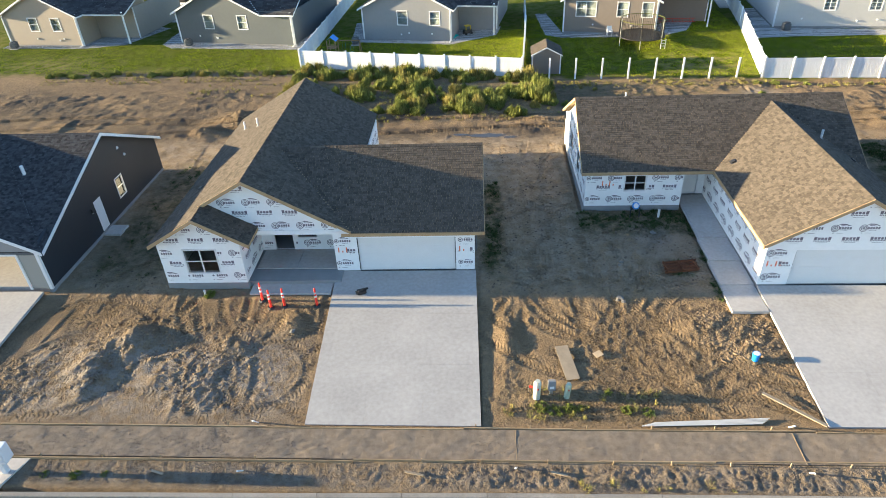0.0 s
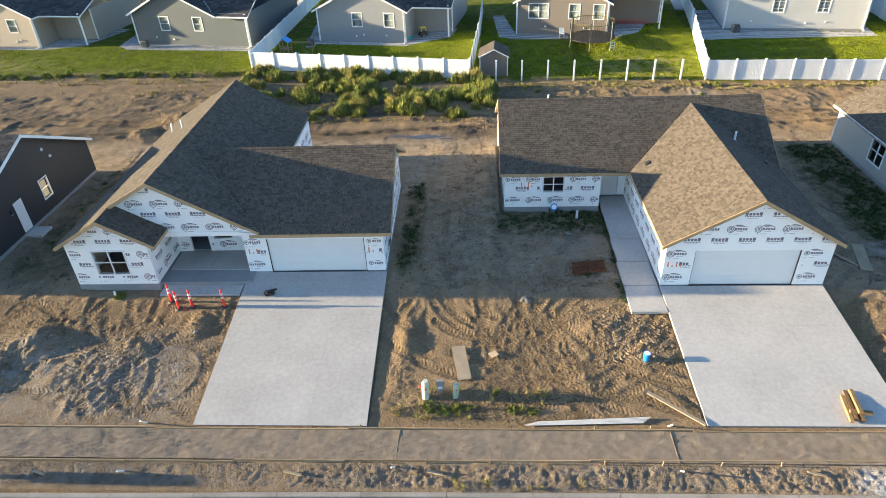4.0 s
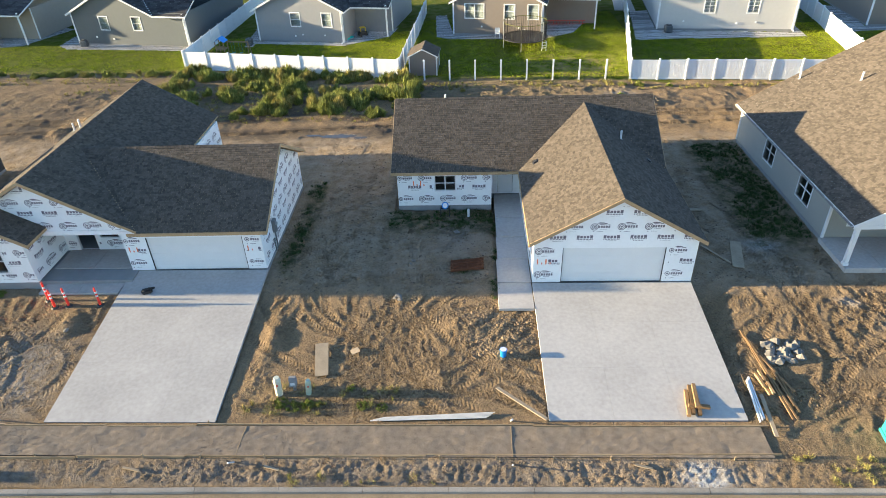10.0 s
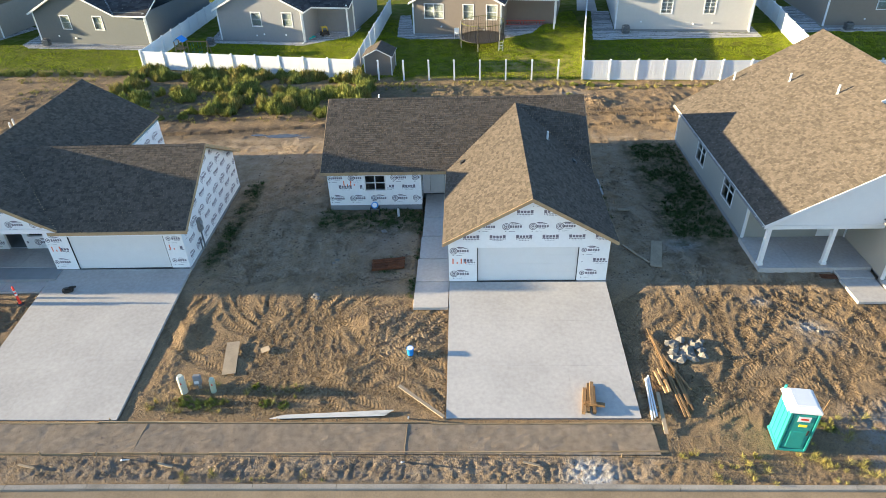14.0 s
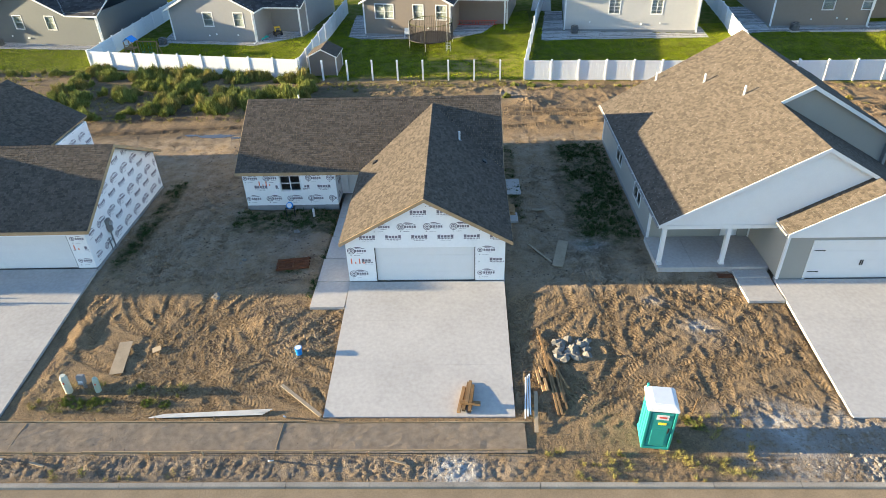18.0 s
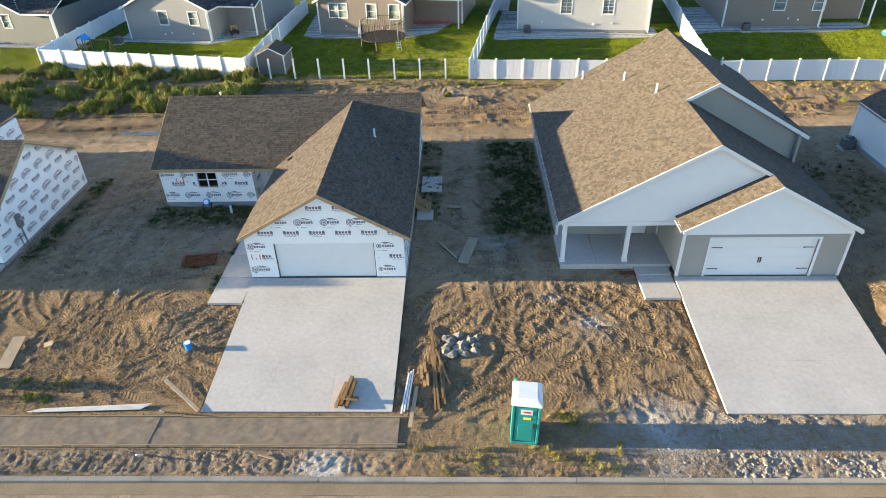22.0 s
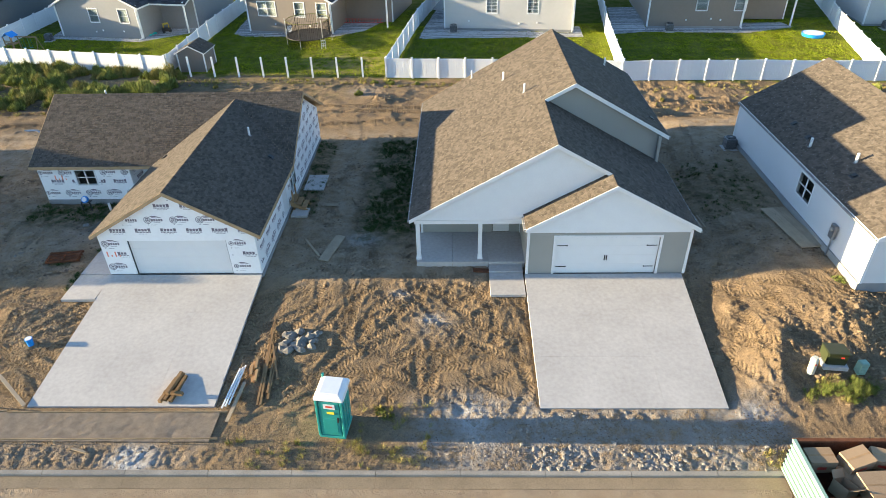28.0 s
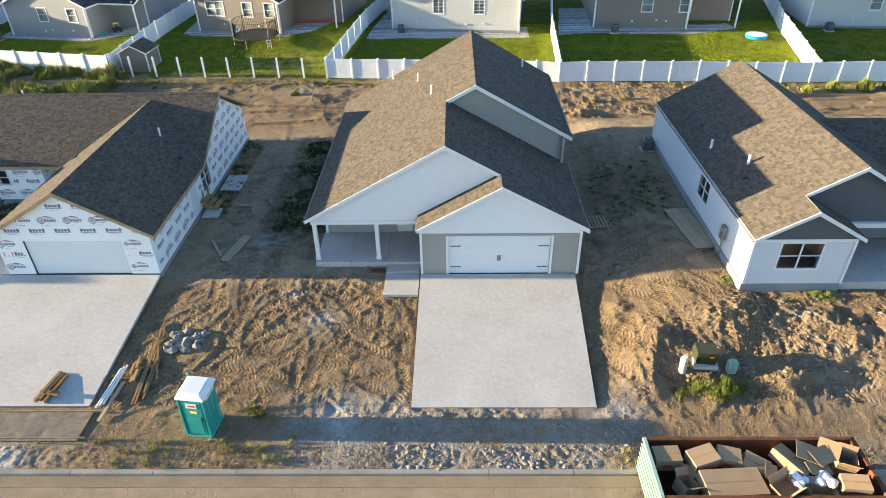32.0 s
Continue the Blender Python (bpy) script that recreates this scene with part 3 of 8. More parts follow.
def ground_material():
    m = bpy.data.materials.new("bare_soil")
    m.use_nodes = True
    t = m.node_tree
    b = t.nodes["Principled BSDF"]
    b.inputs["Roughness"].default_value, b.inputs["Specular IOR Level"].default_value = 0.97, 0.05
    b.inputs["Diffuse Roughness"].default_value = 0.15
    co = t.nodes.new("ShaderNodeTexCoord").outputs["Object"]

    def tex(scale, detail=6, rough=0.6):
        n = t.nodes.new("ShaderNodeTexNoise")
        n.inputs["Scale"].default_value, n.inputs["Detail"].default_value, n.inputs["Roughness"].default_value = scale, detail, rough
        t.links.new(co, n.inputs["Vector"])
        return n.outputs["Fac"]

    def ramp(src, a, b_):
        r = t.nodes.new("ShaderNodeMapRange")
        r.inputs["From Min"].default_value, r.inputs["From Max"].default_value = a, b_
        t.links.new(src, r.inputs["Value"])
        return r.outputs[0]

    def blend(f, a, b_):
        x = t.nodes.new("ShaderNodeMix")
        x.data_type = "RGBA"
        if isinstance(f, float):
            x.inputs["Factor"].default_value = f
        else:
            t.links.new(f, x.inputs["Factor"])
        for s, c in (("A", a), ("B", b_)):
            if isinstance(c, tuple):
                x.inputs[s].default_value = (*c, 1)
            else:
                t.links.new(c, x.inputs[s])
        return x.outputs["Result"]

    def times(a, b_):
        x = t.nodes.new("ShaderNodeMath")
        x.operation = "MULTIPLY"
        t.links.new(a, x.inputs[0])
        t.links.new(b_, x.inputs[1])
        return x.outputs[0]

    def attr(name):
        a = t.nodes.new("ShaderNodeAttribute")
        a.attribute_name = name
        return a.outputs["Fac"]

    soil = blend(ramp(tex(0.5), 0.35, 0.65), SOIL_A, SOIL_B)
    soil = blend(ramp(tex(9, 8, 0.75), 0.38, 0.66), soil, SOIL_C)
    soil = blend(ramp(tex(34, 5, 0.8), 0.45, 0.64), soil, (0.085, 0.061, 0.041))
    soil = blend(ramp(tex(19, 4, 0.7), 0.54, 0.66), soil, (0.33, 0.225, 0.125))
    soil = blend(ramp(tex(3.1, 7, 0.7), 0.52, 0.66), soil, (0.30, 0.207, 0.117))
    # one darker brown for damp soil, duller lots and painted hummock shade
    soil = blend(times(attr("damp_dim"), ramp(tex(0.9, 6, 0.6), 0.26, 0.52)), soil, (0.10, 0.078, 0.058))
    soil = blend(times(attr("pale"), ramp(tex(2.2, 8, 0.7), 0.36, 0.58)), soil, (0.27, 0.24, 0.21))
    # packed alley soil, with a lift of the house shade put into its colour
    soil = blend(times(attr("packed"), ramp(tex(1.2, 8, 0.7), 0.34, 0.62)), soil, (0.33, 0.262, 0.19))
    soil = blend(times(attr("spill"), ramp(tex(2.6, 9, 0.75), 0.38, 0.54)), soil, (0.43, 0.415, 0.4))
    soil = blend(attr("dust"), soil, blend(ramp(tex(1.4), 0.3, 0.7), (0.33, 0.26, 0.185), (0.27, 0.205, 0.145)))
    soil = blend(times(attr("moss"), ramp(tex(1.6, 8, 0.7), 0.42, 0.60)), soil, (0.065, 0.072, 0.034))
    grass = blend(ramp(tex(0.35), 0.35, 0.65), (0.06, 0.085, 0.005), (0.09, 0.108, 0.007))
    grass = blend(ramp(tex(14, 6, 0.8), 0.4, 0.75), grass, (0.045, 0.068, 0.004))
    grass = blend(times(attr("dry"), ramp(tex(1.1), 0.4, 0.62)), grass, (0.27, 0.21, 0.10))
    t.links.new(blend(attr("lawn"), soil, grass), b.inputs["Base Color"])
    wave = t.nodes.new("ShaderNodeMath")
    wave.operation, wave.inputs[1].default_value = "MULTIPLY", 2 * math.pi / 0.19
    t.links.new(attr("along"), wave.inputs[0])
    sine = t.nodes.new("ShaderNodeMath")
    sine.operation = "SINE"
    t.links.new(wave.outputs[0], sine.inputs[0])
    tread = t.nodes.new("ShaderNodeBump")
    tread.inputs["Strength"].default_value, tread.inputs["Distance"].default_value = 1.0, 0.06
    t.links.new(times(times(sine.outputs[0], attr("track")), ramp(tex(2.0, 5, 0.7), 0.36, 0.52)), tread.inputs["Height"])
    normal = tread.outputs[0]
    lumps = t.nodes.new("ShaderNodeTexVoronoi")
    lumps.inputs["Scale"].default_value, lumps.inputs["Randomness"].default_value = 15.0, 1.0
    t.links.new(co, lumps.inputs["Vector"])
    bn = t.nodes.new("ShaderNodeBump")
    bn.invert = True
    bn.inputs["Strength"].default_value, bn.inputs["Distance"].default_value = 1.0, 0.06
    t.links.new(times(lumps.outputs["Distance"], ramp(tex(1.3, 5, 0.7), 0.45, 0.62)), bn.inputs["Height"])
    t.links.new(normal, bn.inputs["Normal"])
    normal = bn.outputs[0]
    for scale, far in ((7, 0.06), (22, 0.05), (60, 0.022)):
        bn = t.nodes.new("ShaderNodeBump")
        bn.inputs["Strength"].default_value, bn.inputs["Distance"].default_value = 0.9, far
        t.links.new(tex(scale, 4, 0.7), bn.inputs["Height"])
        if normal:
            t.links.new(normal, bn.inputs["Normal"])
        normal = bn.outputs[0]
    t.links.new(normal, b.inputs["Normal"])
    return m


SOIL_A, SOIL_B, SOIL_C = (0.265, 0.187, 0.112), (0.355, 0.248, 0.143), (0.205, 0.147, 0.092)
gx, gy = spread(900, (-60.0, -26.0, 0.16), (-26.0, 56.0, 0.07), (56.0, 76.0, 0.16)), spread(900, (12.9, 13.9, 0.1), (13.9, 24.6, 0.06), (24.6, 57.0, 0.15))
GX, GY = np.meshgrid(gx, gy)
GZ = ground_height(GX, GY)
nx, ny = len(gx), len(gy)
idx = np.arange(nx * ny).reshape(ny, nx)
quads = np.stack([idx[:-1, :-1], idx[:-1, 1:], idx[1:, 1:], idx[1:, :-1]], -1).reshape(-1, 4)
me = bpy.data.meshes.new("ground")
me.vertices.add(nx * ny)
me.vertices.foreach_set("co", np.stack([GX, GY, GZ], -1).astype(np.float32).ravel())
me.loops.add(quads.size)
me.loops.foreach_set("vertex_index", quads.astype(np.int32).ravel())
me.polygons.add(len(quads))
me.polygons.foreach_set("loop_start", np.arange(0, quads.size, 4, dtype=np.int32))
me.polygons.foreach_set("loop_total", np.full(len(quads), 4, dtype=np.int32))
me.update(calc_edges=True)
edge = np.interp(GX, *FENCE_LINE)
wob = 0.8 * lattice_noise(GX, GY, 1.7, 21) + 0.5 * lattice_noise(GX, GY, 0.5, 22)
lawn_mask = smooth(-0.5, 0.9, GY - (edge - np.where(GX < -17, 1.0, 0.3)) + wob)
pale_mask = np.clip(band(GY, 13.9, 15.4, 0.3) * 0.4 * (1 - smooth(20.5, 21.5, GX) * (1 - smooth(29, 30, GX))) + band(GX, 28.5, 34, 1.2) * band(GY, 14, 17.5, 0.7) * 1.0 + band(GX, 33, 43, 0.8) * band(GY, 14, 16.9, 0.4)
                    + band(GX, -21, -8, 1.5) * band(GY, 16.8, 21.5, 1.5) * 0.75 + bump(GX, GY, 22.5, 51, 1.3, 0.9) + bump(GX, GY, 25.2, 28.2, 1.0, 0.9) + bump(GX, GY, 9.5, 29.5, 1.3, 0.8)
                    + bump(GX, GY, 29.4, 21.5, 0.9, 0.7) + bump(GX, GY, 0.5, 43.3, 1.6, 0.7, 0.4) + bump(GX, GY, 42.7, 17.5, 0.9, 0.6) + bump(GX, GY, 18.5, 14.5, 0.6, 1.0) + bump(GX, GY, 51, 18, 1.6, 0.5) , 0, 1)
moss_mask = np.clip(band(GX, 0.1, 1.1, 0.3) * band(GY, 26, 36, 1) + band(GX, 24.7, 28.0, 0.6) * band(GY, 28, 41, 1.5) + band(GX, 5.5, 12, 1) * band(GY, 29.8, 32.3, 0.7) + band(GX, 20.8, 22, 0.3) * band(GY, 31, 41, 1)
                    + band(GX, 43, 48, 1) * band(GY, 30, 35, 2) * 0.7 + band(GX, -21, -17, 0.8) * band(GY, 26, 39, 1.5) * 0.8 + band(GX, -16, 22, 3) * band(GY, 49, 56, 1) * 0.5 + band(GX, 0.5, 7, 1) * band(GY, 17, 18.6, 0.4) * 0.25, 0, 1)
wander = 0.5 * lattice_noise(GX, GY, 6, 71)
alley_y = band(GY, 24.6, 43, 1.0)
# damp soil and track strips; back-left also has hummock shade put into its tone
damp_dim_mask = np.clip(sum(band(GX + wander, c - w, c + w, 0.22) for c, w in ((22.9, 0.3), (24.4, 0.45), (26.2, 0.9), (3.4, 0.35), (5.2, 0.3), (44.6, 0.8), (46.6, 0.3), (-18.4, 0.6), (-20.6, 0.7), (9.2, 1.2))) * alley_y * 0.24
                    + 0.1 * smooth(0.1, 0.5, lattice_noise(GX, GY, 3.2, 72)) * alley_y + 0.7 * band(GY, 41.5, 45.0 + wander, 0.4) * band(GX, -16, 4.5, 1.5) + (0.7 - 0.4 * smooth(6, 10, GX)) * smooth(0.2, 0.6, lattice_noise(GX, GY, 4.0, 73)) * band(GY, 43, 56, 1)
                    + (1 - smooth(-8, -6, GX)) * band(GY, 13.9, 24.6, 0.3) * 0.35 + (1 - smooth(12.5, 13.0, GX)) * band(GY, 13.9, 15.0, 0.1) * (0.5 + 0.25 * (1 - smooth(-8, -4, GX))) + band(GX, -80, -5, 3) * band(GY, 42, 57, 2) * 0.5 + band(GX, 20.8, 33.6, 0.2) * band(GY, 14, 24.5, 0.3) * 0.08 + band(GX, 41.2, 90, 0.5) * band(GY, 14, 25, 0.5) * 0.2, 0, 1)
spill_mask = np.clip(bump(GX, GY, 31.0, 16.2, 0.7, 1.0, 1.6, 0.3) + bump(GX, GY, 18.3, 14.3, 0.75, 1.5, 0.8) + bump(GX, GY, 29.2, 21.9, 0.5, 0.9, 0.6) + bump(GX, GY, 27.6, 23.6, 0.5, 0.7, 0.6) + bump(GX, GY, 41.9, 16.6, 0.7, 0.7) + bump(GX, GY, 25.4, 28.3, 0.7, 0.8, 0.6) + bump(GX, GY, 50.6, 21.0, 0.8, 0.6, 0.3), 0, 1)
# covers the alleys, where the soil is lightened to offset the shade on it
packed_lift_mask = np.clip(0.85 * alley_y * (1 - 0.8 * np.clip(moss_mask, 0, 1)), 0, 1)
dust_mask = np.clip(1 - smooth(13.4, 13.8, GY - curb_bend(GX)), 0, 1)
dry_mask = np.clip(bump(GX, GY, 20, 58.5, 4, 1.0, 0.6) + bump(GX, GY, -45, 63, 6, 0.9, 0.4) + 0.25, 0, 1)
TM, TU, TD = track_field(GX, GY)
TM = TM * np.exp(-(TD / 0.22) ** 4)
BM = sum(np.exp(-((GY - cy - 0.5 * np.sin(0.25 * GX + cy)) / 0.22) ** 4) for cy in (44.5, 46.2, 47.6)) * band(GY, 43, 49, 0.5)
TU = np.where(BM > 0.05, GX, TU)
for name, arr in (("lawn", lawn_mask), ("pale", pale_mask), ("moss", moss_mask), ("dust", dust_mask), ("dry", dry_mask), ("damp_dim", damp_dim_mask), ("spill", spill_mask), ("packed", packed_lift_mask), ("track", TM * band(GY, 17.0, 24.3, 0.3) + 0.8 * TM * band(GY, 24.9, 42, 0.4) + BM), ("along", TU)):
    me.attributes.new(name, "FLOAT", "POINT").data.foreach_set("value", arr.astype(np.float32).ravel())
me.polygons.foreach_set("use_smooth", np.ones(len(quads), dtype=bool))
me.materials.append(ground_material())
tagged(new("ground", me), "rutted brown building-site soil turning to green lawn", "ground", kind="structure")


def gz(x, y):
    return float(ground_height(np.array([x]), np.array([y]))[0])


# ---- concrete and street ----
def slab(name, pts, zs, thick, mat, label, category="driveway", joints=()):
    """A poured slab from its outline, with its own height at each corner; saw cuts are thin dark grooves."""
    bm = bmesh.new()
    prism(bm, [(x, y, z) for (x, y), z in zip(pts, zs)], (0, 0, -thick))
    me = bpy.data.meshes.new(name)
    bmesh.ops.recalc_face_normals(bm, faces=bm.faces)
    bm.to_mesh(me)
    bm.free()
    me.materials.append(mat)
    return tagged(new(name, me), label, category, kind="structure")


JOINT = material("saw_cut", (0.385, 0.36, 0.335), 0.95, vary=0.1)


def driveway(x0, x1, y0, y1, z0, z1, t0, t1, xb0=None, xb1=None, mat=None):
    """Six poured bays, with narrow gaps between them over a darker bed. x at the street end may differ."""
    xb0, xb1 = x0 if xb0 is None else xb0, x1 if xb1 is None else xb1
    base = slab("driveway", [(x0 + 0.01, y1 - 0.01), (x1 - 0.01, y1 - 0.01), (xb1 - 0.01, y0 + 0.01), (xb0 + 0.01, y0 + 0.01)], [z1 - 0.008, z1 - 0.008, z0 - 0.008, z0 - 0.008], 0.14, JOINT, "pale new concrete driveway in jointed bays")
    ORIGIN[base] = Vector((0, 0, 0))
    for i in range(3):
        for j in range(3):
            ya, yb = y0 + (y1 - y0) * j / 3, y0 + (y1 - y0) * (j + 1) / 3

            def xat(f, y):
                k = (y - y0) / (y1 - y0)
                return (xb0 + (x0 - xb0) * k) * (1 - f) + (xb1 + (x1 - xb1) * k) * f

            def zat(y):
                return z0 + (z1 - z0) * (y - y0) / (y1 - y0)

            g = 0.0014
            pts = [(xat(i / 3, ya) + g, ya + g, zat(ya)), (xat((i + 1) / 3, ya) - g, ya + g, zat(ya)), (xat((i + 1) / 3, yb) - g, yb - g, zat(yb)), (xat(i / 3, yb) + g, yb - g, zat(yb))]
            part("bay", prism(bmesh.new(), pts, (0, 0, -0.13)), mat or CONCRETE, base)
    return base


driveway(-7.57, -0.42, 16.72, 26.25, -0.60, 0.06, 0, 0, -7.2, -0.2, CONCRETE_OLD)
driveway(13.03, 20.67, 16.86, 24.9, -0.62, 0.06, 0, 0)
driveway(33.72, 41.35, 16.75, 24.8, -0.58, 0.08, 0, 0, 33.66, 41.0)
driveway(-32.0, -22.35, 16.6, 24.6, -0.62, 0.04, 0, 0, -32.0, -22.6)

# ---- houses ----
def pad(parent, x0, x1, y0, y1, z1, z0=-0.5, name="slab", mat=None):
    return part(name, boxes(((x0, y0, z0), (x1, y1, z1)), bevel=0.01), mat or CONCRETE, parent)


def footings(parent, *pairs):
    for a, c in pairs:
        part("foundation", boxes((a, c)), FOUND, parent)


def rect(s0, s1, top):
    return [(s0, top), (s1, top)]


def rakes(parent, x0, xm, x1, y, z_eave, z_peak, mat, w=0.03, h=0.18, lo=True, hi=True):
    """Barge boards along a front gable's two slopes."""
    for a, b, go in (((x0, z_eave), (xm, z_peak), lo), ((xm, z_peak), (x1, z_eave), hi)):
        if go:
            bm = prism(bmesh.new(), [(a[0], y, a[1] - h), (b[0], y, b[1] - h), (b[0], y, b[1] + 0.005), (a[0], y, a[1] + 0.005)], (0, -w, 0))
            part("barge_board", bm, mat, parent)


def side_rakes(parent, y0, ym, y1, x, z0, zm, mat, out, h=0.18, w=0.03):
    for a, b in (((y0, z0), (ym, zm)), ((ym, zm), (y1, z0))):
        bm = prism(bmesh.new(), [(x, a[0], a[1] - h), (x, b[0], b[1] - h), (x, b[0], b[1] + 0.005), (x, a[0], a[1] + 0.005)], (out * w, 0, 0))
        part("barge_board", bm, mat, parent)


SKEW_B = Matrix.Translation((-0.35, 26.35, 0)) @ pose(0, 0, 0, 0, 0, 0.65) @ Matrix.Translation((0.35, -26.35, 0))


def house_b():
    h = thing("house", (-8, 33, 0), "unfinished house in printed white wrap with brown shingle roof", "house")
    xm, zr = -11.46, 5.43
    k = 0.58
    el, er = -16.16, -7.0
    zl, zrr = zr - k * (xm - el), zr - k * (er - xm)
    gr, gzr, gf, gb = 30.78, 5.03, 26.01, 35.5           # garage ridge line and eaves
    zg = gzr - 0.525 * (gr - gf)
    zgb = gzr - 0.53 * (gb - gr)
    # where the garage slope meets the main right slope
    def xmeet(z):
        return xm + (zr - z) / k
    small = -13.68
    zs = zr - k * (xm - small)
    sr = -11.22
    zsr = zs - k * (sr - small)
    W, t = WRAP, 0.15
    # walls
    wall(h, "x", 25.24, t, [(-15.98, 2.6), (small, zs - 0.2), (-11.88, 2.9)], 0.2, W, [(-14.72, -13.15, 0.85, 2.17)], out=-1, phase=0.1)
    wall(h, "y", -11.88 - t, t, rect(25.39, 28.3, 2.75), 0.2, W, out=1, phase=0.0)
    wall(h, "x", 26.45, t, [(-14.2, 3.6), (xm, zr - 0.22), (-6.95, 2.6)], 2.32, W, name="gable_wall", out=-1, phase=0.3)
    wall(h, "x", 28.3, t, rect(-11.98, -7.5, 2.7), 0.1, W, [(-11.2, -10.2, 0.12, 2.15), (-9.9, -8.9, 0.9, 2.0)], out=-1, phase=0.2)
    wall(h, "y", -7.53, t, rect(26.5, 28.3, 2.5), 0.1, W)
    wall(h, "x", 26.35, t, rect(-7.53, -0.47, 2.45), 0.08, W, [(-6.35, -1.42, 0, 2.05)], out=-1, phase=0.3)
    wall(h, "y", -0.47 - t, t, [(26.5, 2.45), (gr, gzr - 0.2), (35.5, 2.5)], 0.05, W, out=1, phase=0.2)
    wall(h, "x", 35.35, t, rect(-7, -0.65, 2.5), 0.05, W)
    wall(h, "y", -15.98, t, rect(25.39, 40.4, 2.5), 0.1, W, out=-1, phase=0.0)
    wall(h, "y", -7.0 - t, t, rect(35.5, 40.4, 2.55), 0.1, W, out=1, phase=0.0)
    wall(h, "x", 40.25, t, [(-15.95, 2.55), (xm, zr - 0.2), (-7.15, 2.55)], 0.1, W)
    footings(h, ((-16.0, 25.22, -0.4), (-11.86, 25.46, 0.2)), ((-16.0, 25.46, -0.4), (-15.82, 40.42, 0.1)), ((-0.69, 26.33, -0.4), (-0.45, 35.5, 0.05)), ((-7.55, 26.33, -0.4), (-6.36, 26.6, 0.08)), ((-1.41, 26.33, -0.4), (-0.73, 26.6, 0.08)), ((-7.2, 35.5, -0.4), (-6.98, 40.42, 0.1)))
    pad(h, -15.8, -7.2, 25.46, 40.2, 0.1, name="floor_slab", mat=FOUND)
    pad(h, -7.2, -0.75, 26.6, 35.3, 0.06, name="floor_slab", mat=FOUND)
    # roofs
    A = [(el, 24.78, zl), (small, 24.78, zs), (small, 26.1, zs), (xm, 26.1, zr), (xm, 40.7, zr), (el, 40.7, zl)]
    zfe = zg
    xa = xmeet(gzr)
    xf = xmeet(zfe)
    B = [(xm, 26.1, zr), (xmeet(zfe + 0.05), 26.1, zfe + 0.05), (xa, gr, gzr), (xmeet(zgb), gb, zgb), (er, gb + 0.05, zrr), (er, 40.7, zrr), (xm, 40.7, zr)]
    C = [(xmeet(zfe), gf, zfe), (0.0, gf, zfe), (0.0, gr, gzr), (xa, gr, gzr)]
    D = [(xa, gr, gzr), (0.0, gr, gzr), (0.0, gb, zgb), (xmeet(zgb), gb, zgb)]
    yb = 26.45
    S = [(small, 24.78, zs), (sr, 24.78, zsr), (sr, yb, zsr), (small, yb, zs)]
    roof(h, [A, B, C, D, S], SHINGLE, DECK, seed=11)
    ridge_cap(h, (xm, 26.1, zr), (xm, 40.7, zr), SHINGLE)
    ridge_cap(h, (xa, gr, gzr), (0, gr, gzr), SHINGLE)
    rakes(h, -14.6, xm, -7.2, 26.1, zr - k * 4.28, zr, DECK, lo=False)
    rakes(h, small - 0.1, xm, -7.2, 26.1, zs, zr, DECK, hi=False)
    rakes(h, el, small, sr, 24.78, zl, zs, DECK)
    side_rakes(h, gf, gr, gb, 0.0, zfe, gzr, DECK, 1)
    part("fascia", boxes(((-7.0, gf - 0.03, zfe - 0.18), (0.0, gf, zfe - 0.01))), DECK, h)
    part("beam", boxes(((-11.88, 26.4, 2.25), (-7.0, 26.62, 2.5))), W, h)
    part("outlet_box", boxes(((-9.55, 28.22, 1.25), (-9.25, 28.3, 1.6))), BLACK, h)
    window(h, "x", 25.24, -1, -14.72, -13.15, 0.85, 2.17, 2, 2)
    garage_door(h, 26.42, -6.35, -1.42, 0.06, 2.05, WHITE)
    h.matrix_basis = SKEW_B @ h.matrix_basis
    return h


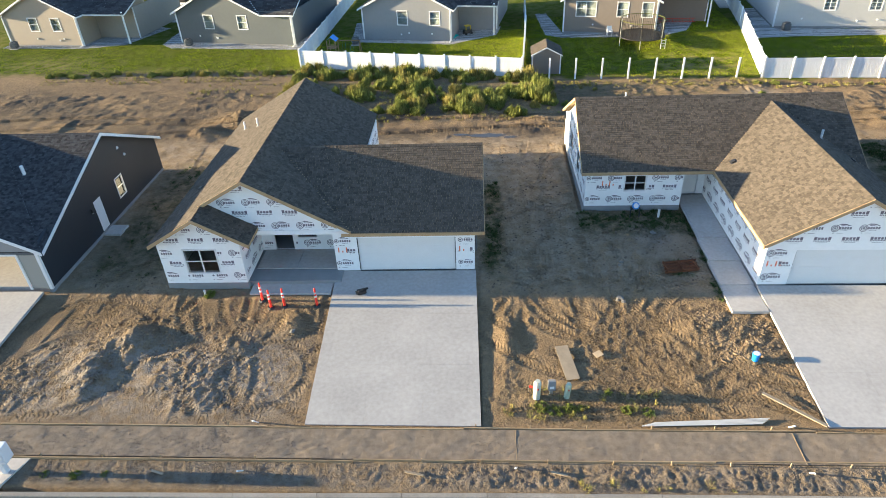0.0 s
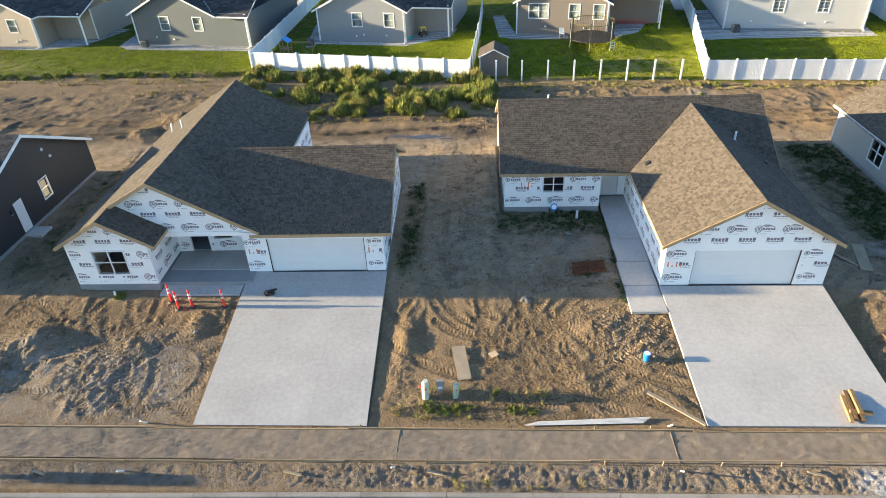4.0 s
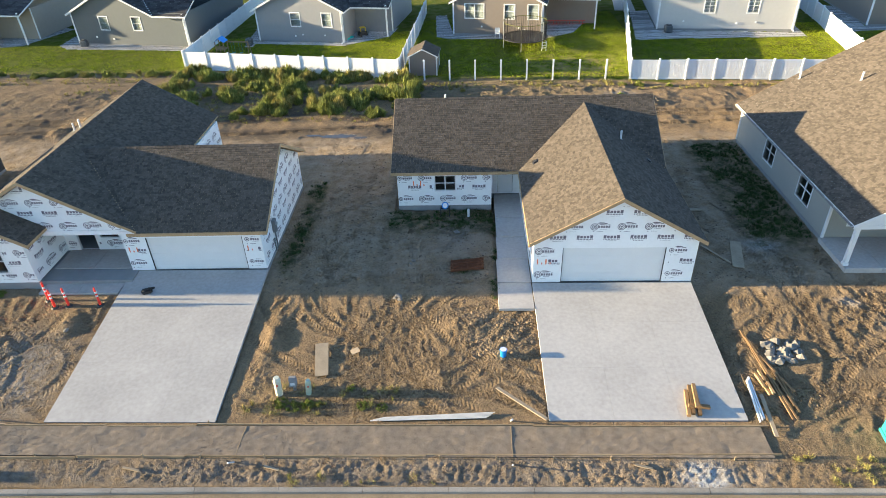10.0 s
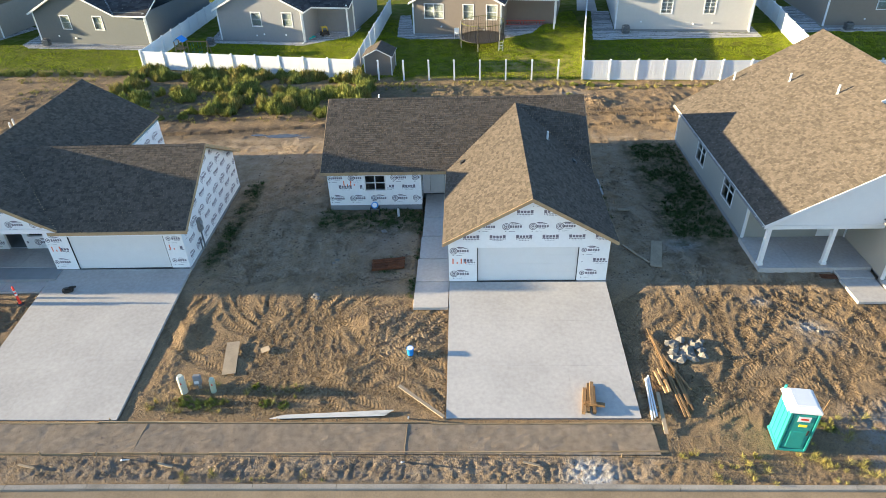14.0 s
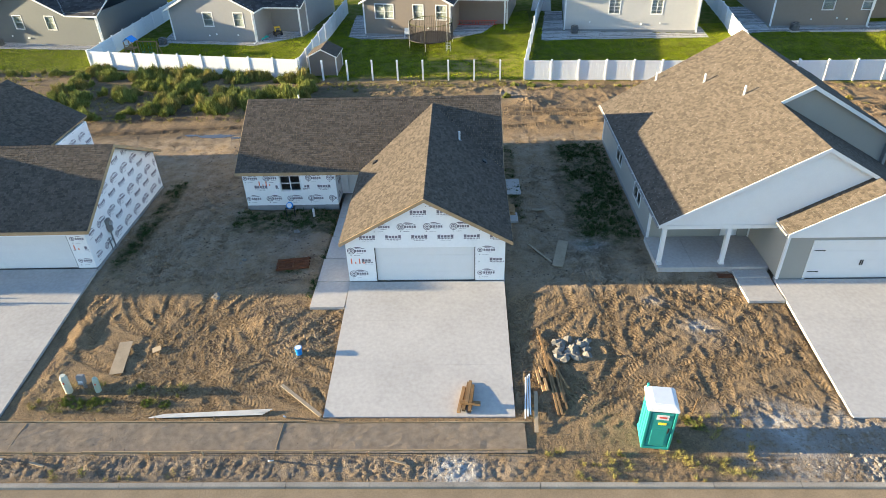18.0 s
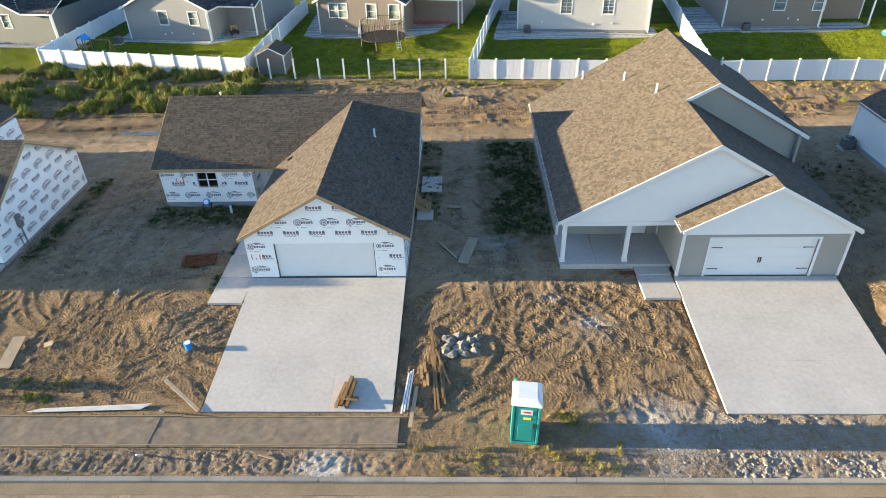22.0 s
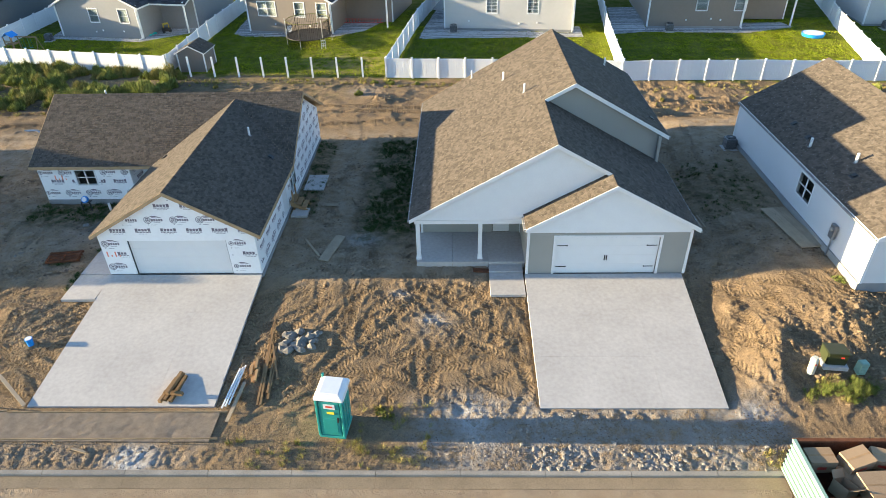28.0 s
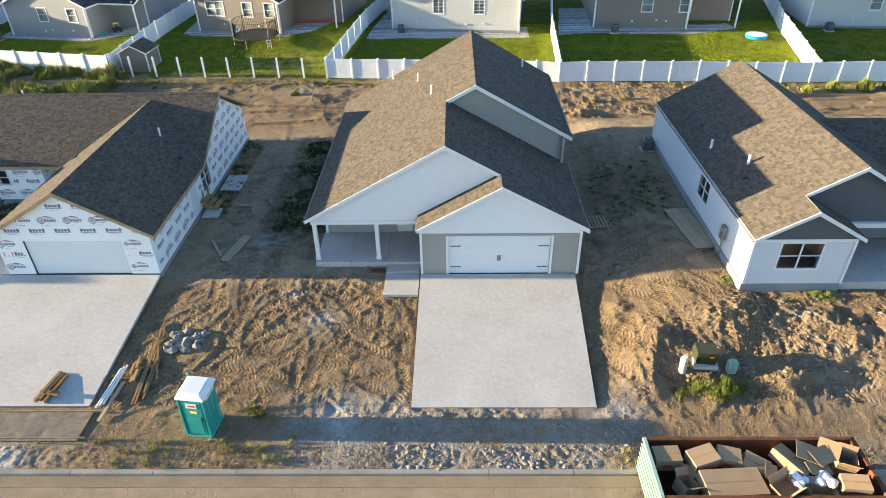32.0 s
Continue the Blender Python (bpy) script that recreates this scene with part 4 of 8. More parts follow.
def house_c():
    h = thing("house", (14, 33, 0), "unfinished wrapped house with front garage gable and brown shingles", "house")
    W, t = WRAP, 0.15
    xm, zr, el, er, yf = 16.89, 4.81, 12.78, 21.0, 24.74
    k = (zr - 2.45) / (xm - el)
    ze = 2.45
    my, mz, mf, mb = 36.97, 5.08, 32.25, 41.9
    mk = (mz - 2.45) / (my - mf)
    wall(h, "x", 24.94, t, [(13.02, ze + 0.1), (xm, zr - 0.2), (20.67, ze + 0.1)], 0.1, W, [(14.39, 19.24, 0, 2.06)], out=-1, phase=0.4)
    wall(h, "y", 13.02, t, rect(25.09, 34.0, 2.5), 0.1, W, out=-1, phase=0.1)
    wall(h, "y", 20.67 - t, t, [(25.09, 2.4), (32.45, 2.3), (my, mz - 0.2), (41.4, 2.35)], 0.1, W, [(32.2, 33.5, 0.75, 2.15), (30.3, 31.2, 0.15, 2.2)], out=1, phase=0.0)
    wall(h, "x", 32.46, t, rect(5.84, 11.28, 2.5), 0.2, W, [(8.04, 9.17, 1.2, 2.12)], out=-1, phase=0.3)
    wall(h, "y", 11.28 - t, t, rect(32.61, 34.0, 2.5), 0.1, W, out=1, phase=0.2)
    wall(h, "x", 34.0, t, rect(11.28, 13.2, 2.5), 0.1, W, [(11.7, 12.6, 0.12, 2.15)])
    wall(h, "y", 5.84, t, [(32.61, 2.35), (my, mz - 0.2), (41.4, 2.35)], 0.2, W, [(35.0, 36.0, 0.9, 2.1), (38.2, 39.2, 0.9, 2.1)], out=-1, phase=0.0)
    wall(h, "x", 41.25, t, rect(5.7, 20.54, 2.5), 0.1, W)
    footings(h, ((5.82, 32.44, -0.4), (11.282, 32.7, 0.2)), ((5.82, 32.7, -0.4), (6.04, 41.42, 0.2)), ((13.05, 24.95, -0.4), (14.35, 25.2, 0.1)), ((19.25, 24.95, -0.4), (20.71, 25.2, 0.1)), ((20.5, 25.2, -0.4), (20.71, 41.42, 0.1)), ((13.05, 25.2, -0.4), (13.25, 34, 0.1)))
    pad(h, 13.3, 20.5, 25.2, 41.2, 0.06, name="floor_slab", mat=FOUND)
    pad(h, 5.8, 13.2, 34.1, 41.2, 0.1, name="floor_slab", mat=FOUND)

    def yat(z):
        return my - (mz - z) / mk
    yv = yat(zr)
    L = [(el, yf, ze), (xm, yf, zr), (xm, yv, zr), (el, yat(ze), ze)]
    R = [(xm, yf, zr), (er, yf, ze), (er, yat(ze), ze), (xm, yv, zr)]
    F = [(5.55, mf, 2.45), (el, mf, 2.45), (xm, yv, zr), (er, mf, 2.45), (er, my, mz), (5.55, my, mz)]
    B = [(5.55, mb, 2.45), (5.55, my, mz), (er, my, mz), (er, mb, 2.45)]
    roof(h, [L, R, F, B], SHINGLE, DECK, seed=12)
    ridge_cap(h, (xm, yf, zr), (xm, yv, zr), SHINGLE)
    ridge_cap(h, (5.55, my, mz), (er, my, mz), SHINGLE)
    rakes(h, el, xm, er, yf, ze, zr, DECK)
    side_rakes(h, mf, my, mb, 5.55, 2.45, mz, DECK, -1)
    side_rakes(h, mf, my, mb, er, 2.45, mz, DECK, 1)
    part("fascia", boxes(((5.55, mf - 0.03, 2.27), (el, mf, 2.41))), DECK, h)
    part("fascia", boxes(((el - 0.03, yf, ze - 0.18), (el, mf, ze - 0.01))), DECK, h)
    part("fascia", boxes(((er, yf, ze - 0.18), (er + 0.03, mf, ze - 0.01))), DECK, h)
    window(h, "x", 32.46, -1, 8.04, 9.17, 1.2, 2.12, 2, 2)
    window(h, "y", 20.67, 1, 32.2, 33.5, 0.75, 2.15, 2, 2)
    window(h, "y", 5.84, -1, 35.0, 36.0, 0.9, 2.1, 1, 2)
    window(h, "y", 5.84, -1, 38.2, 39.2, 0.9, 2.1, 1, 2)
    garage_door(h, 25.04, 14.39, 19.24, 0.06, 2.06, WHITE)
    part("door", boxes(((11.72, 34.04, 0.12), (12.58, 34.1, 2.13)), bevel=0.01), WHITE, h, "white entry door")
    part("door", boxes(((20.6, 30.32, 0.15), (20.66, 31.18, 2.18)), bevel=0.01), WHITE, h, "white side door")
    return h


# grey that carries the shade inside the trough
GUTTER = material("gutter_shade_grey", (0.2, 0.19, 0.185), 0.6, vary=0.3, scale=1.5)


def gutter(h, a, b):
    """A solid eaves trough, its inner shade put into the grey, with white hangers along it."""
    g = part("gutter", boxes((a, b)), GUTTER, h, "eaves gutter in the grey of its shaded inside")
    n = max(2, int((b[1] - a[1]) / 0.9))
    for i in range(n + 1):
        y = a[1] + 0.04 + (b[1] - a[1] - 0.08) * i / n
        part("hanger", boxes(((a[0] - 0.004, y - 0.018, b[2] - 0.03), (b[0] + 0.004, y + 0.018, b[2] + 0.006))), WHITE, g)


def house_d():
    h = thing("house", (35, 33, 0), "finished taupe house with white gables, porch posts and brown shingle roof", "house")
    t = 0.15
    k = 0.567
    el, er, xm = 28.07, 41.76, 34.99
    ze = 2.57
    zr = ze + k * (xm - el)
    xu = 36.55
    zu = ze + k * (xu - el)
    yu = 31.33
    xs = 37.61
    zs = zr - k * (xs - xm)
    sl = 33.63
    zsl = zs - k * (xs - sl)
    zer = zr - k * (er - xm)
    ue = 41.8
    zue = zu - k * (ue - xu)
    fy = 25.84
    # walls: garage front, main gable, porch, sides, upper gable
    d = [(33.8, 41.43)]
    gw = [(33.8, 2.62), (xs, zs - 0.2), (41.43, 2.75)]
    hole = [(35.12, 40.03, 0, 2.18)]
    wall(h, "x", 24.85, t, rect(33.8, 41.43, 2.45), 0.1, SIDING_D, hole)
    wall(h, "x", 24.82, t, [(33.8, 2.62), (xs, zs - 0.2), (41.43, 2.75)], 2.45, WHITE, name="gable_wall")
    wall(h, "x", 26.03, t, [(28.4, 2.7), (xm, zr - 0.2), (xs + 0.5, zs - 0.5), (xs + 0.52, 2.5)], 2.42, WHITE, name="gable_wall")
    wall(h, "x", 28.6, t, rect(28.5, 33.8, 2.6), 0.1, SIDING_D, [(29.6, 31.4, 0.9, 2.1), (32.3, 33.2, 0.15, 2.2)])
    wall(h, "y", 33.8, t, rect(25.0, 28.6, 2.6), 0.1, SIDING_D)
    wall(h, "y", 28.5, t, rect(28.75, 41.3, 2.6), 0.1, SIDING_D, [(30.7, 32.2, 0.8, 2.2), (35.6, 37.0, 0.8, 2.2)])
    wall(h, "y", 41.43 - t, t, [(25.0, 2.7), (yu, 2.7), (yu + 0.01, zue), (41.3, zue)], 0.1, SIDING_D)
    wall(h, "x", yu + 0.3, t, [(xm, zr - 0.25), (xu, zu - 0.2), (41.28, zue + 0.1)], 2.6, SIDING_D, name="gable_wall")
    wall(h, "x", 41.15, t, [(28.65, 2.6), (xu, zu - 0.2), (41.28, zue + 0.1)], 0.1, SIDING_D)
    for ax, at, out, prof, zb, hs, m in (("x", 24.85, -1, rect(33.8, 41.43, 2.42), 0.12, hole, SIDING_D), ("x", 28.6, -1, rect(28.65, 33.8, 2.6), 0.2, [(29.6, 31.4, 0.9, 2.1), (32.3, 33.2, 0.15, 2.2)], SIDING_D),
                                         ("y", 33.8, -1, rect(25.0, 28.6, 2.6), 0.2, [], SIDING_D), ("y", 28.5, -1, rect(28.75, 41.3, 2.55), 0.15, [(30.7, 32.2, 0.8, 2.2), (35.6, 37.0, 0.8, 2.2)], SIDING_D),
                                         ("x", yu + 0.3, -1, [(xm + 0.3, zr - 0.1), (xu, zu - 0.2), (41.28, zue + 0.1)], 2.6, [], SIDING_D), ("y", 41.43, 1, rect(25.0, 41.3, 2.6), 0.15, [], SIDING_D),
                                         ("x", 26.03, -1, [(28.4, 2.7), (xm, zr - 0.2), (xs + 0.5, zs - 0.5)], 2.5, [], WHITE), ("x", 24.82, -1, [(33.8, 2.65), (xs, zs - 0.2), (41.43, 2.75)], 2.5, [], WHITE)):
        lap(h, ax, at, out, prof, zb, m, hs)
    footings(h, ((28.48, 28.7, -0.4), (28.7, 41.32, 0.12)), ((41.2, 25.0, -0.4), (41.45, 41.32, 0.12)), ((33.78, 24.83, -0.4), (35.11, 25.1, 0.1)), ((40.04, 24.83, -0.4), (41.2, 25.1, 0.1)))
    pad(h, 28.7, 41.2, 28.75, 41.15, 0.08, name="floor_slab", mat=FOUND)
    pad(h, 34.0, 41.2, 25.1, 28.75, 0.07, name="floor_slab", mat=FOUND)
    for i in range(3):
        pad(h, 28.35 + 1.82 * i, 28.35 + 1.82 * (i + 1) - 0.012, 25.75, 28.6, 0.16, name="porch_slab")
    part("soffit", boxes(((28.4, 26.15, 2.4), (33.8, 28.6, 2.45))), WHITE, h)
    part("porch_beam", boxes(((28.3, 26.0, 2.25), (33.8, 26.22, 2.46))), WHITE, h)
    for x in (28.46, 31.55):
        p = part("porch_post", boxes(((x - 0.1, 26.0, 0.16), (x + 0.1, 26.2, 2.25)), bevel=0.008), WHITE, h)
        part("base_trim", boxes(((x - 0.13, 25.97, 0.16), (x + 0.13, 26.23, 0.3)), bevel=0.008), WHITE, p)
    for x, y in ((33.8, 24.84), (41.43, 24.84), (28.5, 28.6), (28.5, 41.3), (41.43, 41.3), (33.8, 28.55)):
        part("corner_board", boxes(((x - 0.06, y - 0.06, 0.1), (x + 0.06, y + 0.06, 2.6))), WHITE, h)
    part("corner_board", boxes(((41.3, yu + 0.24, 2.7), (41.46, yu + 0.36, zue))), WHITE, h)
    # roof
    A = [(el, fy, ze), (xm, fy, zr), (xm, yu - 0.05, zr), (xm, yu, zr), (xu, yu, zu), (xu, 41.55, zu), (el, 41.55, ze)]
    Bf = [(xm, fy, zr), (xs, fy, zs), (xs, 24.64, zs), (er, 24.64, zer), (er, yu + 0.3, zer), (xm, yu + 0.3, zr)]
    Bu = [(xu, yu, zu), (ue, yu, zue), (ue, 41.55, zue), (xu, 41.55, zu)]
    S = [(sl, 24.64, zsl), (xs, 24.64, zs), (xs, 26.1, zs), (sl, 26.1, zsl)]
    roof(h, [A, Bf, Bu, S], SHINGLE, WHITE, seed=13, thick=0.15)
    ridge_cap(h, (xm, fy, zr), (xm, yu, zr), SHINGLE)
    ridge_cap(h, (xu, yu, zu), (xu, 41.55, zu), SHINGLE)
    rakes(h, el, xm, xs + 0.4, fy, ze, zr, WHITE, hi=False)
    rakes(h, el, xm, xs, fy, zs, zr, WHITE, lo=False)
    rakes(h, sl, xs, er, 24.64, zsl, zs, WHITE)
    rakes(h, xm - 0.05, xu, ue, yu, zr, zu, WHITE, lo=True, hi=False, h=0.2)
    rakes(h, xm, xu, ue, yu, zue, zu, WHITE, lo=False, h=0.2)
    for a, b in (((el - 0.08, fy, ze - 0.13), (el, 41.55, ze - 0.05)), ((er, 24.64, zer - 0.13), (er + 0.08, yu + 0.3, zer - 0.05)), ((ue, yu, zue - 0.13), (ue + 0.08, 41.55, zue - 0.05)), ((sl - 0.1, 24.64, zsl - 0.12), (sl, 25.84, zsl - 0.01))):
        gutter(h, a, b)
    window(h, "y", 28.5, -1, 30.7, 32.2, 0.8, 2.2, 2, 2)
    window(h, "y", 28.5, -1, 35.6, 37.0, 0.8, 2.2, 2, 2)
    window(h, "x", 28.6, -1, 29.6, 31.4, 0.9, 2.1, 2, 1)
    part("door", boxes(((32.32, 28.62, 0.17), (33.18, 28.68, 2.18)), bevel=0.01), WHITE, h, "white entry door")
    garage_door(h, 24.9, 35.12, 40.03, 0.08, 2.18, WHITE, dressed=True, trim=0.12)
    return h


def house_e():
    h = thing("house", (54, 31, 0.8), "white-sided house with slate gable and brown shingle roof", "house")
    t, k = 0.15, 0.575
    el, ze = 48.47, 3.43
    xm = 53.22
    zr = ze + k * (xm - el)
    er = 58.0
    zer = zr - k * (er - xm)
    xs = 50.88
    zs = ze + k * (xs - el)
    sr = 53.3
    yf, ys = 24.08, 22.62
    win = [(49.83, 51.62, 1.79, 3.16)]
    sw = [(28.43, 29.86, 1.79, 2.98)]
    wall(h, "x", 22.77, t, rect(48.6, 52.98, 3.3), 0.95, SIDING_E, win)
    wall(h, "x", 22.75, t, [(48.6, 3.4), (xs, zs - 0.2), (52.98, 3.4)], 3.3, SLATE, name="gable_wall")
    wall(h, "y", 48.6, t, rect(22.92, 38.7, 3.4), 0.95, SIDING_E, sw)
    wall(h, "y", 52.98 - t, t, rect(22.92, 26.5, 3.3), 0.95, SIDING_E)
    wall(h, "x", 24.5, t, [(xs + 0.6, zs + 0.3), (xm, zr - 0.2), (58.0, 3.5)], 3.15, SLATE, name="gable_wall")
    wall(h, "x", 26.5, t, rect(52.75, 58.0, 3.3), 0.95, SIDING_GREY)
    wall(h, "x", 38.55, t, [(48.7, 3.4), (xm, zr - 0.2), (57.9, 3.4)], 0.95, SIDING_E)
    wall(h, "y", 57.9, t, rect(24.5, 38.7, 3.4), 0.95, SIDING_E)
    lap(h, "x", 22.77, -1, rect(48.6, 52.85, 3.3), 0.97, SIDING_E, win)
    lap(h, "y", 48.6, -1, rect(22.92, 38.7, 3.35), 0.97, SIDING_E, sw)
    lap(h, "x", 22.75, -1, [(48.6, 3.4), (xs, zs - 0.2), (52.98, 3.4)], 3.35, SLATE)
    lap(h, "x", 24.5, -1, [(xs + 0.6, zs + 0.3), (xm, zr - 0.2), (58.0, 3.5)], 3.2, SLATE)
    footings(h, ((48.5, 22.75, 0.2), (52.982, 23.0, 0.97)), ((48.5, 23.0, 0.2), (48.75, 38.72, 0.97)))
    pad(h, 52.985, 58.2, 22.9, 26.5, 0.92, 0.2, name="porch_slab")
    pad(h, 48.8, 57.9, 23.1, 38.5, 0.9, 0.3, name="floor_slab", mat=FOUND)
    part("porch_beam", boxes(((52.98, 24.3, 2.95), (58.1, 24.6, 3.2))), WHITE, h)
    part("trim_band", boxes(((48.5, 22.71, 3.24), (52.985, 22.77, 3.38))), WHITE, h)
    for x, y in ((48.6, 22.8), (52.98, 22.8), (48.6, 38.7)):
        part("corner_board", boxes(((x - 0.06, y - 0.06, 0.95), (x + 0.06, y + 0.06, 3.3))), WHITE, h)
    wz = 5.3                                           # cross wing to the far side
    wy = 31.5
    xa = xm + (zr - wz) / k
    A = [(el, ys, ze), (xs, ys, zs), (xs, yf, zs), (xm, yf, zr), (xm, 38.8, zr), (el, 38.8, ze)]
    B = [(xm, yf, zr), (er, yf, zer), (er, 38.8, zer), (xm, 38.8, zr)]
    S = [(xs, ys, zs), (sr, ys, zs - k * (sr - xs)), (sr, 24.4, zs - k * (sr - xs)), (xs, 24.4, zs)]
    W1 = [(xa, wy, wz), (er, 31.5 - 4.0, wz - 2.1), (66, 27.5, wz - 2.1), (66, wy, wz)]
    W2 = [(xa, wy, wz), (66, wy, wz), (66, 35.5, wz - 2.1), (er, 35.5, wz - 2.1)]
    roof(h, [A, B, S, W1, W2], SHINGLE, WHITE, seed=14, thick=0.15)
    ridge_cap(h, (xm, yf, zr), (xm, 38.8, zr), SHINGLE)
    rakes(h, el, xs, sr, ys, ze, zs, WHITE)
    rakes(h, xs, xm, er, yf, zs, zr, WHITE, hi=False)
    rakes(h, xs, xm, er, yf, zer, zr, WHITE, lo=False)
    gutter(h, (el - 0.08, ys, ze - 0.13), (el, 38.8, ze - 0.05))
    window(h, "x", 22.77, -1, 49.83, 51.62, 1.79, 3.16, 2, 2)
    window(h, "y", 48.6, -1, 28.43, 29.86, 1.79, 2.98, 2, 2)
    return h


def house_a():
    h = thing("house", (-28, 32, 0), "charcoal-sided house with white trim and grey shingle roof", "house")
    t = 0.15
    xw = -21.95
    ym, zr, yf, yb = 32.5, 5.25, 24.75, 38.7
    ze = 2.32
    k = (zr - ze) / (ym - yf)
    wall(h, "y", xw - t, t, [(24.8, 2.4), (ym, zr - 0.2), (38.5, 2.4)], 0.1, SIDING_A, [(30.18, 31.0, 0.12, 2.1), (32.8, 33.55, 0.94, 2.1)])
    lap(h, "y", xw, 1, [(24.8, 2.4), (ym, zr - 0.2), (38.5, 2.4)], 0.12, SIDING_A, [(30.18, 31.0, 0.12, 2.1), (32.8, 33.55, 0.94, 2.1)])
    wall(h, "x", 24.8, t, rect(-32, xw - t, 2.4), 0.1, SIDING_D, [(-28.2, -23.1, 0, 2.1)])
    wall(h, "x", 38.35, t, rect(-32, xw - t, 2.4), 0.1, SIDING_A)
    pad(h, -32, xw - t, 25.0, 38.35, 0.06, name="floor_slab", mat=CONCRETE)
    footings(h, ((xw - t - 0.02, 24.78, -0.4), (xw + 0.02, 38.52, 0.1)))
    F = [(-34, yf, ze), (xw + 0.34, yf, ze), (xw + 0.34, ym, zr), (-34, ym, zr)]
    B = [(-34, ym, zr), (xw + 0.34, ym, zr), (xw + 0.34, yb, ze), (-34, yb, ze)]
    gxm, gxr = -27.6, xw + 0.34
    gk = 0.5
    gzr = ze + gk * (gxr - gxm)
    yv = yf + (gzr - ze) / k
    G1 = [(gxm, 24.68, gzr + 0.02), (gxr, 24.68, ze + 0.02), (gxr, yf + 0.02, ze + 0.02), (gxm, yv, gzr + 0.02)]
    G2 = [(-33.2, 24.68, ze + 0.02), (gxm, 24.68, gzr + 0.02), (gxm, yv, gzr + 0.02), (-33.2, yf + 0.02, ze + 0.02)]
    roof(h, [F, B, G1, G2], SHINGLE_GREY, SLATE, seed=15)
    wall(h, "x", 24.77, 0.05, [(-32.8, ze), (gxm, gzr - 0.2), (xw, ze)], 2.2, SIDING_GREY, name="gable_wall")
    side_rakes(h, yf, ym, yb, xw + 0.34, ze, zr, WHITE, 1)
    rakes(h, -33.2, gxm, gxr, 24.68, ze + 0.02, gzr + 0.02, WHITE)
    part("corner_board", boxes(((xw - 0.09, 24.73, 0.08), (xw + 0.06, 24.88, 2.35))), WHITE, h)
    bm = boxes(((-23.1, 24.74, 0.04), (-22.98, 24.82, 2.2)), ((-28.32, 24.74, 0.04), (-28.2, 24.82, 2.2)), ((-28.2, 24.74, 2.1), (-23.1, 24.82, 2.2)))
    part("door_trim", bm, WHITE, h)
    window(h, "y", xw, 1, 32.8, 33.55, 0.94, 2.1, 1, 2)
    part("door", boxes(((xw - 0.06, 30.2, 0.12), (xw + 0.0, 30.98, 2.08)), bevel=0.01), WHITE, h, "white side door")
    part("step", boxes(((xw + 0.03, 30.05, -0.5), (xw + 1.0, 31.1, 0.02)), bevel=0.01), CONCRETE, h, "small concrete doorstep")
    lamp = part("wall_lamp", boxes(((xw + 0.02, 29.72, 1.6), (xw + 0.12, 29.86, 1.85)), bevel=0.02), BLACK, h, "small black wall lamp")
    part("lamp_glass", boxes(((xw + 0.045, 29.75, 1.55), (xw + 0.1, 29.83, 1.6))), BLIND, lamp)
    for y, z in ((34.6, 2.95), (34.1, 3.6)):
        part("wall_vent", cyl(bmesh.new(), (xw + 0.02, y, z), 0.1, 0.07, 0.07, seg=14, m=pose(0, 0, 0, 0, 90, 0)), WHITE, h, "round white wall vent")
    return h


house_a()
house_b()
house_c()
house_d()
house_e()

# ---- street edge ----
def structure(name, bm, mat, label, category):
    me = bpy.data.meshes.new(name)
    bmesh.ops.recalc_face_normals(bm, faces=bm.faces)
    bm.to_mesh(me)
    bm.free()
    me.materials.append(mat)
    ob = tagged(new(name, me), label, category, kind="structure")
    ORIGIN[ob] = Vector((0, 0, 0))
    return ob


CURB = material("dusty_curb_concrete", (0.29, 0.262, 0.225), 0.92, vary=0.4, scale=0.8, fine=25, bump=0.2, obj=0.2)
BED = material("compacted_gravel_bed", (0.228, 0.18, 0.134), 0.97, vary=0.5, scale=3.4, fine=38, bump=0.6)
DUST = material("dusty_gutter_pan", (0.27, 0.205, 0.135), 0.95, vary=0.35, scale=0.9, fine=20, bump=0.4)
FORM = material("weathered_form_lumber", (0.33, 0.24, 0.145), 0.9, vary=0.4, scale=2, fine=50, obj=0.5)

def along_curb(bm, x0, x1, profile):
    """A piece of curb between two stations of the bent line."""
    ends = [[bm.verts.new((x, y + float(curb_bend(x)), z)) for y, z in profile] for x in (x0, x1)]
    n = len(profile)
    for i in range(n):
        bm.faces.new((ends[0][i], ends[0][(i + 1) % n], ends[1][(i + 1) % n], ends[1][i]))
    bm.faces.new(ends[0])
    bm.faces.new(ends[1][::-1])
    return bm


STATIONS = [3.05 * i for i in range(-22, 43)]
bm = bmesh.new()
for x0, x1 in zip(STATIONS, STATIONS[1:]):
    along_curb(bm, x0, x1 - 0.004, [(13.28, -1.05), (13.28, -0.974), (13.74, -0.90), (13.74, -1.05)])
curb = structure("curb", bm, DUST, "dusty poured concrete curb with gutter pan", "curb")
for x0, x1 in zip(STATIONS, STATIONS[1:]):
    part("curb_stone", along_curb(bmesh.new(), x0 + 0.008, x1 - 0.008, [(13.72, -1.1), (13.72, -0.80), (13.75, -0.775), (13.90, -0.77), (13.92, -1.1)]), CURB, curb)

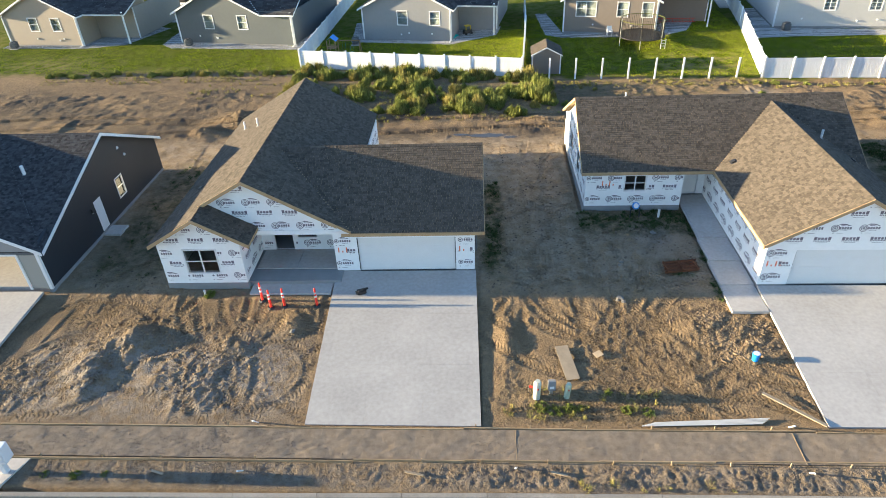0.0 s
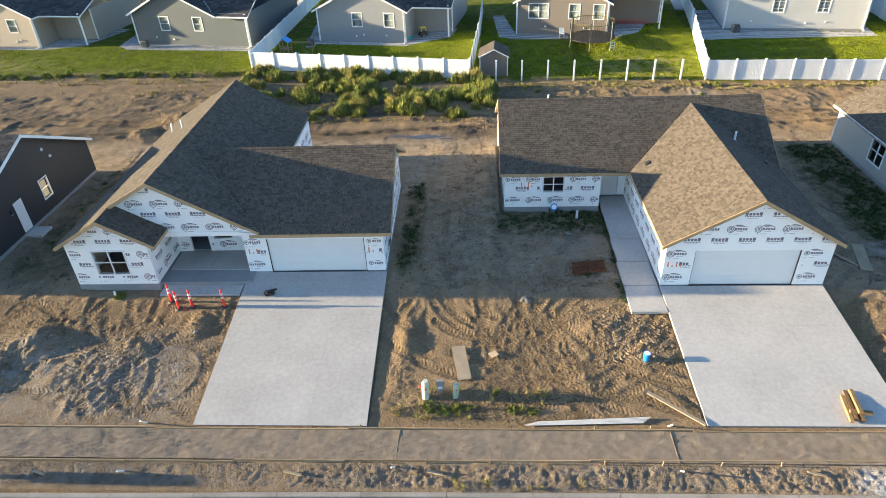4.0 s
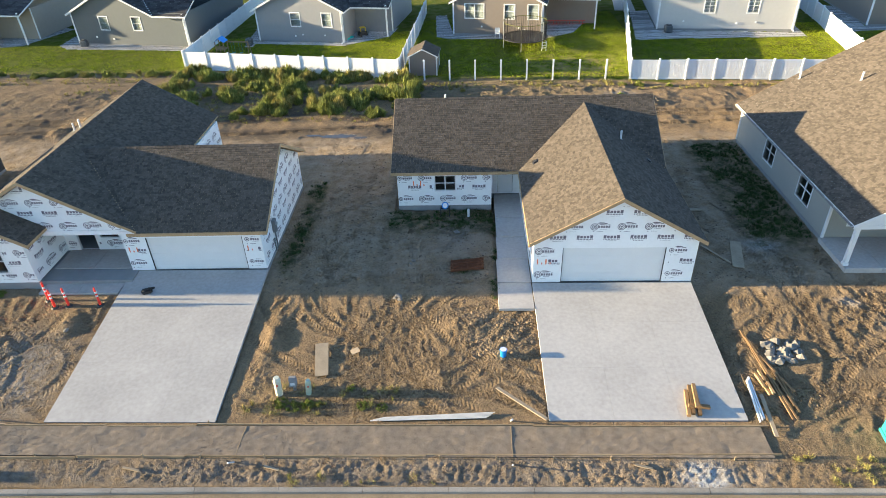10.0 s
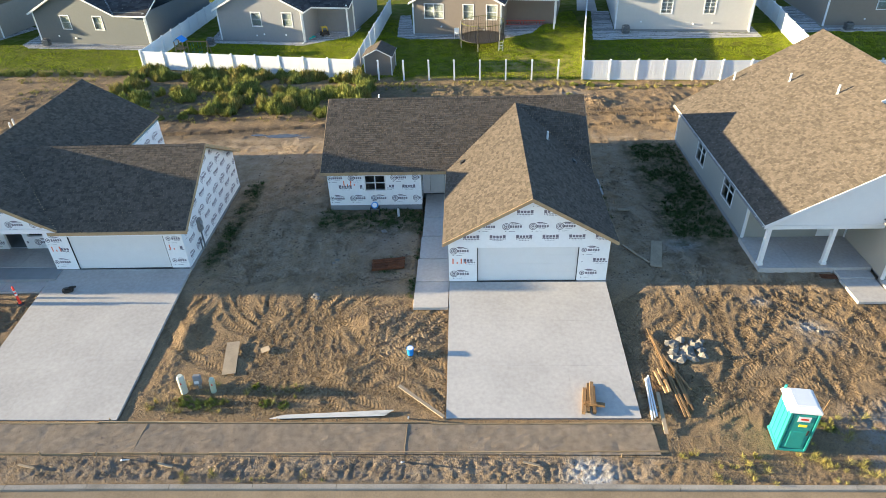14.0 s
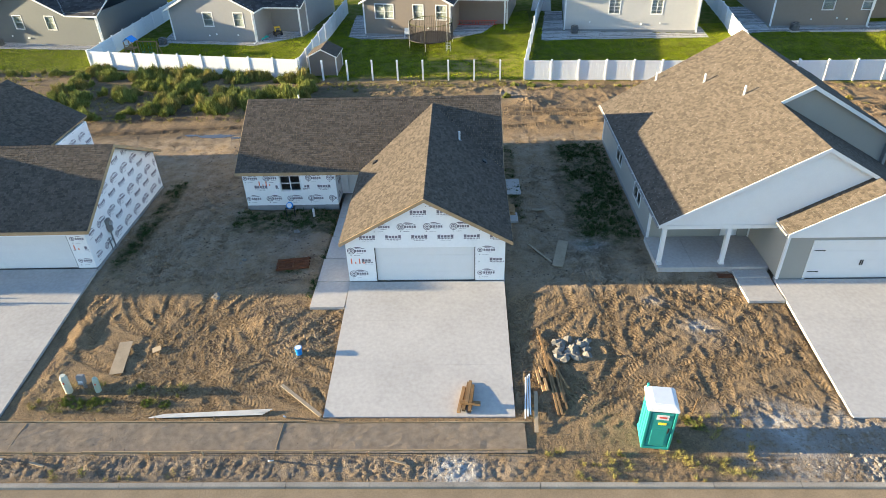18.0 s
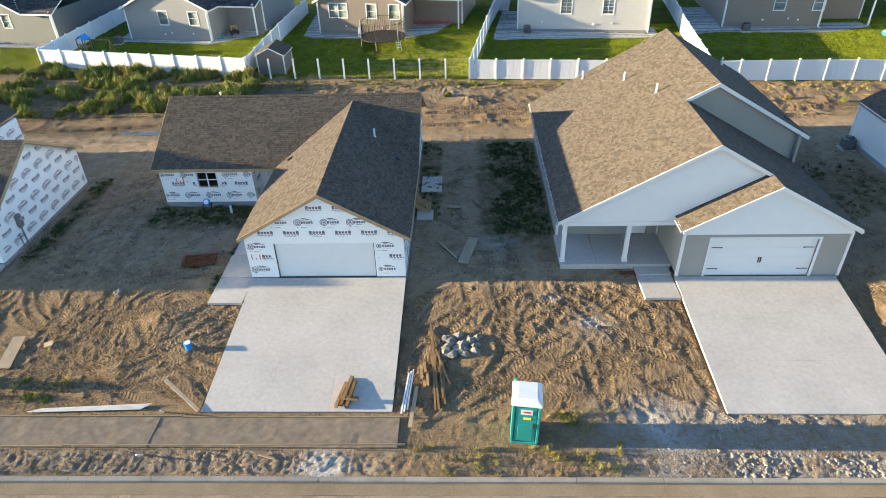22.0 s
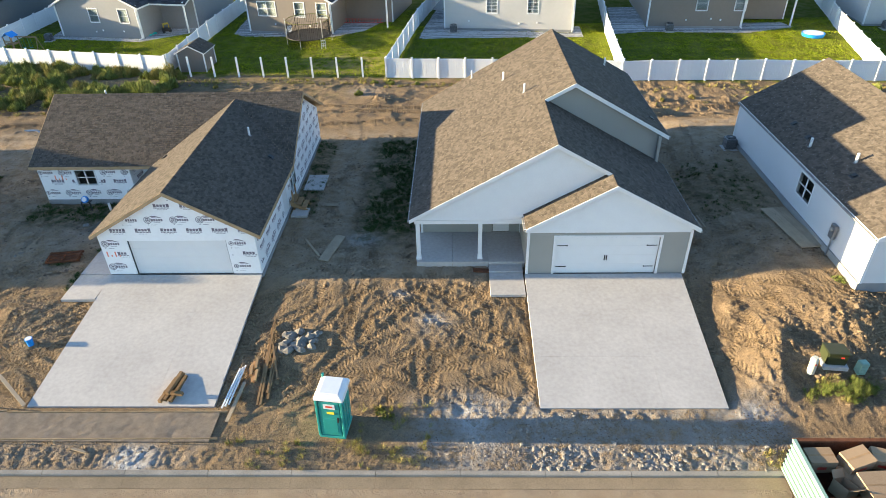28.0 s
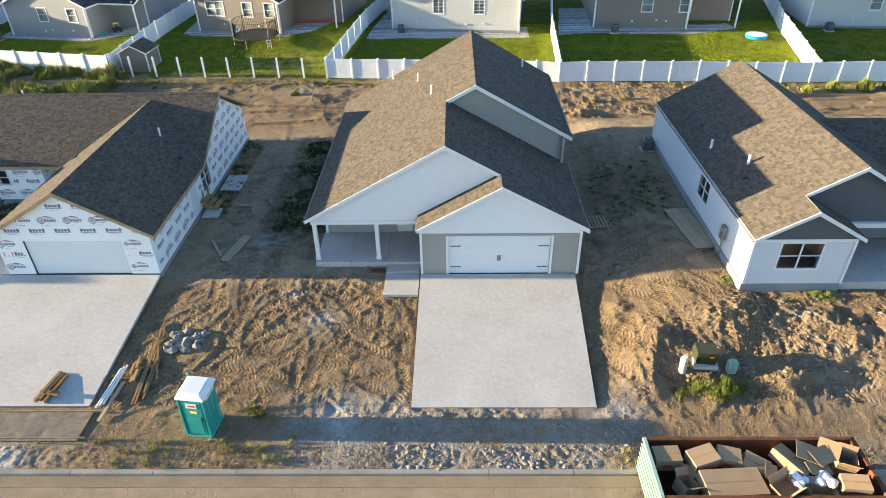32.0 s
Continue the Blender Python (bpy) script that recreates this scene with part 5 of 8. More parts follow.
# gravel bed of the coming footpath between its form boards
bm = bmesh.new()
rng = random.Random(5)
cols = [-75 + 0.25 * i for i in range(int(96.2 / 0.25) + 1)]
rows = [15.12 + 0.12 * j for j in range(13)]
grid = [[bm.verts.new((x, y, -0.628 + 0.018 * noise.noise(Vector((x * 1.3, y * 1.3, 0))) + 0.012 * noise.noise(Vector((x * 5, y * 5, 3))))) for y in rows] for x in cols]
for i in range(len(cols) - 1):
    for j in range(len(rows) - 1):
        bm.faces.new((grid[i][j], grid[i + 1][j], grid[i + 1][j + 1], grid[i][j + 1]))
footpath = structure("pavement", bm, BED, "compacted gravel bed of an unpoured footpath", "pavement")
for y, zt in ((15.12, -0.60), (16.62, -0.585)):
    x = -75.0
    k = 0
    while x < 21.0:
        n = min(rng.choice((3.6, 4.2, 4.9)), 21.3 - x)
        wob = 0.02 * rng.uniform(-1, 1)
        on_drive = any(a - 0.2 < x + n / 2 < b + 0.2 for a, b in DRIVES) and y > 16
        bm = obox(bmesh.new(), pose(x + n / 2, y + wob + (0.009 * max(x, -12) if y < 16 else 0) - (0.0 if not on_drive else 0.06), zt - 0.07 + 0.008 * rng.uniform(-1, 1), 0, 0, rng.uniform(-0.35, 0.35)), (n - 0.02, 0.045, 0.15), 0.004)
        part("form_board", bm, FORM, footpath)
        for f in (0.12, 0.62):
            if rng.random() < 0.8 and not on_drive:
                bm = obox(bmesh.new(), pose(x + n * f, y + (0.06 if y > 16 else -0.06), zt - 0.1, rng.uniform(-6, 6), rng.uniform(-6, 6), 0), (0.045, 0.045, 0.45))
                part("stake", bm, FORM, footpath)
        x += n

# walks
def walkway(label, *bays):
    base = structure("walkway", boxes(*[((a + 0.02, c + 0.02, h - 0.16), (b - 0.02, d - 0.02, h - 0.015)) for a, b, c, d, h in bays[:1]]), JOINT, label, "walkway")
    for a, b, c, d, h in bays:
        part("bay", boxes(((a + 0.005, c + 0.005, h - 0.14), (b - 0.005, d - 0.005, h)), bevel=0.006), CONCRETE, base)


walkway("plain poured concrete walk to an unfinished entry", (11.33, 13.0, 23.1, 25.1, -0.07), (11.35, 13.0, 25.1, 27.1, -0.02), (11.42, 13.03, 27.1, 29.2, 0.02), (11.46, 13.04, 29.2, 31.2, 0.05), (11.46, 13.04, 31.2, 33.9, 0.08))
walkway("short concrete walk beside a finished driveway", (31.98, 33.66, 23.3, 25.1, -0.04), (31.98, 33.66, 25.1, 25.73, 0.02))
walkway("concrete entry walk below an unfinished porch", (-11.7, -9.7, 24.55, 26.4, -0.09), (-9.7, -7.6, 24.55, 26.4, -0.09), (-11.8, -9.7, 26.4, 28.25, 0.13), (-9.7, -7.55, 26.4, 28.25, 0.13))

# ---- fences ----
def fence_panel_mesh(length, h=1.75):
    """Tongue-and-groove boards as one sheet with narrow grooves."""
    n = max(3, int(length / 0.2))
    front = []
    for i in range(n):
        a, c = length * i / n, length * (i + 1) / n
        front += [(a, 0.004), (a + 0.012, 0.014), (c - 0.012, 0.014), (c, 0.004)]
    outline = [(x, -y, 0.12) for x, y in front] + [(x, y, 0.12) for x, y in reversed(front)]
    bm = prism(bmesh.new(), outline, (0, 0, h - 0.22))
    me = bpy.data.meshes.new("panel")
    bmesh.ops.recalc_face_normals(bm, faces=bm.faces)
    bm.to_mesh(me)
    bm.free()
    me.materials.append(VINYL)
    rails = []
    for z0, z1 in ((0.05, 0.2), (h - 0.15, h)):
        rm = bpy.data.meshes.new("rail")
        bm = boxes(((0, -0.028, z0), (length, 0.028, z1)))
        bm.to_mesh(rm)
        bm.free()
        rm.materials.append(VINYL)
        rails.append(rm)
    return me, rails


def post_mesh(h, w=0.07):
    bm = bmesh.new()
    box(bm, (-w, -w, -0.25), (w, w, h))
    a = [bm.verts.new((sx * (w + 0.02), sy * (w + 0.02), h)) for sx, sy in ((-1, -1), (1, -1), (1, 1), (-1, 1))]
    t = bm.verts.new((0, 0, h + 0.06))
    bm.faces.new(a)
    for i in range(4):
        bm.faces.new((a[i], a[(i + 1) % 4], t))
    me = bpy.data.meshes.new("post")
    bm.to_mesh(me)
    bm.free()
    me.materials.append(VINYL)
    return me


POST = post_mesh(1.83)


def fence(points, label, pitch=2.3):
    f = thing("fence", (points[0][0], points[0][1], 0), label, "fence", "vinyl fences")
    for p, q in zip(points, points[1:]):
        d = Vector((q[0] - p[0], q[1] - p[1], 0))
        n = max(1, round(d.length / pitch))
        step = d.length / n
        me, rails = fence_panel_mesh(step - 0.1)
        turn = math.degrees(math.atan2(d.y, d.x))
        for i in range(n + 1):
            at = Vector((p[0], p[1], 0)) + d * (i / n) - ORIGIN[f]
            here = Vector((p[0], p[1], 0)) + d * (i / n)
            foot = gz(here.x, here.y)
            rise = gz(here.x + d.x / n, here.y + d.y / n) - foot
            if i < n:
                pan = new("panel", me)
                pan.parent = f
                pan.matrix_basis = pose(at.x, at.y, foot, 0, -math.degrees(math.atan2(rise, step)), turn) @ Matrix.Translation((0.05, 0, 0))
                for rm in rails:
                    new("rail", rm).parent = pan
            if i < n or q == points[-1]:
                po = new("post", POST)
                po.parent = f
                po.matrix_basis = pose(at.x, at.y, foot, 0, 0, turn)


fence([(-17.44, 60.50), (3.64, 57.02)], "white vinyl privacy fence along a grassed yard")
fence([(-17.44, 60.75), (-16.99, 77.51), (-16.58, 93.08)], "white vinyl side fence between two yards")
fence([(3.74, 57.33), (4.71, 69.13), (5.11, 78.18)], "white vinyl side fence beside a grey shed")
fence([(24.12, 55.01), (40.47, 53.70), (44.49, 53.20), (72.59, 52.35), (110.72, 51.40)], "long white vinyl privacy fence behind the lots")
fence([(24.16, 55.25), (25.95, 65.87), (28.25, 78.81), (29.00, 84.10)], "white vinyl side fence beside a cream house")
fence([(44.58, 53.53), (45.23, 65.00), (47.13, 80.19)], "white vinyl side fence between dark lawns")
fence([(66.18, 52.81), (68.27, 65.90), (71.86, 79.24)], "white vinyl side fence beside a paddling pool")
for i in range(8):
    x = 6.05 + 2.28 * i
    po = new("fence_post", POST)
    po.location = (x, 56.3 - 0.075 * (x - 6), gz(x, 56.3 - 0.075 * (x - 6)) - 0.02)
    po.rotation_euler = (0, 0, radians(-4))
    tagged(po, "bare white vinyl post of an unfinished fence", "fence post", "bare fence posts")

# ---- houses behind ----
def back_house(p0, p1, mat, label, gable_to, wing=None, wins=(), panes=(1, 2), depth=13.0, shingle=None, low=3.45):
    """A house seen from behind. Local x runs along the rear wall from p0 to p1, y away from the lots. wing: (set back, length) beyond p1."""
    h = thing("house", (0, 0, 0), label, "house", "houses behind the lots")
    d = Vector((p1[0] - p0[0], p1[1] - p0[1]))
    L = d.length
    g = gable_to if gable_to else L
    k = 0.5
    peak = low + k * g / 2
    shingle = shingle or SHINGLE_GREY
    holes = [(s - w / 2, s + w / 2, z0, z1) for s, w, z0, z1 in wins]
    prof = [(0, low), (g / 2, peak), (g, low)] + ([(L, low)] if L > g + 0.1 else [])
    wall(h, "x", 0, 0.15, prof, 0.1, mat, holes)
    lap(h, "x", 0, -1, prof, 0.12, mat, holes, step=0.2)
    for x in (0, L - 0.15):
        wall(h, "y", x, 0.15, rect(0.15, depth, low), 0.1, mat)
        lap(h, "y", x if x == 0 else L, -1 if x == 0 else 1, rect(0.15, depth, low), 0.12, mat, step=0.2)
    wall(h, "x", depth, 0.15, prof, 0.1, mat)
    footings(h, ((-0.03, -0.03, -0.3), (L + 0.03, 0.2, 0.1)), ((-0.03, 0.2, -0.3), (0.2, depth, 0.1)), ((L - 0.2, 0.2, -0.3), (L + 0.03, depth, 0.1)))
    o = 0.4
    ze = low - k * o
    A = [(-o, -o, ze), (g / 2, -o, peak), (g / 2, depth + o, peak), (-o, depth + o, ze)]
    slopes = [A]
    if L > g + 0.1:
        # the gable's far slope runs into a lower roof whose eave faces the lots
        ry = 5.0
        zr = low + k * (ry - 0.0)
        zr = min(zr, peak - 0.2)
        ry = (zr - low) / k
        xg = lambda z: g / 2 + (peak - z) / k
        slopes += [[(g / 2, -o, peak), (xg(ze), -o, ze), (xg(zr), ry, zr), (xg(zr), depth + o, zr), (g / 2, depth + o, peak)],
                   [(xg(ze), -o, ze), (L + o, -o, ze), (L + o, ry, zr), (xg(zr), ry, zr)], [(xg(zr), ry, zr), (L + o, ry, zr), (L + o, 2 * ry + o, ze), (xg(ze), 2 * ry + o, ze)]]
    else:
        slopes += [[(g / 2, -o, peak), (g + o, -o, ze), (g + o, depth + o, ze), (g / 2, depth + o, peak)]]
    if wing:
        back, run = wing
        wall(h, "x", back, 0.15, rect(L, L + run, low), 0.1, mat)
        lap(h, "x", back, -1, rect(L, L + run, low), 0.12, mat, step=0.2)
        wall(h, "y", L + run - 0.15, 0.15, rect(back + 0.15, depth, low), 0.1, mat)
        lap(h, "y", L + run, 1, rect(back + 0.15, depth, low), 0.12, mat, step=0.2)
        ry = (back + depth) / 2
        zr = low + k * (ry - back)
        slopes += [[(L - 1.5, back - o - 2, ze), (L + run + o, back - o - 2, ze), (L + run + o, ry, zr), (L - 1.5, ry, zr)], [(L - 1.5, ry, zr), (L + run + o, ry, zr), (L + run + o, depth + o, ze), (L - 1.5, depth + o, ze)]]
        part("porch_post", boxes(((L + run - 0.07, back - 2.2, 0), (L + run + 0.07, back - 2.06, low))), WHITE, h)
        part("corner_board", boxes(((L + run - 0.06, back - 0.05, 0.1), (L + run + 0.06, back + 0.05, low))), WHITE, h)
    for sl in slopes:
        roof(h, [sl], shingle, WHITE, shingled=False)
        V, F = shingle_mesh([[(x, y, z + 0.005) for x, y, z in sl]], random.Random(3), course=0.3, tab=0.6)
        raw("shingles", V, F, shingle, h, kind="stuff")
    rakes(h, -o, g / 2, g + o, -o, ze, peak, WHITE)
    for x in (0, L):
        part("corner_board", boxes(((x - 0.07, -0.07, 0.05), (x + 0.07, 0.07, low))), WHITE, h)
    part("downspout", boxes(((L - 0.14, -0.14, 0.1), (L - 0.06, -0.06, low)), ((L - 0.14, -0.7, 0.05), (L - 0.06, -0.14, 0.13))), WHITE, h)
    for s, w, z0, z1 in wins:
        window(h, "x", 0, -1, s - w / 2, s + w / 2, z0, z1, panes[0] if w < 1.5 else 2, panes[1], trim=0.09, blind=True)
    rg = random.Random(int(p0[0] * 7))
    for i in range(3):
        x, z = rg.uniform(1.5, L - 1.5), rg.uniform(0.5, 0.8)
        part("dryer_vent", boxes(((x, -0.1, z), (x + 0.16, -0.02, z + 0.16)), bevel=0.02), WHITE, h)
    part("interior", boxes(((0.3, 0.6, 0.1), (L - 0.3, 0.7, low - 0.1))), DARK, h)
    h.matrix_basis = pose(p0[0], p0[1], gz((p0[0] + p1[0]) / 2, 69.0), 0, 0, math.degrees(math.atan2(d.y, d.x)))
    return h


W1 = (1.0, 1.65, 3.0)
back_house((-53.51, 71.34), (-44.39, 70.23), SIDING_TAN, "tan-sided house with white windows behind a lawn", 0, (3.2, 5.0), [(3.7, *W1), (6.5, *W1)])
back_house((-33.24, 70.63), (-19.87, 68.30), SIDING_GREEN, "dark green-grey sided house with two white windows", 9.8, None, [(3.8, *W1), (7.8, *W1)])
back_house((-12.58, 69.68), (-3.10, 68.06), SIDING_GREY, "light grey sided house behind a white vinyl fence", 0, (4.2, 4.2), [(4.4, *W1), (7.9, *W1)], shingle=SHINGLE_GREY)
back_house((8.53, 68.22), (17.55, 66.54), SIDING_BROWN, "brown-sided house behind a trampoline", 0, (4.6, 5.2), [(2.2, 1.9, 1.7, 3.05), (5.8, 1.0, 1.7, 3.05), (8.2, 1.0, 1.7, 3.05)])
back_house((29.14, 66.74), (42.03, 65.24), SIDING_CREAM, "cream-sided house with small dark gridded windows", 0, None, [(4.8, *W1), (8.9, *W1)], panes=(2, 4))
back_house((49.68, 66.29), (58.90, 65.67), SIDING_BROWN, "taupe-sided house with a bed of grey stones", 0, (2.8, 5.0), [(5.1, *W1), (8.8, *W1)])
back_house((71.13, 65.97), (83.47, 65.05), SIDING_CREAM, "pale grey house beyond a side fence", 0, None, [(6.0, *W1), (10.0, *W1)])

# stone beds round those houses
PEBBLE = material("grey_landscape_stone", (0.33, 0.32, 0.31), 0.9, vary=0.5, scale=2, fine=8, bump=0.4, island=1.2)


BEDS = []


def stone_bed(pts, label):
    BEDS.append(pts)
    rng = random.Random(int(pts[0][0] * 10))
    xs, ys = [p[0] for p in pts], [p[1] for p in pts]
    V, F = [], []
    poly = [tuple(p) for p in pts]
    y = min(ys)
    while y < max(ys):
        for a, b in spans(poly, y):
            i, n = len(V), max(1, int((b - a) / 1.5))
            for k in range(n + 1):
                x = a + (b - a) * k / n
                V += [(x, y - 0.08, float(grade(x, y - 0.08)) + 0.012), (x, y + 0.08, float(grade(x, y + 0.08)) + 0.012)]
            F += [(i + 2 * k, i + 2 * k + 2, i + 2 * k + 3, i + 2 * k + 1) for k in range(n)]
            x = a
            while x < b:
                r = rng.uniform(0.05, 0.10)
                cx, cy, i = x + rng.uniform(-0.05, 0.05), y + rng.uniform(-0.05, 0.05), len(V)
                foot = float(grade(cx, cy))
                for k in range(5):
                    an = k * 1.257 + rng.random() * 0.6
                    V.append((cx + r * math.cos(an), cy + r * math.sin(an), foot - 0.03))
                V.append((cx + rng.uniform(-0.02, 0.02), cy, foot - 0.03 + r * rng.uniform(0.7, 1.3)))
                F += [(i + k, i + (k + 1) % 5, i + 5) for k in range(5)]
                x += 0.17
        y += 0.16
    raw("landscape_stones", V, F, PEBBLE, None, label, "stuff")["category"] = "stones"


stone_bed([(-53.92, 70.12), (-43.99, 69.11), (-39.73, 70.23), (-37.20, 77.01), (-39.73, 78.03), (-44.39, 73.57), (-45.30, 70.43), (-53.92, 71.44)], "grey landscape stones beside a tan house")
stone_bed([(-35.27, 69.92), (-33.65, 68.50), (-19.04, 66.75), (-18.01, 70.87), (-18.63, 81.02), (-20.48, 81.07), (-19.87, 68.19), (-33.45, 70.73), (-34.16, 77.01), (-35.47, 77.01)], "grey landscape stones beside a green-grey house")
stone_bed([(-13.91, 68.91), (-3.12, 66.83), (1.65, 69.34), (2.27, 72.64), (-2.90, 72.37), (-3.10, 67.96), (-12.47, 69.68), (-13.50, 76.78), (-14.52, 76.82)], "grey landscape stones beside a light grey house")
stone_bed([(6.73, 68.07), (8.12, 67.01), (17.46, 65.56), (20.83, 67.11), (22.74, 71.19), (21.78, 71.46), (17.55, 70.62), (17.55, 66.62), (8.53, 68.42), (7.53, 76.82), (6.32, 77.01)], "grey landscape stones beside a brown house")
stone_bed([(26.60, 64.35), (42.95, 63.86), (42.99, 66.97), (41.94, 66.97), (42.04, 65.09), (29.05, 66.74), (29.94, 74.47), (28.06, 74.62)], "grey landscape stones beside a cream house")
stone_bed([(45.95, 64.62), (49.26, 65.15), (59.12, 64.37), (64.24, 65.90), (63.57, 67.42), (58.82, 67.27), (58.81, 65.60), (49.58, 66.36), (50.38, 74.46), (47.32, 74.46)], "grey landscape stones beside a taupe house")

# ---- yard things ----
GREEN = material("teal_plastic", (0.022, 0.235, 0.215), 0.45, vary=0.12, scale=2, fine=20)
GREY_PL = material("pale_grey_plastic", (0.62, 0.63, 0.64), 0.4, vary=0.08)
UTIL = material("faded_green_enamel", (0.36, 0.42, 0.33), 0.5, vary=0.15)
BEIGE = material("beige_enamel", (0.50, 0.50, 0.41), 0.5, vary=0.12)
OLIVE = material("olive_enamel", (0.03, 0.036, 0.013), 0.5, vary=0.2)
RUST = material("rusty_steel", (0.13, 0.055, 0.03), 0.9, vary=0.5, scale=3, fine=30, bump=0.3)
CARD = material("corrugated_cardboard", (0.33, 0.225, 0.135), 0.9, vary=0.18, scale=2, fine=30, obj=0.7)
MINT = material("mint_green_paint", (0.25, 0.37, 0.29), 0.6, vary=0.2, scale=2, fine=20)
BLUE = material("blue_plastic", (0.02, 0.22, 0.62), 0.4, vary=0.1)
CONE = material("orange_red_plastic", (0.80, 0.055, 0.035), 0.45, vary=0.1)
AC_GREY = material("grey_condenser_steel", (0.20, 0.20, 0.20), 0.5, 0.3, vary=0.2)
ROCK = material("broken_concrete", (0.225, 0.205, 0.18), 0.95, vary=0.5, scale=4, fine=30, bump=0.5)
RED = material("red_paint", (0.5, 0.05, 0.03), 0.5, vary=0.15)
YELLOW = material("yellow_plastic", (0.75, 0.5, 0.03), 0.45, vary=0.1)
TURQ = material("turquoise_cloth", (0.05, 0.5, 0.42), 0.8, vary=0.2, scale=8)
WEED_STRAP = material("olive_webbing", (0.10, 0.11, 0.03), 0.8, vary=0.2)
NET = material("black_mesh_net", (0.012, 0.013, 0.012), 0.7, vary=0.2)
GALV = material("galvanised_steel", (0.45, 0.46, 0.47), 0.4, 0.8, vary=0.15)
PAINT_Y = material("yellow_sticker", (0.85, 0.65, 0.05), 0.5, vary=0.05)


def at_zero(name, label, category, group=""):
    return thing(name, (0, 0, 0), label, category, group)


def toilet():
    h = at_zero("portable_toilet", "teal portable toilet cabin with white roof on bare soil", "portable toilet")
    part("base", boxes(((-0.56, -0.58, 0), (0.56, 0.58, 0.14)), bevel=0.03), GREEN, h)
    part("cabin", boxes(((-0.54, -0.54, 0.14), (0.54, 0.54, 2.02)), bevel=0.05), GREEN, h)
    for sx in (-1, 1):
        for i in range(3):
            part("rib", boxes(((sx * 0.53, -0.4 + 0.3 * i, 0.25), (sx * 0.57, -0.25 + 0.3 * i, 1.75)), bevel=0.015), GREEN, h)
        part("vent_slot", boxes(((sx * 0.55, -0.35, 1.84), (sx * 0.575, 0.35, 1.93))), GREY_PL, h)
        part("corner_post", boxes(((sx * 0.47, -0.6, 0.14), (sx * 0.57, -0.52, 2.02)), bevel=0.015), GREEN, h)
    door = part("door", boxes(((-0.42, -0.585, 0.2), (0.42, -0.55, 1.95)), bevel=0.012), GREEN, h)
    part("door_panel", boxes(((-0.3, -0.6, 0.3), (0.3, -0.58, 1.1)), bevel=0.012), GREEN, door)
    part("sign_plate", boxes(((-0.22, -0.6, 1.62), (0.25, -0.588, 1.86))), GREY_PL, door)
    part("red_bar", boxes(((-0.12, -0.606, 1.7), (0.17, -0.601, 1.78))), RED, door)
    part("yellow_plate", boxes(((-0.1, -0.6, 1.36), (0.2, -0.588, 1.47))), PAINT_Y, door)
    part("latch", boxes(((0.3, -0.62, 0.95), (0.37, -0.58, 1.2)), bevel=0.01), BLACK, door)
    bm = bmesh.new()
    rr = [[(-0.62, -0.62, 2.0), (0.62, -0.62, 2.0), (0.62, 0.62, 2.0), (-0.62, 0.62, 2.0)], [(-0.6, -0.6, 2.12), (0.6, -0.6, 2.12), (0.6, 0.6, 2.12), (-0.6, 0.6, 2.12)], [(-0.42, -0.45, 2.27), (0.42, -0.45, 2.27), (0.42, 0.45, 2.27), (-0.42, 0.45, 2.27)]]
    vs = [[bm.verts.new(p) for p in r] for r in rr]
    bm.faces.new(vs[0][::-1])
    bm.faces.new(vs[2])
    for a, b in zip(vs, vs[1:]):
        for i in range(4):
            bm.faces.new((a[i], a[(i + 1) % 4], b[(i + 1) % 4], b[i]))
    bmesh.ops.bevel(bm, geom=bm.edges[:], offset=0.03, segments=2, affect="EDGES")
    part("roof", bm, GREY_PL, h)
    part("vent_pipe", cyl(bmesh.new(), (-0.5, 0.5, 2.0), 0.05, 0.35, seg=10), GREEN, h)
    h.matrix_basis = pose(25.75, 15.84, -0.64, 0, 1.2, -6) @ Matrix.Diagonal((0.9, 0.95, 1.0, 1))


toilet()


def condenser(x, y, z, s=1.0, label="grey air conditioner outdoor unit on a pad"):
    h = thing("air_conditioner", (x, y, z), label, "air conditioner", "air conditioners")
    part("pad", boxes(((x - 0.45 * s, y - 0.45 * s, z - 0.1), (x + 0.45 * s, y + 0.45 * s, z)), bevel=0.01), CONCRETE, h)
    bm = bmesh.new()
    box(bm, (x - 0.33 * s, y - 0.33 * s, z + 0.02), (x + 0.33 * s, y + 0.33 * s, z + 0.72), 0.06)
    part("coil_body", bm, AC_GREY, h)
    for i in range(9):
        zz = z + 0.08 + 0.07 * i
        bm = bmesh.new()
        box(bm, (x - 0.345 * s, y - 0.345 * s, zz), (x + 0.345 * s, y + 0.345 * s, zz + 0.025), 0.01)
        part("louver", bm, BLACK, h)
    part("fan_guard", cyl(bmesh.new(), (x, y, z + 0.72), 0.3 * s, 0.04, seg=20), BLACK, h)
    part("hub", cyl(bmesh.new(), (x, y, z + 0.76), 0.09 * s, 0.03, seg=12), AC_GREY, h)


condenser(48.0, 37.7, 0.72)
for x, y in ((-52.29, 69.92), (-31.93, 69.21), (-13.29, 67.99), (30.05, 65.81), (51.66, 65.22), (72.89, 64.97)):
    condenser(x, y, gz(x, y) + 0.05)


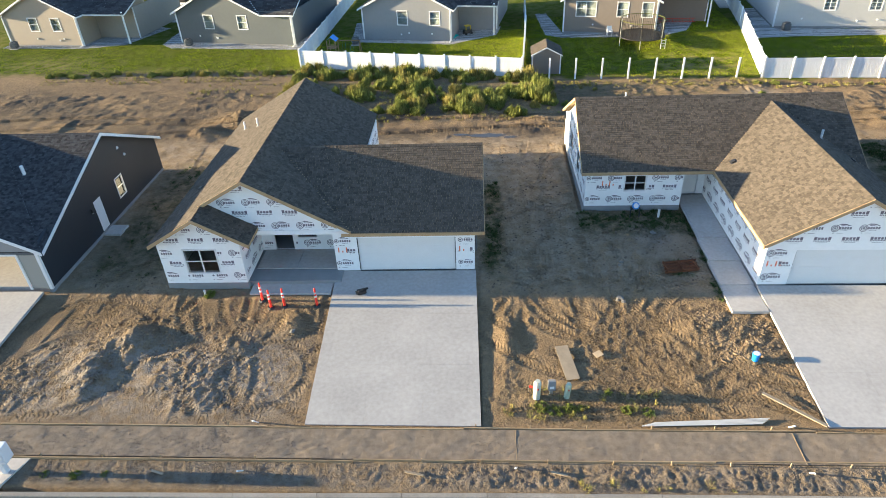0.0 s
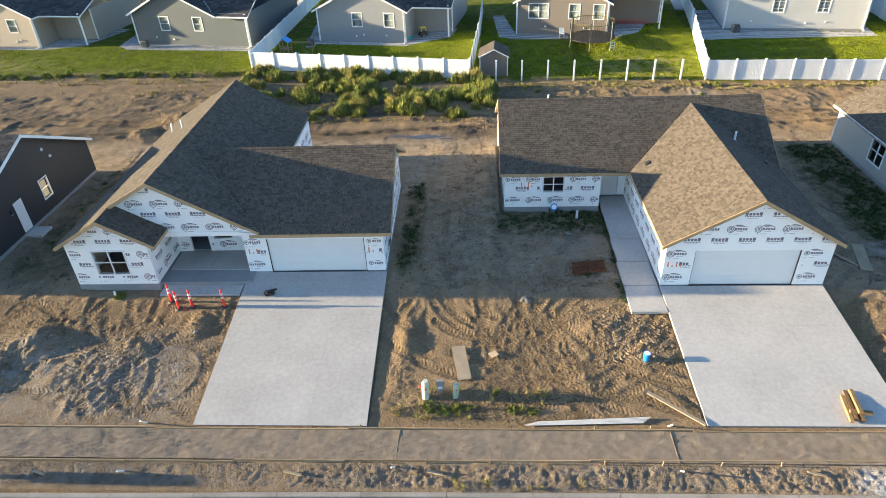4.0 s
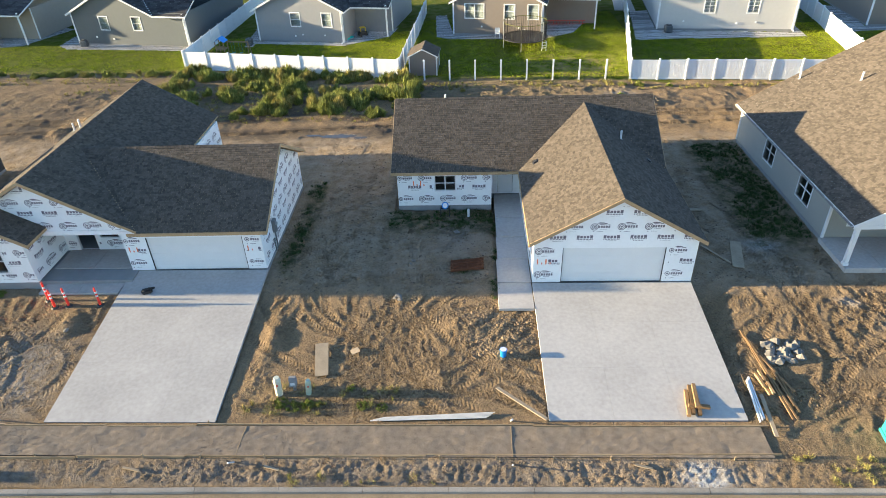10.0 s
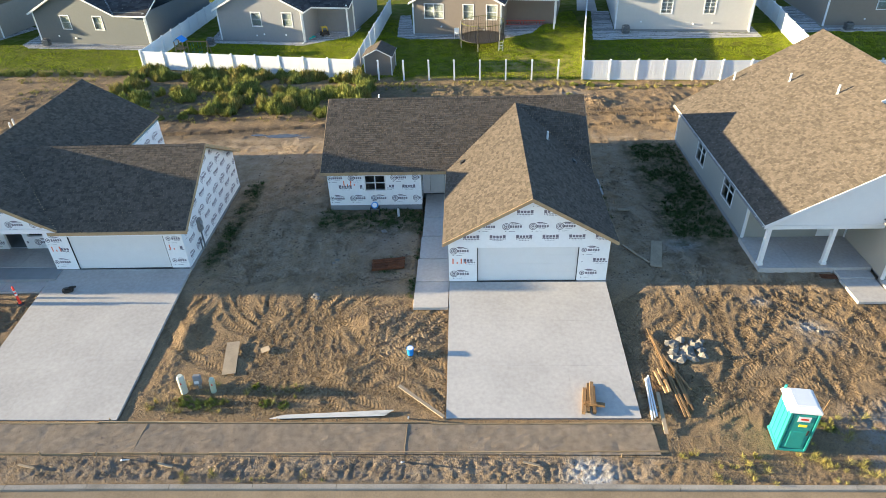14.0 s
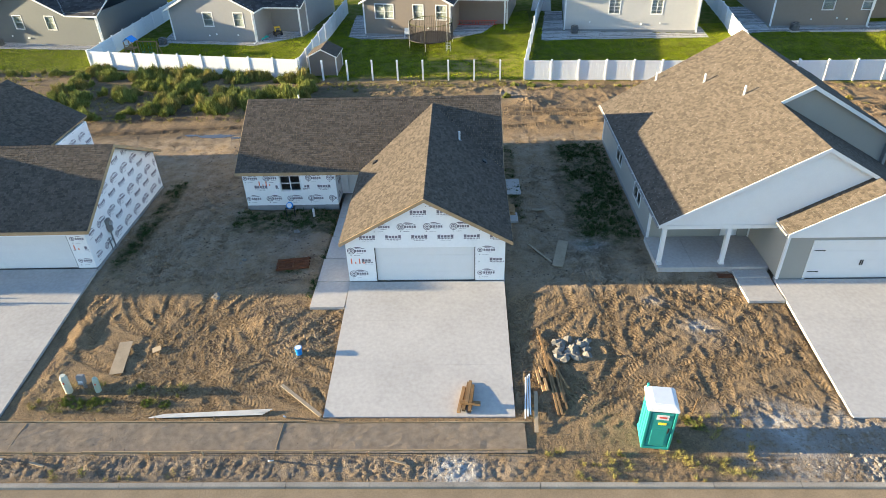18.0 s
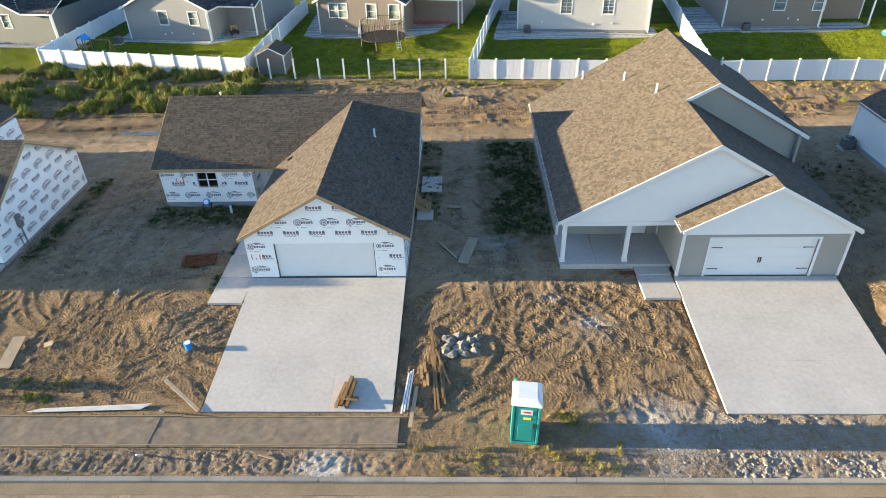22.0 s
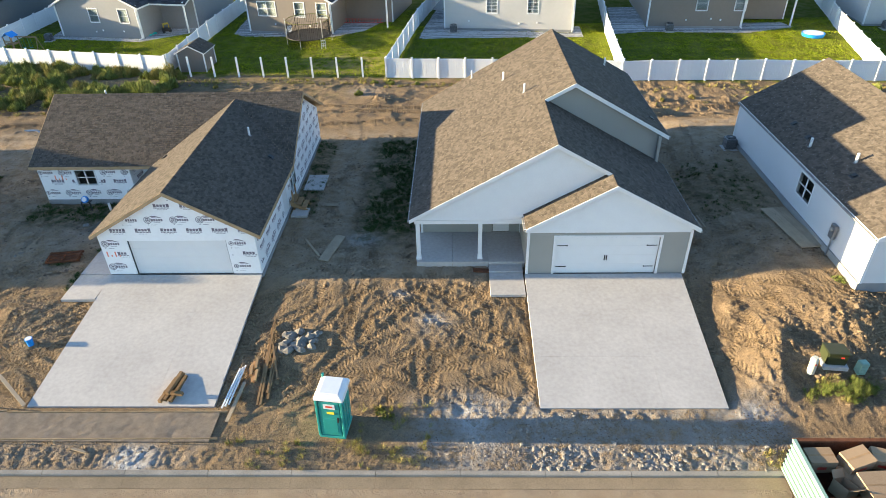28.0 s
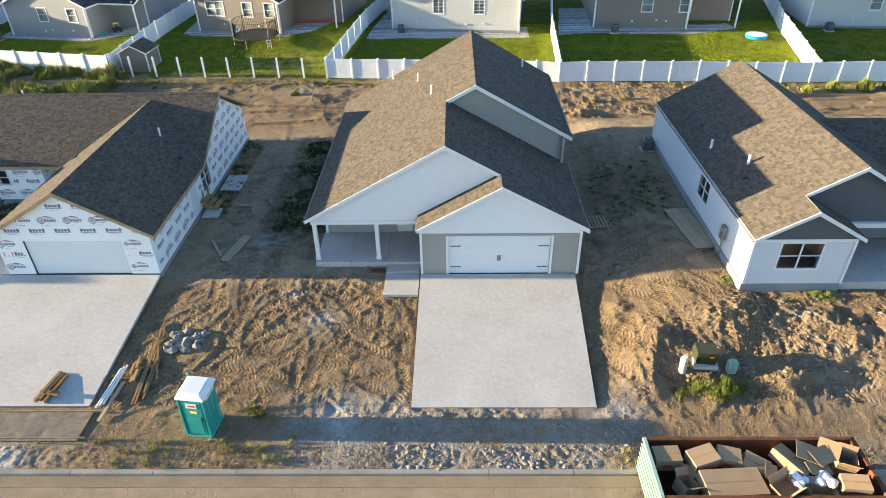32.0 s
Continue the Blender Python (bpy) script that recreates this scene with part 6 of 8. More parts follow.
def pedestal(x, y, r, h_, mat, label, lean=0.0):
    g = gz(x, y) - 0.05
    h = at_zero("utility_pedestal", label, "utility pedestal", "utility pedestals")
    part("body", cyl(bmesh.new(), (0, 0, 0), r, h_ * 0.86, seg=18), mat, h, smooth=False)
    part("cap", cyl(bmesh.new(), (0, 0, h_ * 0.84), r * 1.06, h_ * 0.16, r * 0.72, seg=18), mat, h)
    part("collar", cyl(bmesh.new(), (0, 0, h_ * 0.55), r * 1.02, 0.03, seg=18), mat, h)
    part("mark", boxes(((-0.03, -r - 0.006, h_ * 0.62), (0.03, -r + 0.01, h_ * 0.72))), RED, h)
    h.matrix_basis = pose(x, y, g, 0, lean, 10)


pedestal(2.05, 18.2, 0.15, 1.0, BEIGE, "beige round utility pedestal among weeds", 1)
pedestal(3.27, 18.25, 0.12, 0.8, UTIL, "pale green utility pedestal leaning slightly", 4)
pedestal(44.75, 18.35, 0.15, 0.85, BEIGE, "beige utility pedestal on a dirt mound", -2)
g = gz(2.66, 18.4)
h = thing("meter_box", (2.66, 18.4, g), "small grey utility box on a post", "utility box")
part("post", boxes(((2.6, 18.38, g - 0.2), (2.72, 18.46, g + 0.5))), GALV, h)
part("body", obox(bmesh.new(), pose(2.66, 18.36, g + 0.55, -8, 0, 5), (0.3, 0.2, 0.45), 0.02), FOUND, h)
part("label_plate", obox(bmesh.new(), pose(2.66, 18.25, g + 0.5, -8, 0, 5), (0.18, 0.01, 0.12)), GREY_PL, h)

g = gz(45.7, 18.7) - 0.05
h = thing("transformer", (45.7, 18.7, g), "olive pad-mounted electric transformer among weeds", "transformer")
part("pad", obox(bmesh.new(), pose(45.7, 18.7, g + 0.08, 0, 0, -6), (0.95, 0.9, 0.2), 0.02), CONCRETE, h)
part("cabinet", obox(bmesh.new(), pose(45.7, 18.75, g + 0.44, 0, 0, -6), (0.8, 0.7, 0.55), 0.03), OLIVE, h)
part("lid", obox(bmesh.new(), pose(45.7, 18.72, g + 0.73, -5, 0, -6), (0.85, 0.78, 0.06), 0.02), OLIVE, h)
part("door", obox(bmesh.new(), pose(45.66, 18.385, g + 0.43, 0, 0, -6), (0.72, 0.03, 0.48), 0.008), OLIVE, h)
part("warning_label", obox(bmesh.new(), pose(45.75, 18.366, g + 0.36, 0, 0, -6), (0.26, 0.01, 0.16)), GREY_PL, h)
part("orange_label", obox(bmesh.new(), pose(45.82, 18.358, g + 0.58, 0, 0, -6), (0.13, 0.01, 0.08)), CONE, h)
g = gz(46.75, 18.4)
h = thing("utility_cabinet", (46.75, 18.4, g), "small mint green utility cabinet beside the transformer", "utility cabinet")
part("body", obox(bmesh.new(), pose(46.75, 18.4, g + 0.3, 0, 3, 6), (0.36, 0.32, 0.6), 0.03), MINT, h)
for i in range(5):
    part("louver", obox(bmesh.new(), pose(46.76, 18.235, g + 0.12 + 0.08 * i, 0, 3, 6), (0.28, 0.03, 0.03)), MINT, h)


def dumpster():
    h = thing("dumpster", (45.3, 12.6, -0.97), "mint green and rusty roll-off dumpster full of cardboard", "dumpster")
    x0, x1, y0, y1, z0, z1 = 42.0, 49.2, 11.75, 14.15, -0.85, 0.72
    part("floor", boxes(((x0, y0, z0), (x1, y1, z0 + 0.1))), RUST, h)
    part("side_wall", boxes(((x0, y1 - 0.06, z0), (x1, y1, z1))), RUST, h)
    part("side_wall", boxes(((x0, y0, z0), (x1, y0 + 0.06, z1))), MINT, h)
    part("end_wall", boxes(((x1 - 0.06, y0, z0), (x1, y1, z1))), RUST, h)
    part("end_wall", boxes(((x0, y0, z0), (x0 + 0.06, y1, z1))), MINT, h)
    for a, b in (((x0 - 0.03, y1 - 0.1, z1 - 0.05), (x1 + 0.03, y1 + 0.04, z1 + 0.05)), ((x0 - 0.03, y0 - 0.04, z1 - 0.05), (x1 + 0.03, y0 + 0.1, z1 + 0.05)), ((x1 - 0.1, y0, z1 - 0.05), (x1 + 0.04, y1, z1 + 0.05))):
        part("top_rail", boxes((a, b), bevel=0.01), RUST, h)
    part("top_rail", boxes(((x0 - 0.05, y0, z1 - 0.06), (x0 + 0.08, y1, z1 + 0.06)), bevel=0.01), MINT, h)
    for i in range(10):
        x = x0 + 0.3 + 0.73 * i
        part("rib", boxes(((x, y1, z0), (x + 0.1, y1 + 0.07, z1 - 0.05))), RUST, h)
        part("rib", boxes(((x, y0 - 0.07, z0), (x + 0.1, y0, z1 - 0.05))), MINT, h)
    for i in range(6):
        zz = z0 + 0.12 + 0.24 * i
        part("rib", boxes(((x0 - 0.06, y0 + 0.05, zz), (x0, y1 - 0.05, zz + 0.08))), MINT, h)
    for x in (x0 + 0.6, x1 - 0.8):
        for y in (y0 + 0.3, y1 - 0.5):
            part("roller", cyl(bmesh.new(), (x, y, -0.92), 0.1, 0.22, seg=12, m=pose(0, 0, 0.0, 90, 0, 0)), RUST, h)


dumpster()
rng = random.Random(8)


def carton(x, y, z, sx, sy, sz, tilt, open_top=True):
    h = at_zero("cardboard_box", "brown cardboard box thrown into the dumpster" if open_top else "closed brown cardboard box lying in the dumpster", "cardboard box", "cardboard boxes")
    t = 0.012
    part("body", boxes(((-sx / 2, -sy / 2, 0), (sx / 2, sy / 2, sz))) if not open_top else boxes(((-sx / 2, -sy / 2, 0), (sx / 2, sy / 2, t)), ((-sx / 2, -sy / 2, 0), (-sx / 2 + t, sy / 2, sz)), ((sx / 2 - t, -sy / 2, 0), (sx / 2, sy / 2, sz)), ((-sx / 2, -sy / 2, 0), (sx / 2, -sy / 2 + t, sz)), ((-sx / 2, sy / 2 - t, 0), (sx / 2, sy / 2, sz))), CARD, h)
    if open_top:
        for sg in (-1, 1):
            a = rng.uniform(20, 70)
            part("flap", obox(bmesh.new(), pose(0, sg * sy / 2, sz, sg * a, 0, 0) @ Matrix.Translation((0, sg * sy * 0.22, 0)), (sx * 0.98, sy * 0.44, 0.008)), CARD, h)
    else:
        part("tape", boxes(((-sx / 2 - 0.003, -0.03, 0.02), (sx / 2 + 0.003, 0.03, sz + 0.003))), LUMBER, h)
        part("print", boxes(((-sx * 0.2, -sy / 2 - 0.003, sz * 0.3), (sx * 0.15, -sy / 2, sz * 0.55))), RED, h)
    h.matrix_basis = pose(x, y, z, *tilt)


for i in range(22):
    x, y = 42.5 + 6.3 * rng.random(), 12.1 + 1.7 * rng.random()
    sx, sy, sz = rng.uniform(0.5, 1.0), rng.uniform(0.4, 0.8), rng.uniform(0.25, 0.5)
    x, y = min(max(x, 42.2 + sx * 0.6), 49.0 - sx * 0.6), min(max(y, 11.95 + sy * 0.55), 13.95 - sy * 0.6)
    carton(x, y, -0.75 + 0.42 * i / 22, sx, sy, sz, (rng.uniform(-20, 20), rng.uniform(-20, 20), rng.uniform(-40, 40)), rng.random() < 0.4)
for x, y, z, sx, sy, sz, tilt, top in ((42.65, 13.55, -0.1, 0.9, 0.62, 0.55, (2, 0, 2), False), (43.85, 13.5, 0.0, 0.95, 0.66, 0.5, (6, -3, 18), False), (44.75, 13.6, -0.05, 0.78, 0.55, 0.5, (8, 4, -12), False), (45.6, 13.35, -0.05, 0.85, 0.6, 0.35, (14, 12, -28), False),
                                       (44.55, 12.5, -0.1, 2.0, 1.0, 0.45, (3, 2, 5), False), (43.05, 12.5, -0.3, 0.55, 0.6, 0.5, (-8, 14, 20), True), (46.75, 13.3, 0.05, 0.55, 1.25, 0.4, (4, 12, 34), False), (48.55, 13.3, 0.05, 0.65, 0.6, 0.5, (5, 6, -16), True),
                                       (48.4, 12.35, 0.2, 0.85, 0.55, 0.4, (8, -4, -8), False), (46.2, 12.35, 0.0, 0.8, 0.6, 0.4, (6, -8, 26), True), (47.3, 12.15, -0.1, 0.95, 0.5, 0.4, (-6, 6, -4), True)):
    carton(x, y, z + 0.25, sx, sy, sz, tilt, top)
for x, y, z, sx, sy, tilt in ((47.4, 13.45, 0.62, 0.9, 0.7, (6, 10, -20)), (47.75, 13.3, 0.68, 0.8, 0.6, (10, 4, 24)), (48.1, 13.6, 0.66, 0.7, 0.7, (14, -6, -35)), (47.5, 12.95, 0.5, 0.8, 0.5, (4, 8, 8)), (45.95, 12.9, 0.34, 0.6, 0.4, (12, -10, 70)), (43.4, 13.1, 0.1, 0.6, 0.4, (20, 0, -20))):
    h = at_zero("cardboard_sheet", "flattened brown cardboard sheet on rubbish", "cardboard", "cardboard sheets")
    part("sheet", obox(bmesh.new(), pose(0, 0, 0), (sx, sy, 0.015)), CARD, h)
    h.matrix_basis = pose(x, y, z + 0.2, *tilt)
for i in range(9):
    bm = bmesh.new()
    bmesh.ops.create_icosphere(bm, subdivisions=2, radius=rng.uniform(0.09, 0.2))
    for v in bm.verts:
        v.co *= 1 + 0.45 * noise.noise(v.co * 5 + Vector((i, 0, 0)))
        v.co.z *= 0.6
    h = thing("rubbish_bag", (0, 0, 0), "crumpled white plastic wrapping among cardboard", "rubbish", "plastic wrapping")
    part("wrapping", bm, GREY_PL, h)
    h.location = (46.5 + 1.3 * rng.random(), 12.35 + 0.5 * rng.random(), 0.58 + 0.12 * rng.random())


def cone(x, y):
    g = gz(x, y)
    h = thing("traffic_delineator", (x, y, g), "orange traffic delineator post with white bands", "traffic delineator", "orange delineators")
    part("base", cyl(bmesh.new(), (x, y, g), 0.19, 0.07, 0.15, seg=8), BLACK, h)
    part("tube", cyl(bmesh.new(), (x, y, g + 0.06), 0.065, 0.95, 0.045, seg=14), CONE, h)
    for z in (0.55, 0.75):
        part("band", cyl(bmesh.new(), (x, y, g + z), 0.062, 0.1, 0.058, seg=14), WHITE, h)
    part("grip", cyl(bmesh.new(), (x, y, g + 1.0), 0.055, 0.09, 0.03, seg=12), CONE, h)


for x, y in ((-10.9, 24.1), (-10.35, 23.6), (-9.7, 23.7), (-8.1, 23.7)):
    cone(x, y)


def board(name, x0, y0, x1, y1, w, t, mat, label, lift0=0.0, lift1=0.0, category="board", group="loose boards"):
    za, zb = gz(x0, y0) + lift0 + t / 2, gz(x1, y1) + lift1 + t / 2
    a, b = Vector((x0, y0, za)), Vector((x1, y1, zb))
    d = b - a
    me = bpy.data.meshes.new(name)
    bm = obox(bmesh.new(), Matrix(), (d.length, w, t), 0.004)
    bm.to_mesh(me)
    bm.free()
    me.materials.append(mat)
    ob = tagged(new(name, me), label, category, group)
    ob.matrix_basis = Matrix.Translation((a + b) / 2) @ d.to_track_quat("X", "Z").to_matrix().to_4x4()
    return ob


TRIM_GREY = material("dusty_white_trim", (0.5, 0.48, 0.45), 0.7, vary=0.2)
PLY = material("weathered_plywood", (0.33, 0.26, 0.18), 0.85, vary=0.3, scale=2, fine=30, obj=0.4)
board("plywood_sheet", 3.33, 21.02, 3.65, 19.12, 0.58, 0.02, PLY, "weathered plywood offcut lying on rutted soil", 0.08, 0.06)
board("plywood_offcut", 4.72, 20.48, 5.05, 20.66, 0.34, 0.02, PLY, "small square plywood offcut on soil", 0.06, 0.06)
for i in range(5):
    board("trim_board", 6.0 + 0.12 * i, 16.8 + 0.035 * i, 10.6 + 0.08 * i, 16.95 + 0.06 * i, 0.05, 0.02, TRIM_GREY, "long white trim board lying beside form boards", 0.05 + 0.004 * i, 0.06 + 0.004 * i, group="white trim boards")
board("loose_board", 11.05, 18.4, 12.95, 16.86, 0.15, 0.04, PLY, "single lumber board lying across soil", 0.12, 0.06)
for x0, y0, x1, y1 in ((22.0, 21.78, 22.38, 16.9), (22.06, 21.3, 22.52, 16.9), (22.27, 20.2, 22.93, 18.2), (22.62, 19.5, 22.74, 17.2), (22.16, 19.8, 22.36, 17.15), (22.42, 20.1, 22.66, 17.5)):
    board("lumber_plank", x0, y0, x1, y1, 0.085, 0.045, LUMBER_OLD, "long lumber plank in a loose pile on soil", 0.06, 0.06, group="lumber pile")
for i in range(6):
    board("lumber_block", 21.72 + 0.13 * (i % 3), 19.15 - 0.3 * (i // 2) + 0.1 * (i % 2), 21.78 + 0.13 * (i % 3), 18.7 - 0.34 * (i // 2), 0.11, 0.08, LUMBER, "short lumber block in a loose pile", 0.08 + 0.08 * (i % 2), 0.08 + 0.08 * (i % 2), group="lumber blocks")
for i in range(3):
    board("white_pipe", 21.22 + 0.085 * i, 18.75 + 0.12 * i, 21.04 + 0.11 * i, 16.7 + 0.09 * i, 0.06, 0.06, WHITE, "white plastic pipe lying beside a driveway", 0.08, 0.1, "pipe", "white pipes")
board("scrap_plank", 21.58, 18.1, 21.42, 16.05, 0.15, 0.04, PLY, "weathered plank lying beside white pipes", 0.07, 0.07)
for x0, y0, x1, y1, w in ((23.46, 26.28, 24.06, 28.6, 0.56), (22.17, 28.27, 23.2, 26.66, 0.12), (22.67, 32.0, 23.36, 32.02, 0.3)):
    board("scaffold_plank", x0, y0, x1, y1, w, 0.04, PLY, "grey weathered plank lying on shaded soil", 0.04, 0.04)
board("scrap_board", 31.2, 25.35, 32.0, 25.35, 0.3, 0.06, RUST, "rusty brown board leaning by the porch step", 0.05, 0.06)
for x0, x1, y in ((-3, -2.3, 14.6), (2.3, 2.9, 14.7), (-12.5, -12, 14.5), (15.9, 16.5, 14.8)):
    board("scrap_board", x0, y, x1, y - 0.15, 0.09, 0.04, PLY, "short scrap board in the rough verge", 0.06, 0.05)

# lumber blocks stacked on the driveway
for x0, y0, x1, y1, z in ((18.43, 16.98, 18.66, 18.3, 0.0), (18.62, 17.05, 18.86, 18.55, 0.0), (18.86, 17.0, 19.02, 18.4, 0.0), (18.5, 17.4, 19.3, 17.3, 0.14), (18.75, 17.15, 18.92, 18.35, 0.28)):
    zz = np.interp((y0 + y1) / 2, [16.93, 24.9], [-0.62, 0.06])
    me = bpy.data.meshes.new("timber_block")
    d = Vector((x1 - x0, y1 - y0, 0))
    bm = obox(bmesh.new(), Matrix(), (d.length, 0.14, 0.14), 0.006)
    bm.to_mesh(me)
    bm.free()
    me.materials.append(LUMBER_OLD)
    ob = tagged(new("timber_block", me), "sawn timber block stacked on a concrete driveway", "timber block", "driveway timbers")
    ob.matrix_basis = pose((x0 + x1) / 2, (y0 + y1) / 2, zz + 0.075 + z, math.degrees(math.atan2(0.68, 7.97)) * 0, 0, math.degrees(math.atan2(d.y, d.x)))

g = gz(11.4, 20.25)
h = thing("bucket", (11.4, 20.25, g), "blue plastic bucket standing on clods", "bucket")
part("body", cyl(bmesh.new(), (11.4, 20.25, g), 0.13, 0.36, 0.155, seg=18), BLUE, h)
part("rim", cyl(bmesh.new(), (11.4, 20.25, g + 0.33), 0.165, 0.04, seg=18), BLUE, h)
part("contents", cyl(bmesh.new(), (11.4, 20.25, g + 0.36), 0.14, 0.015, seg=18), GREY_PL, h)

g = gz(9.85, 26.5)
h = thing("rusty_crate", (9.85, 26.5, g), "rusty steel form frame lying in weeds", "steel frame")
for i in range(4):
    part("rail", obox(bmesh.new(), pose(9.85, 26.2 + 0.2 * i, g + 0.12 + 0.05 * i, 0, 0, 8), (1.7, 0.06, 0.12)), RUST, h)
for x in (9.1, 9.85, 10.6):
    part("cross_bar", obox(bmesh.new(), pose(x, 26.5 + 0.14 * (x - 9.85), g + 0.25, 0, 0, 8), (0.06, 0.85, 0.1)), RUST, h)
part("sheet", obox(bmesh.new(), pose(9.85, 26.5, g + 0.2, 12, 0, 8), (1.6, 0.7, 0.02)), RUST, h)


def rock(x, y, r, squash, seed, mat, label, name="rock", category="rock", group=""):
    bm = bmesh.new()
    bmesh.ops.create_icosphere(bm, subdivisions=1, radius=r)
    rg = random.Random(seed)
    off = Vector((seed * 3.1, 0, 0))
    for v in bm.verts:
        v.co *= 1 + 0.75 * noise.noise(v.co / r * 1.1 + off) + 0.3 * noise.noise(v.co / r * 3 + off)
        v.co.z *= squash
        if v.co.z < -0.25 * r * squash:
            v.co.z = -0.25 * r * squash
    me = bpy.data.meshes.new(name)
    bm.to_mesh(me)
    bm.free()
    me.materials.append(mat)
    ob = tagged(new(name, me), label, category, group)
    ob.location = (x, y, gz(x, y) + 0.08 * r)
    ob.rotation_euler = (0, 0, rg.uniform(0, 6))
    return ob


rng = random.Random(21)
for i in range(46):
    rock(22.6 + 1.75 * rng.random(), 19.85 + 1.3 * rng.random(), rng.uniform(0.06, 0.23), rng.uniform(0.6, 0.95), i + 1, ROCK, "lump of broken concrete in a rubble heap", "concrete_rubble", "rubble", "concrete rubble")
for i, (x, y) in enumerate(((6.35, 24.15), (6.6, 24.0), (6.5, 24.3), (6.9, 26.9), (7.05, 27.2), (9.3, 29.9), (29.5, 21.6), (-8.9, 21.9), (50.2, 22.0), (53.0, 22.2))):
    rock(x, y, 0.1 + 0.04 * (i % 3), 0.6, i + 40, ROCK, "pale stone lying on bare soil", "stone", "stone", "loose stones")

# small shed, trampoline, chair, play set, pool, toys
def shed():
    h = at_zero("shed", "small taupe garden shed with white trim and shingled roof", "shed")
    wall(h, "x", 0, 0.08, [(0, 1.85), (1.25, 2.45), (2.5, 1.85)], 0, SIDING_BROWN)
    wall(h, "x", 2.4, 0.08, [(0, 1.85), (1.25, 2.45), (2.5, 1.85)], 0, SIDING_BROWN)
    wall(h, "y", 0, 0.08, rect(0.08, 2.4, 1.85), 0, SIDING_BROWN)
    wall(h, "y", 2.42, 0.08, rect(0.08, 2.4, 1.85), 0, SIDING_BROWN)
    roof(h, [[(-0.15, -0.15, 1.8), (1.25, -0.15, 2.5), (1.25, 2.65, 2.5), (-0.15, 2.65, 1.8)], [(1.25, -0.15, 2.5), (2.65, -0.15, 1.8), (2.65, 2.65, 1.8), (1.25, 2.65, 2.5)]], SHINGLE, WHITE, 0.08)
    rakes(h, -0.15, 1.25, 2.65, -0.15, 1.8, 2.5, WHITE, h=0.1)
    for x, y in ((0, 0), (2.5, 0), (2.5, 2.48), (0, 2.48)):
        part("corner_board", boxes(((x - 0.05, y - 0.05, 0), (x + 0.05, y + 0.05, 1.85))), WHITE, h)
    h.matrix_basis = pose(4.62, 57.66, gz(4.62, 57.66) - 0.02, 0, 0, -3)


shed()


def trampoline():
    h = at_zero("trampoline", "round black trampoline with net enclosure on the lawn", "trampoline")
    n, r = 24, 2.1
    part("mat", cyl(bmesh.new(), (0, 0, 0.84), r * 0.9, 0.03, seg=32), BLACK, h)
    bm = bmesh.new()
    for i in range(n):
        a = 2 * math.pi * (i + 0.5) / n
        obox(bm, pose(r * math.cos(a), r * math.sin(a), 0.85, 0, 0, math.degrees(a) + 90), (2 * math.pi * r / n + 0.03, 0.3, 0.06))
    part("pad_ring", bm, BLACK, h)
    for i in range(6):
        a = 2 * math.pi * i / 6 + 0.3
        x, y = (r + 0.12) * math.cos(a), (r + 0.12) * math.sin(a)
        part("leg", cyl(bmesh.new(), (x, y, 0), 0.03, 0.85, seg=8), GALV, h)
        part("net_pole", cyl(bmesh.new(), (x, y, 0.85), 0.035, 1.75, seg=8), GALV if i % 2 else NET, h)
    for i in range(72):
        a = 2 * math.pi * i / 72
        part("net_strand", boxes(((r * math.cos(a) - 0.011, r * math.sin(a) - 0.011, 0.86), (r * math.cos(a) + 0.011, r * math.sin(a) + 0.011, 2.35))), NET, h)
    for z in (1.6, 2.35):
        bm = bmesh.new()
        for i in range(n):
            a = 2 * math.pi * (i + 0.5) / n
            obox(bm, pose(r * math.cos(a), r * math.sin(a), z, 0, 0, math.degrees(a) + 90), (2 * math.pi * r / n + 0.02, 0.015, 0.01 if z < 2.3 else 0.05))
        part("net_hoop", bm, NET if z < 2.3 else WEED_STRAP, h)
    lad = part("ladder", boxes(((1.5, -2.0, 0), (1.55, -1.95, 0.9)), ((1.9, -2.0, 0), (1.95, -1.95, 0.9)), ((1.5, -2.0, 0.25), (1.95, -1.95, 0.3)), ((1.5, -2.0, 0.5), (1.95, -1.95, 0.55)), ((1.5, -2.0, 0.75), (1.95, -1.95, 0.8))), WHITE, h)
    h.matrix_basis = pose(15.61, 64.16, gz(15.61, 64.16), 0, 0, 0)


trampoline()
h = at_zero("garden_chair", "white plastic garden chair against a brown wall", "chair")
part("seat", boxes(((-0.25, -0.25, 0.42), (0.25, 0.25, 0.46)), bevel=0.01), WHITE, h)
part("backrest", obox(bmesh.new(), pose(0, 0.25, 0.7, -10, 0, 0), (0.5, 0.04, 0.5), 0.01), WHITE, h)
for sx in (-0.23, 0.23):
    part("armrest", boxes(((sx - 0.03, -0.25, 0.63), (sx + 0.03, 0.25, 0.66))), WHITE, h)
    for sy in (-0.23, 0.23):
        part("leg", boxes(((sx - 0.025, sy - 0.025, 0), (sx + 0.025, sy + 0.025, 0.63))), WHITE, h)
h.matrix_basis = pose(13.02, 66.63, gz(13.02, 66.63), 0, 0, 0)

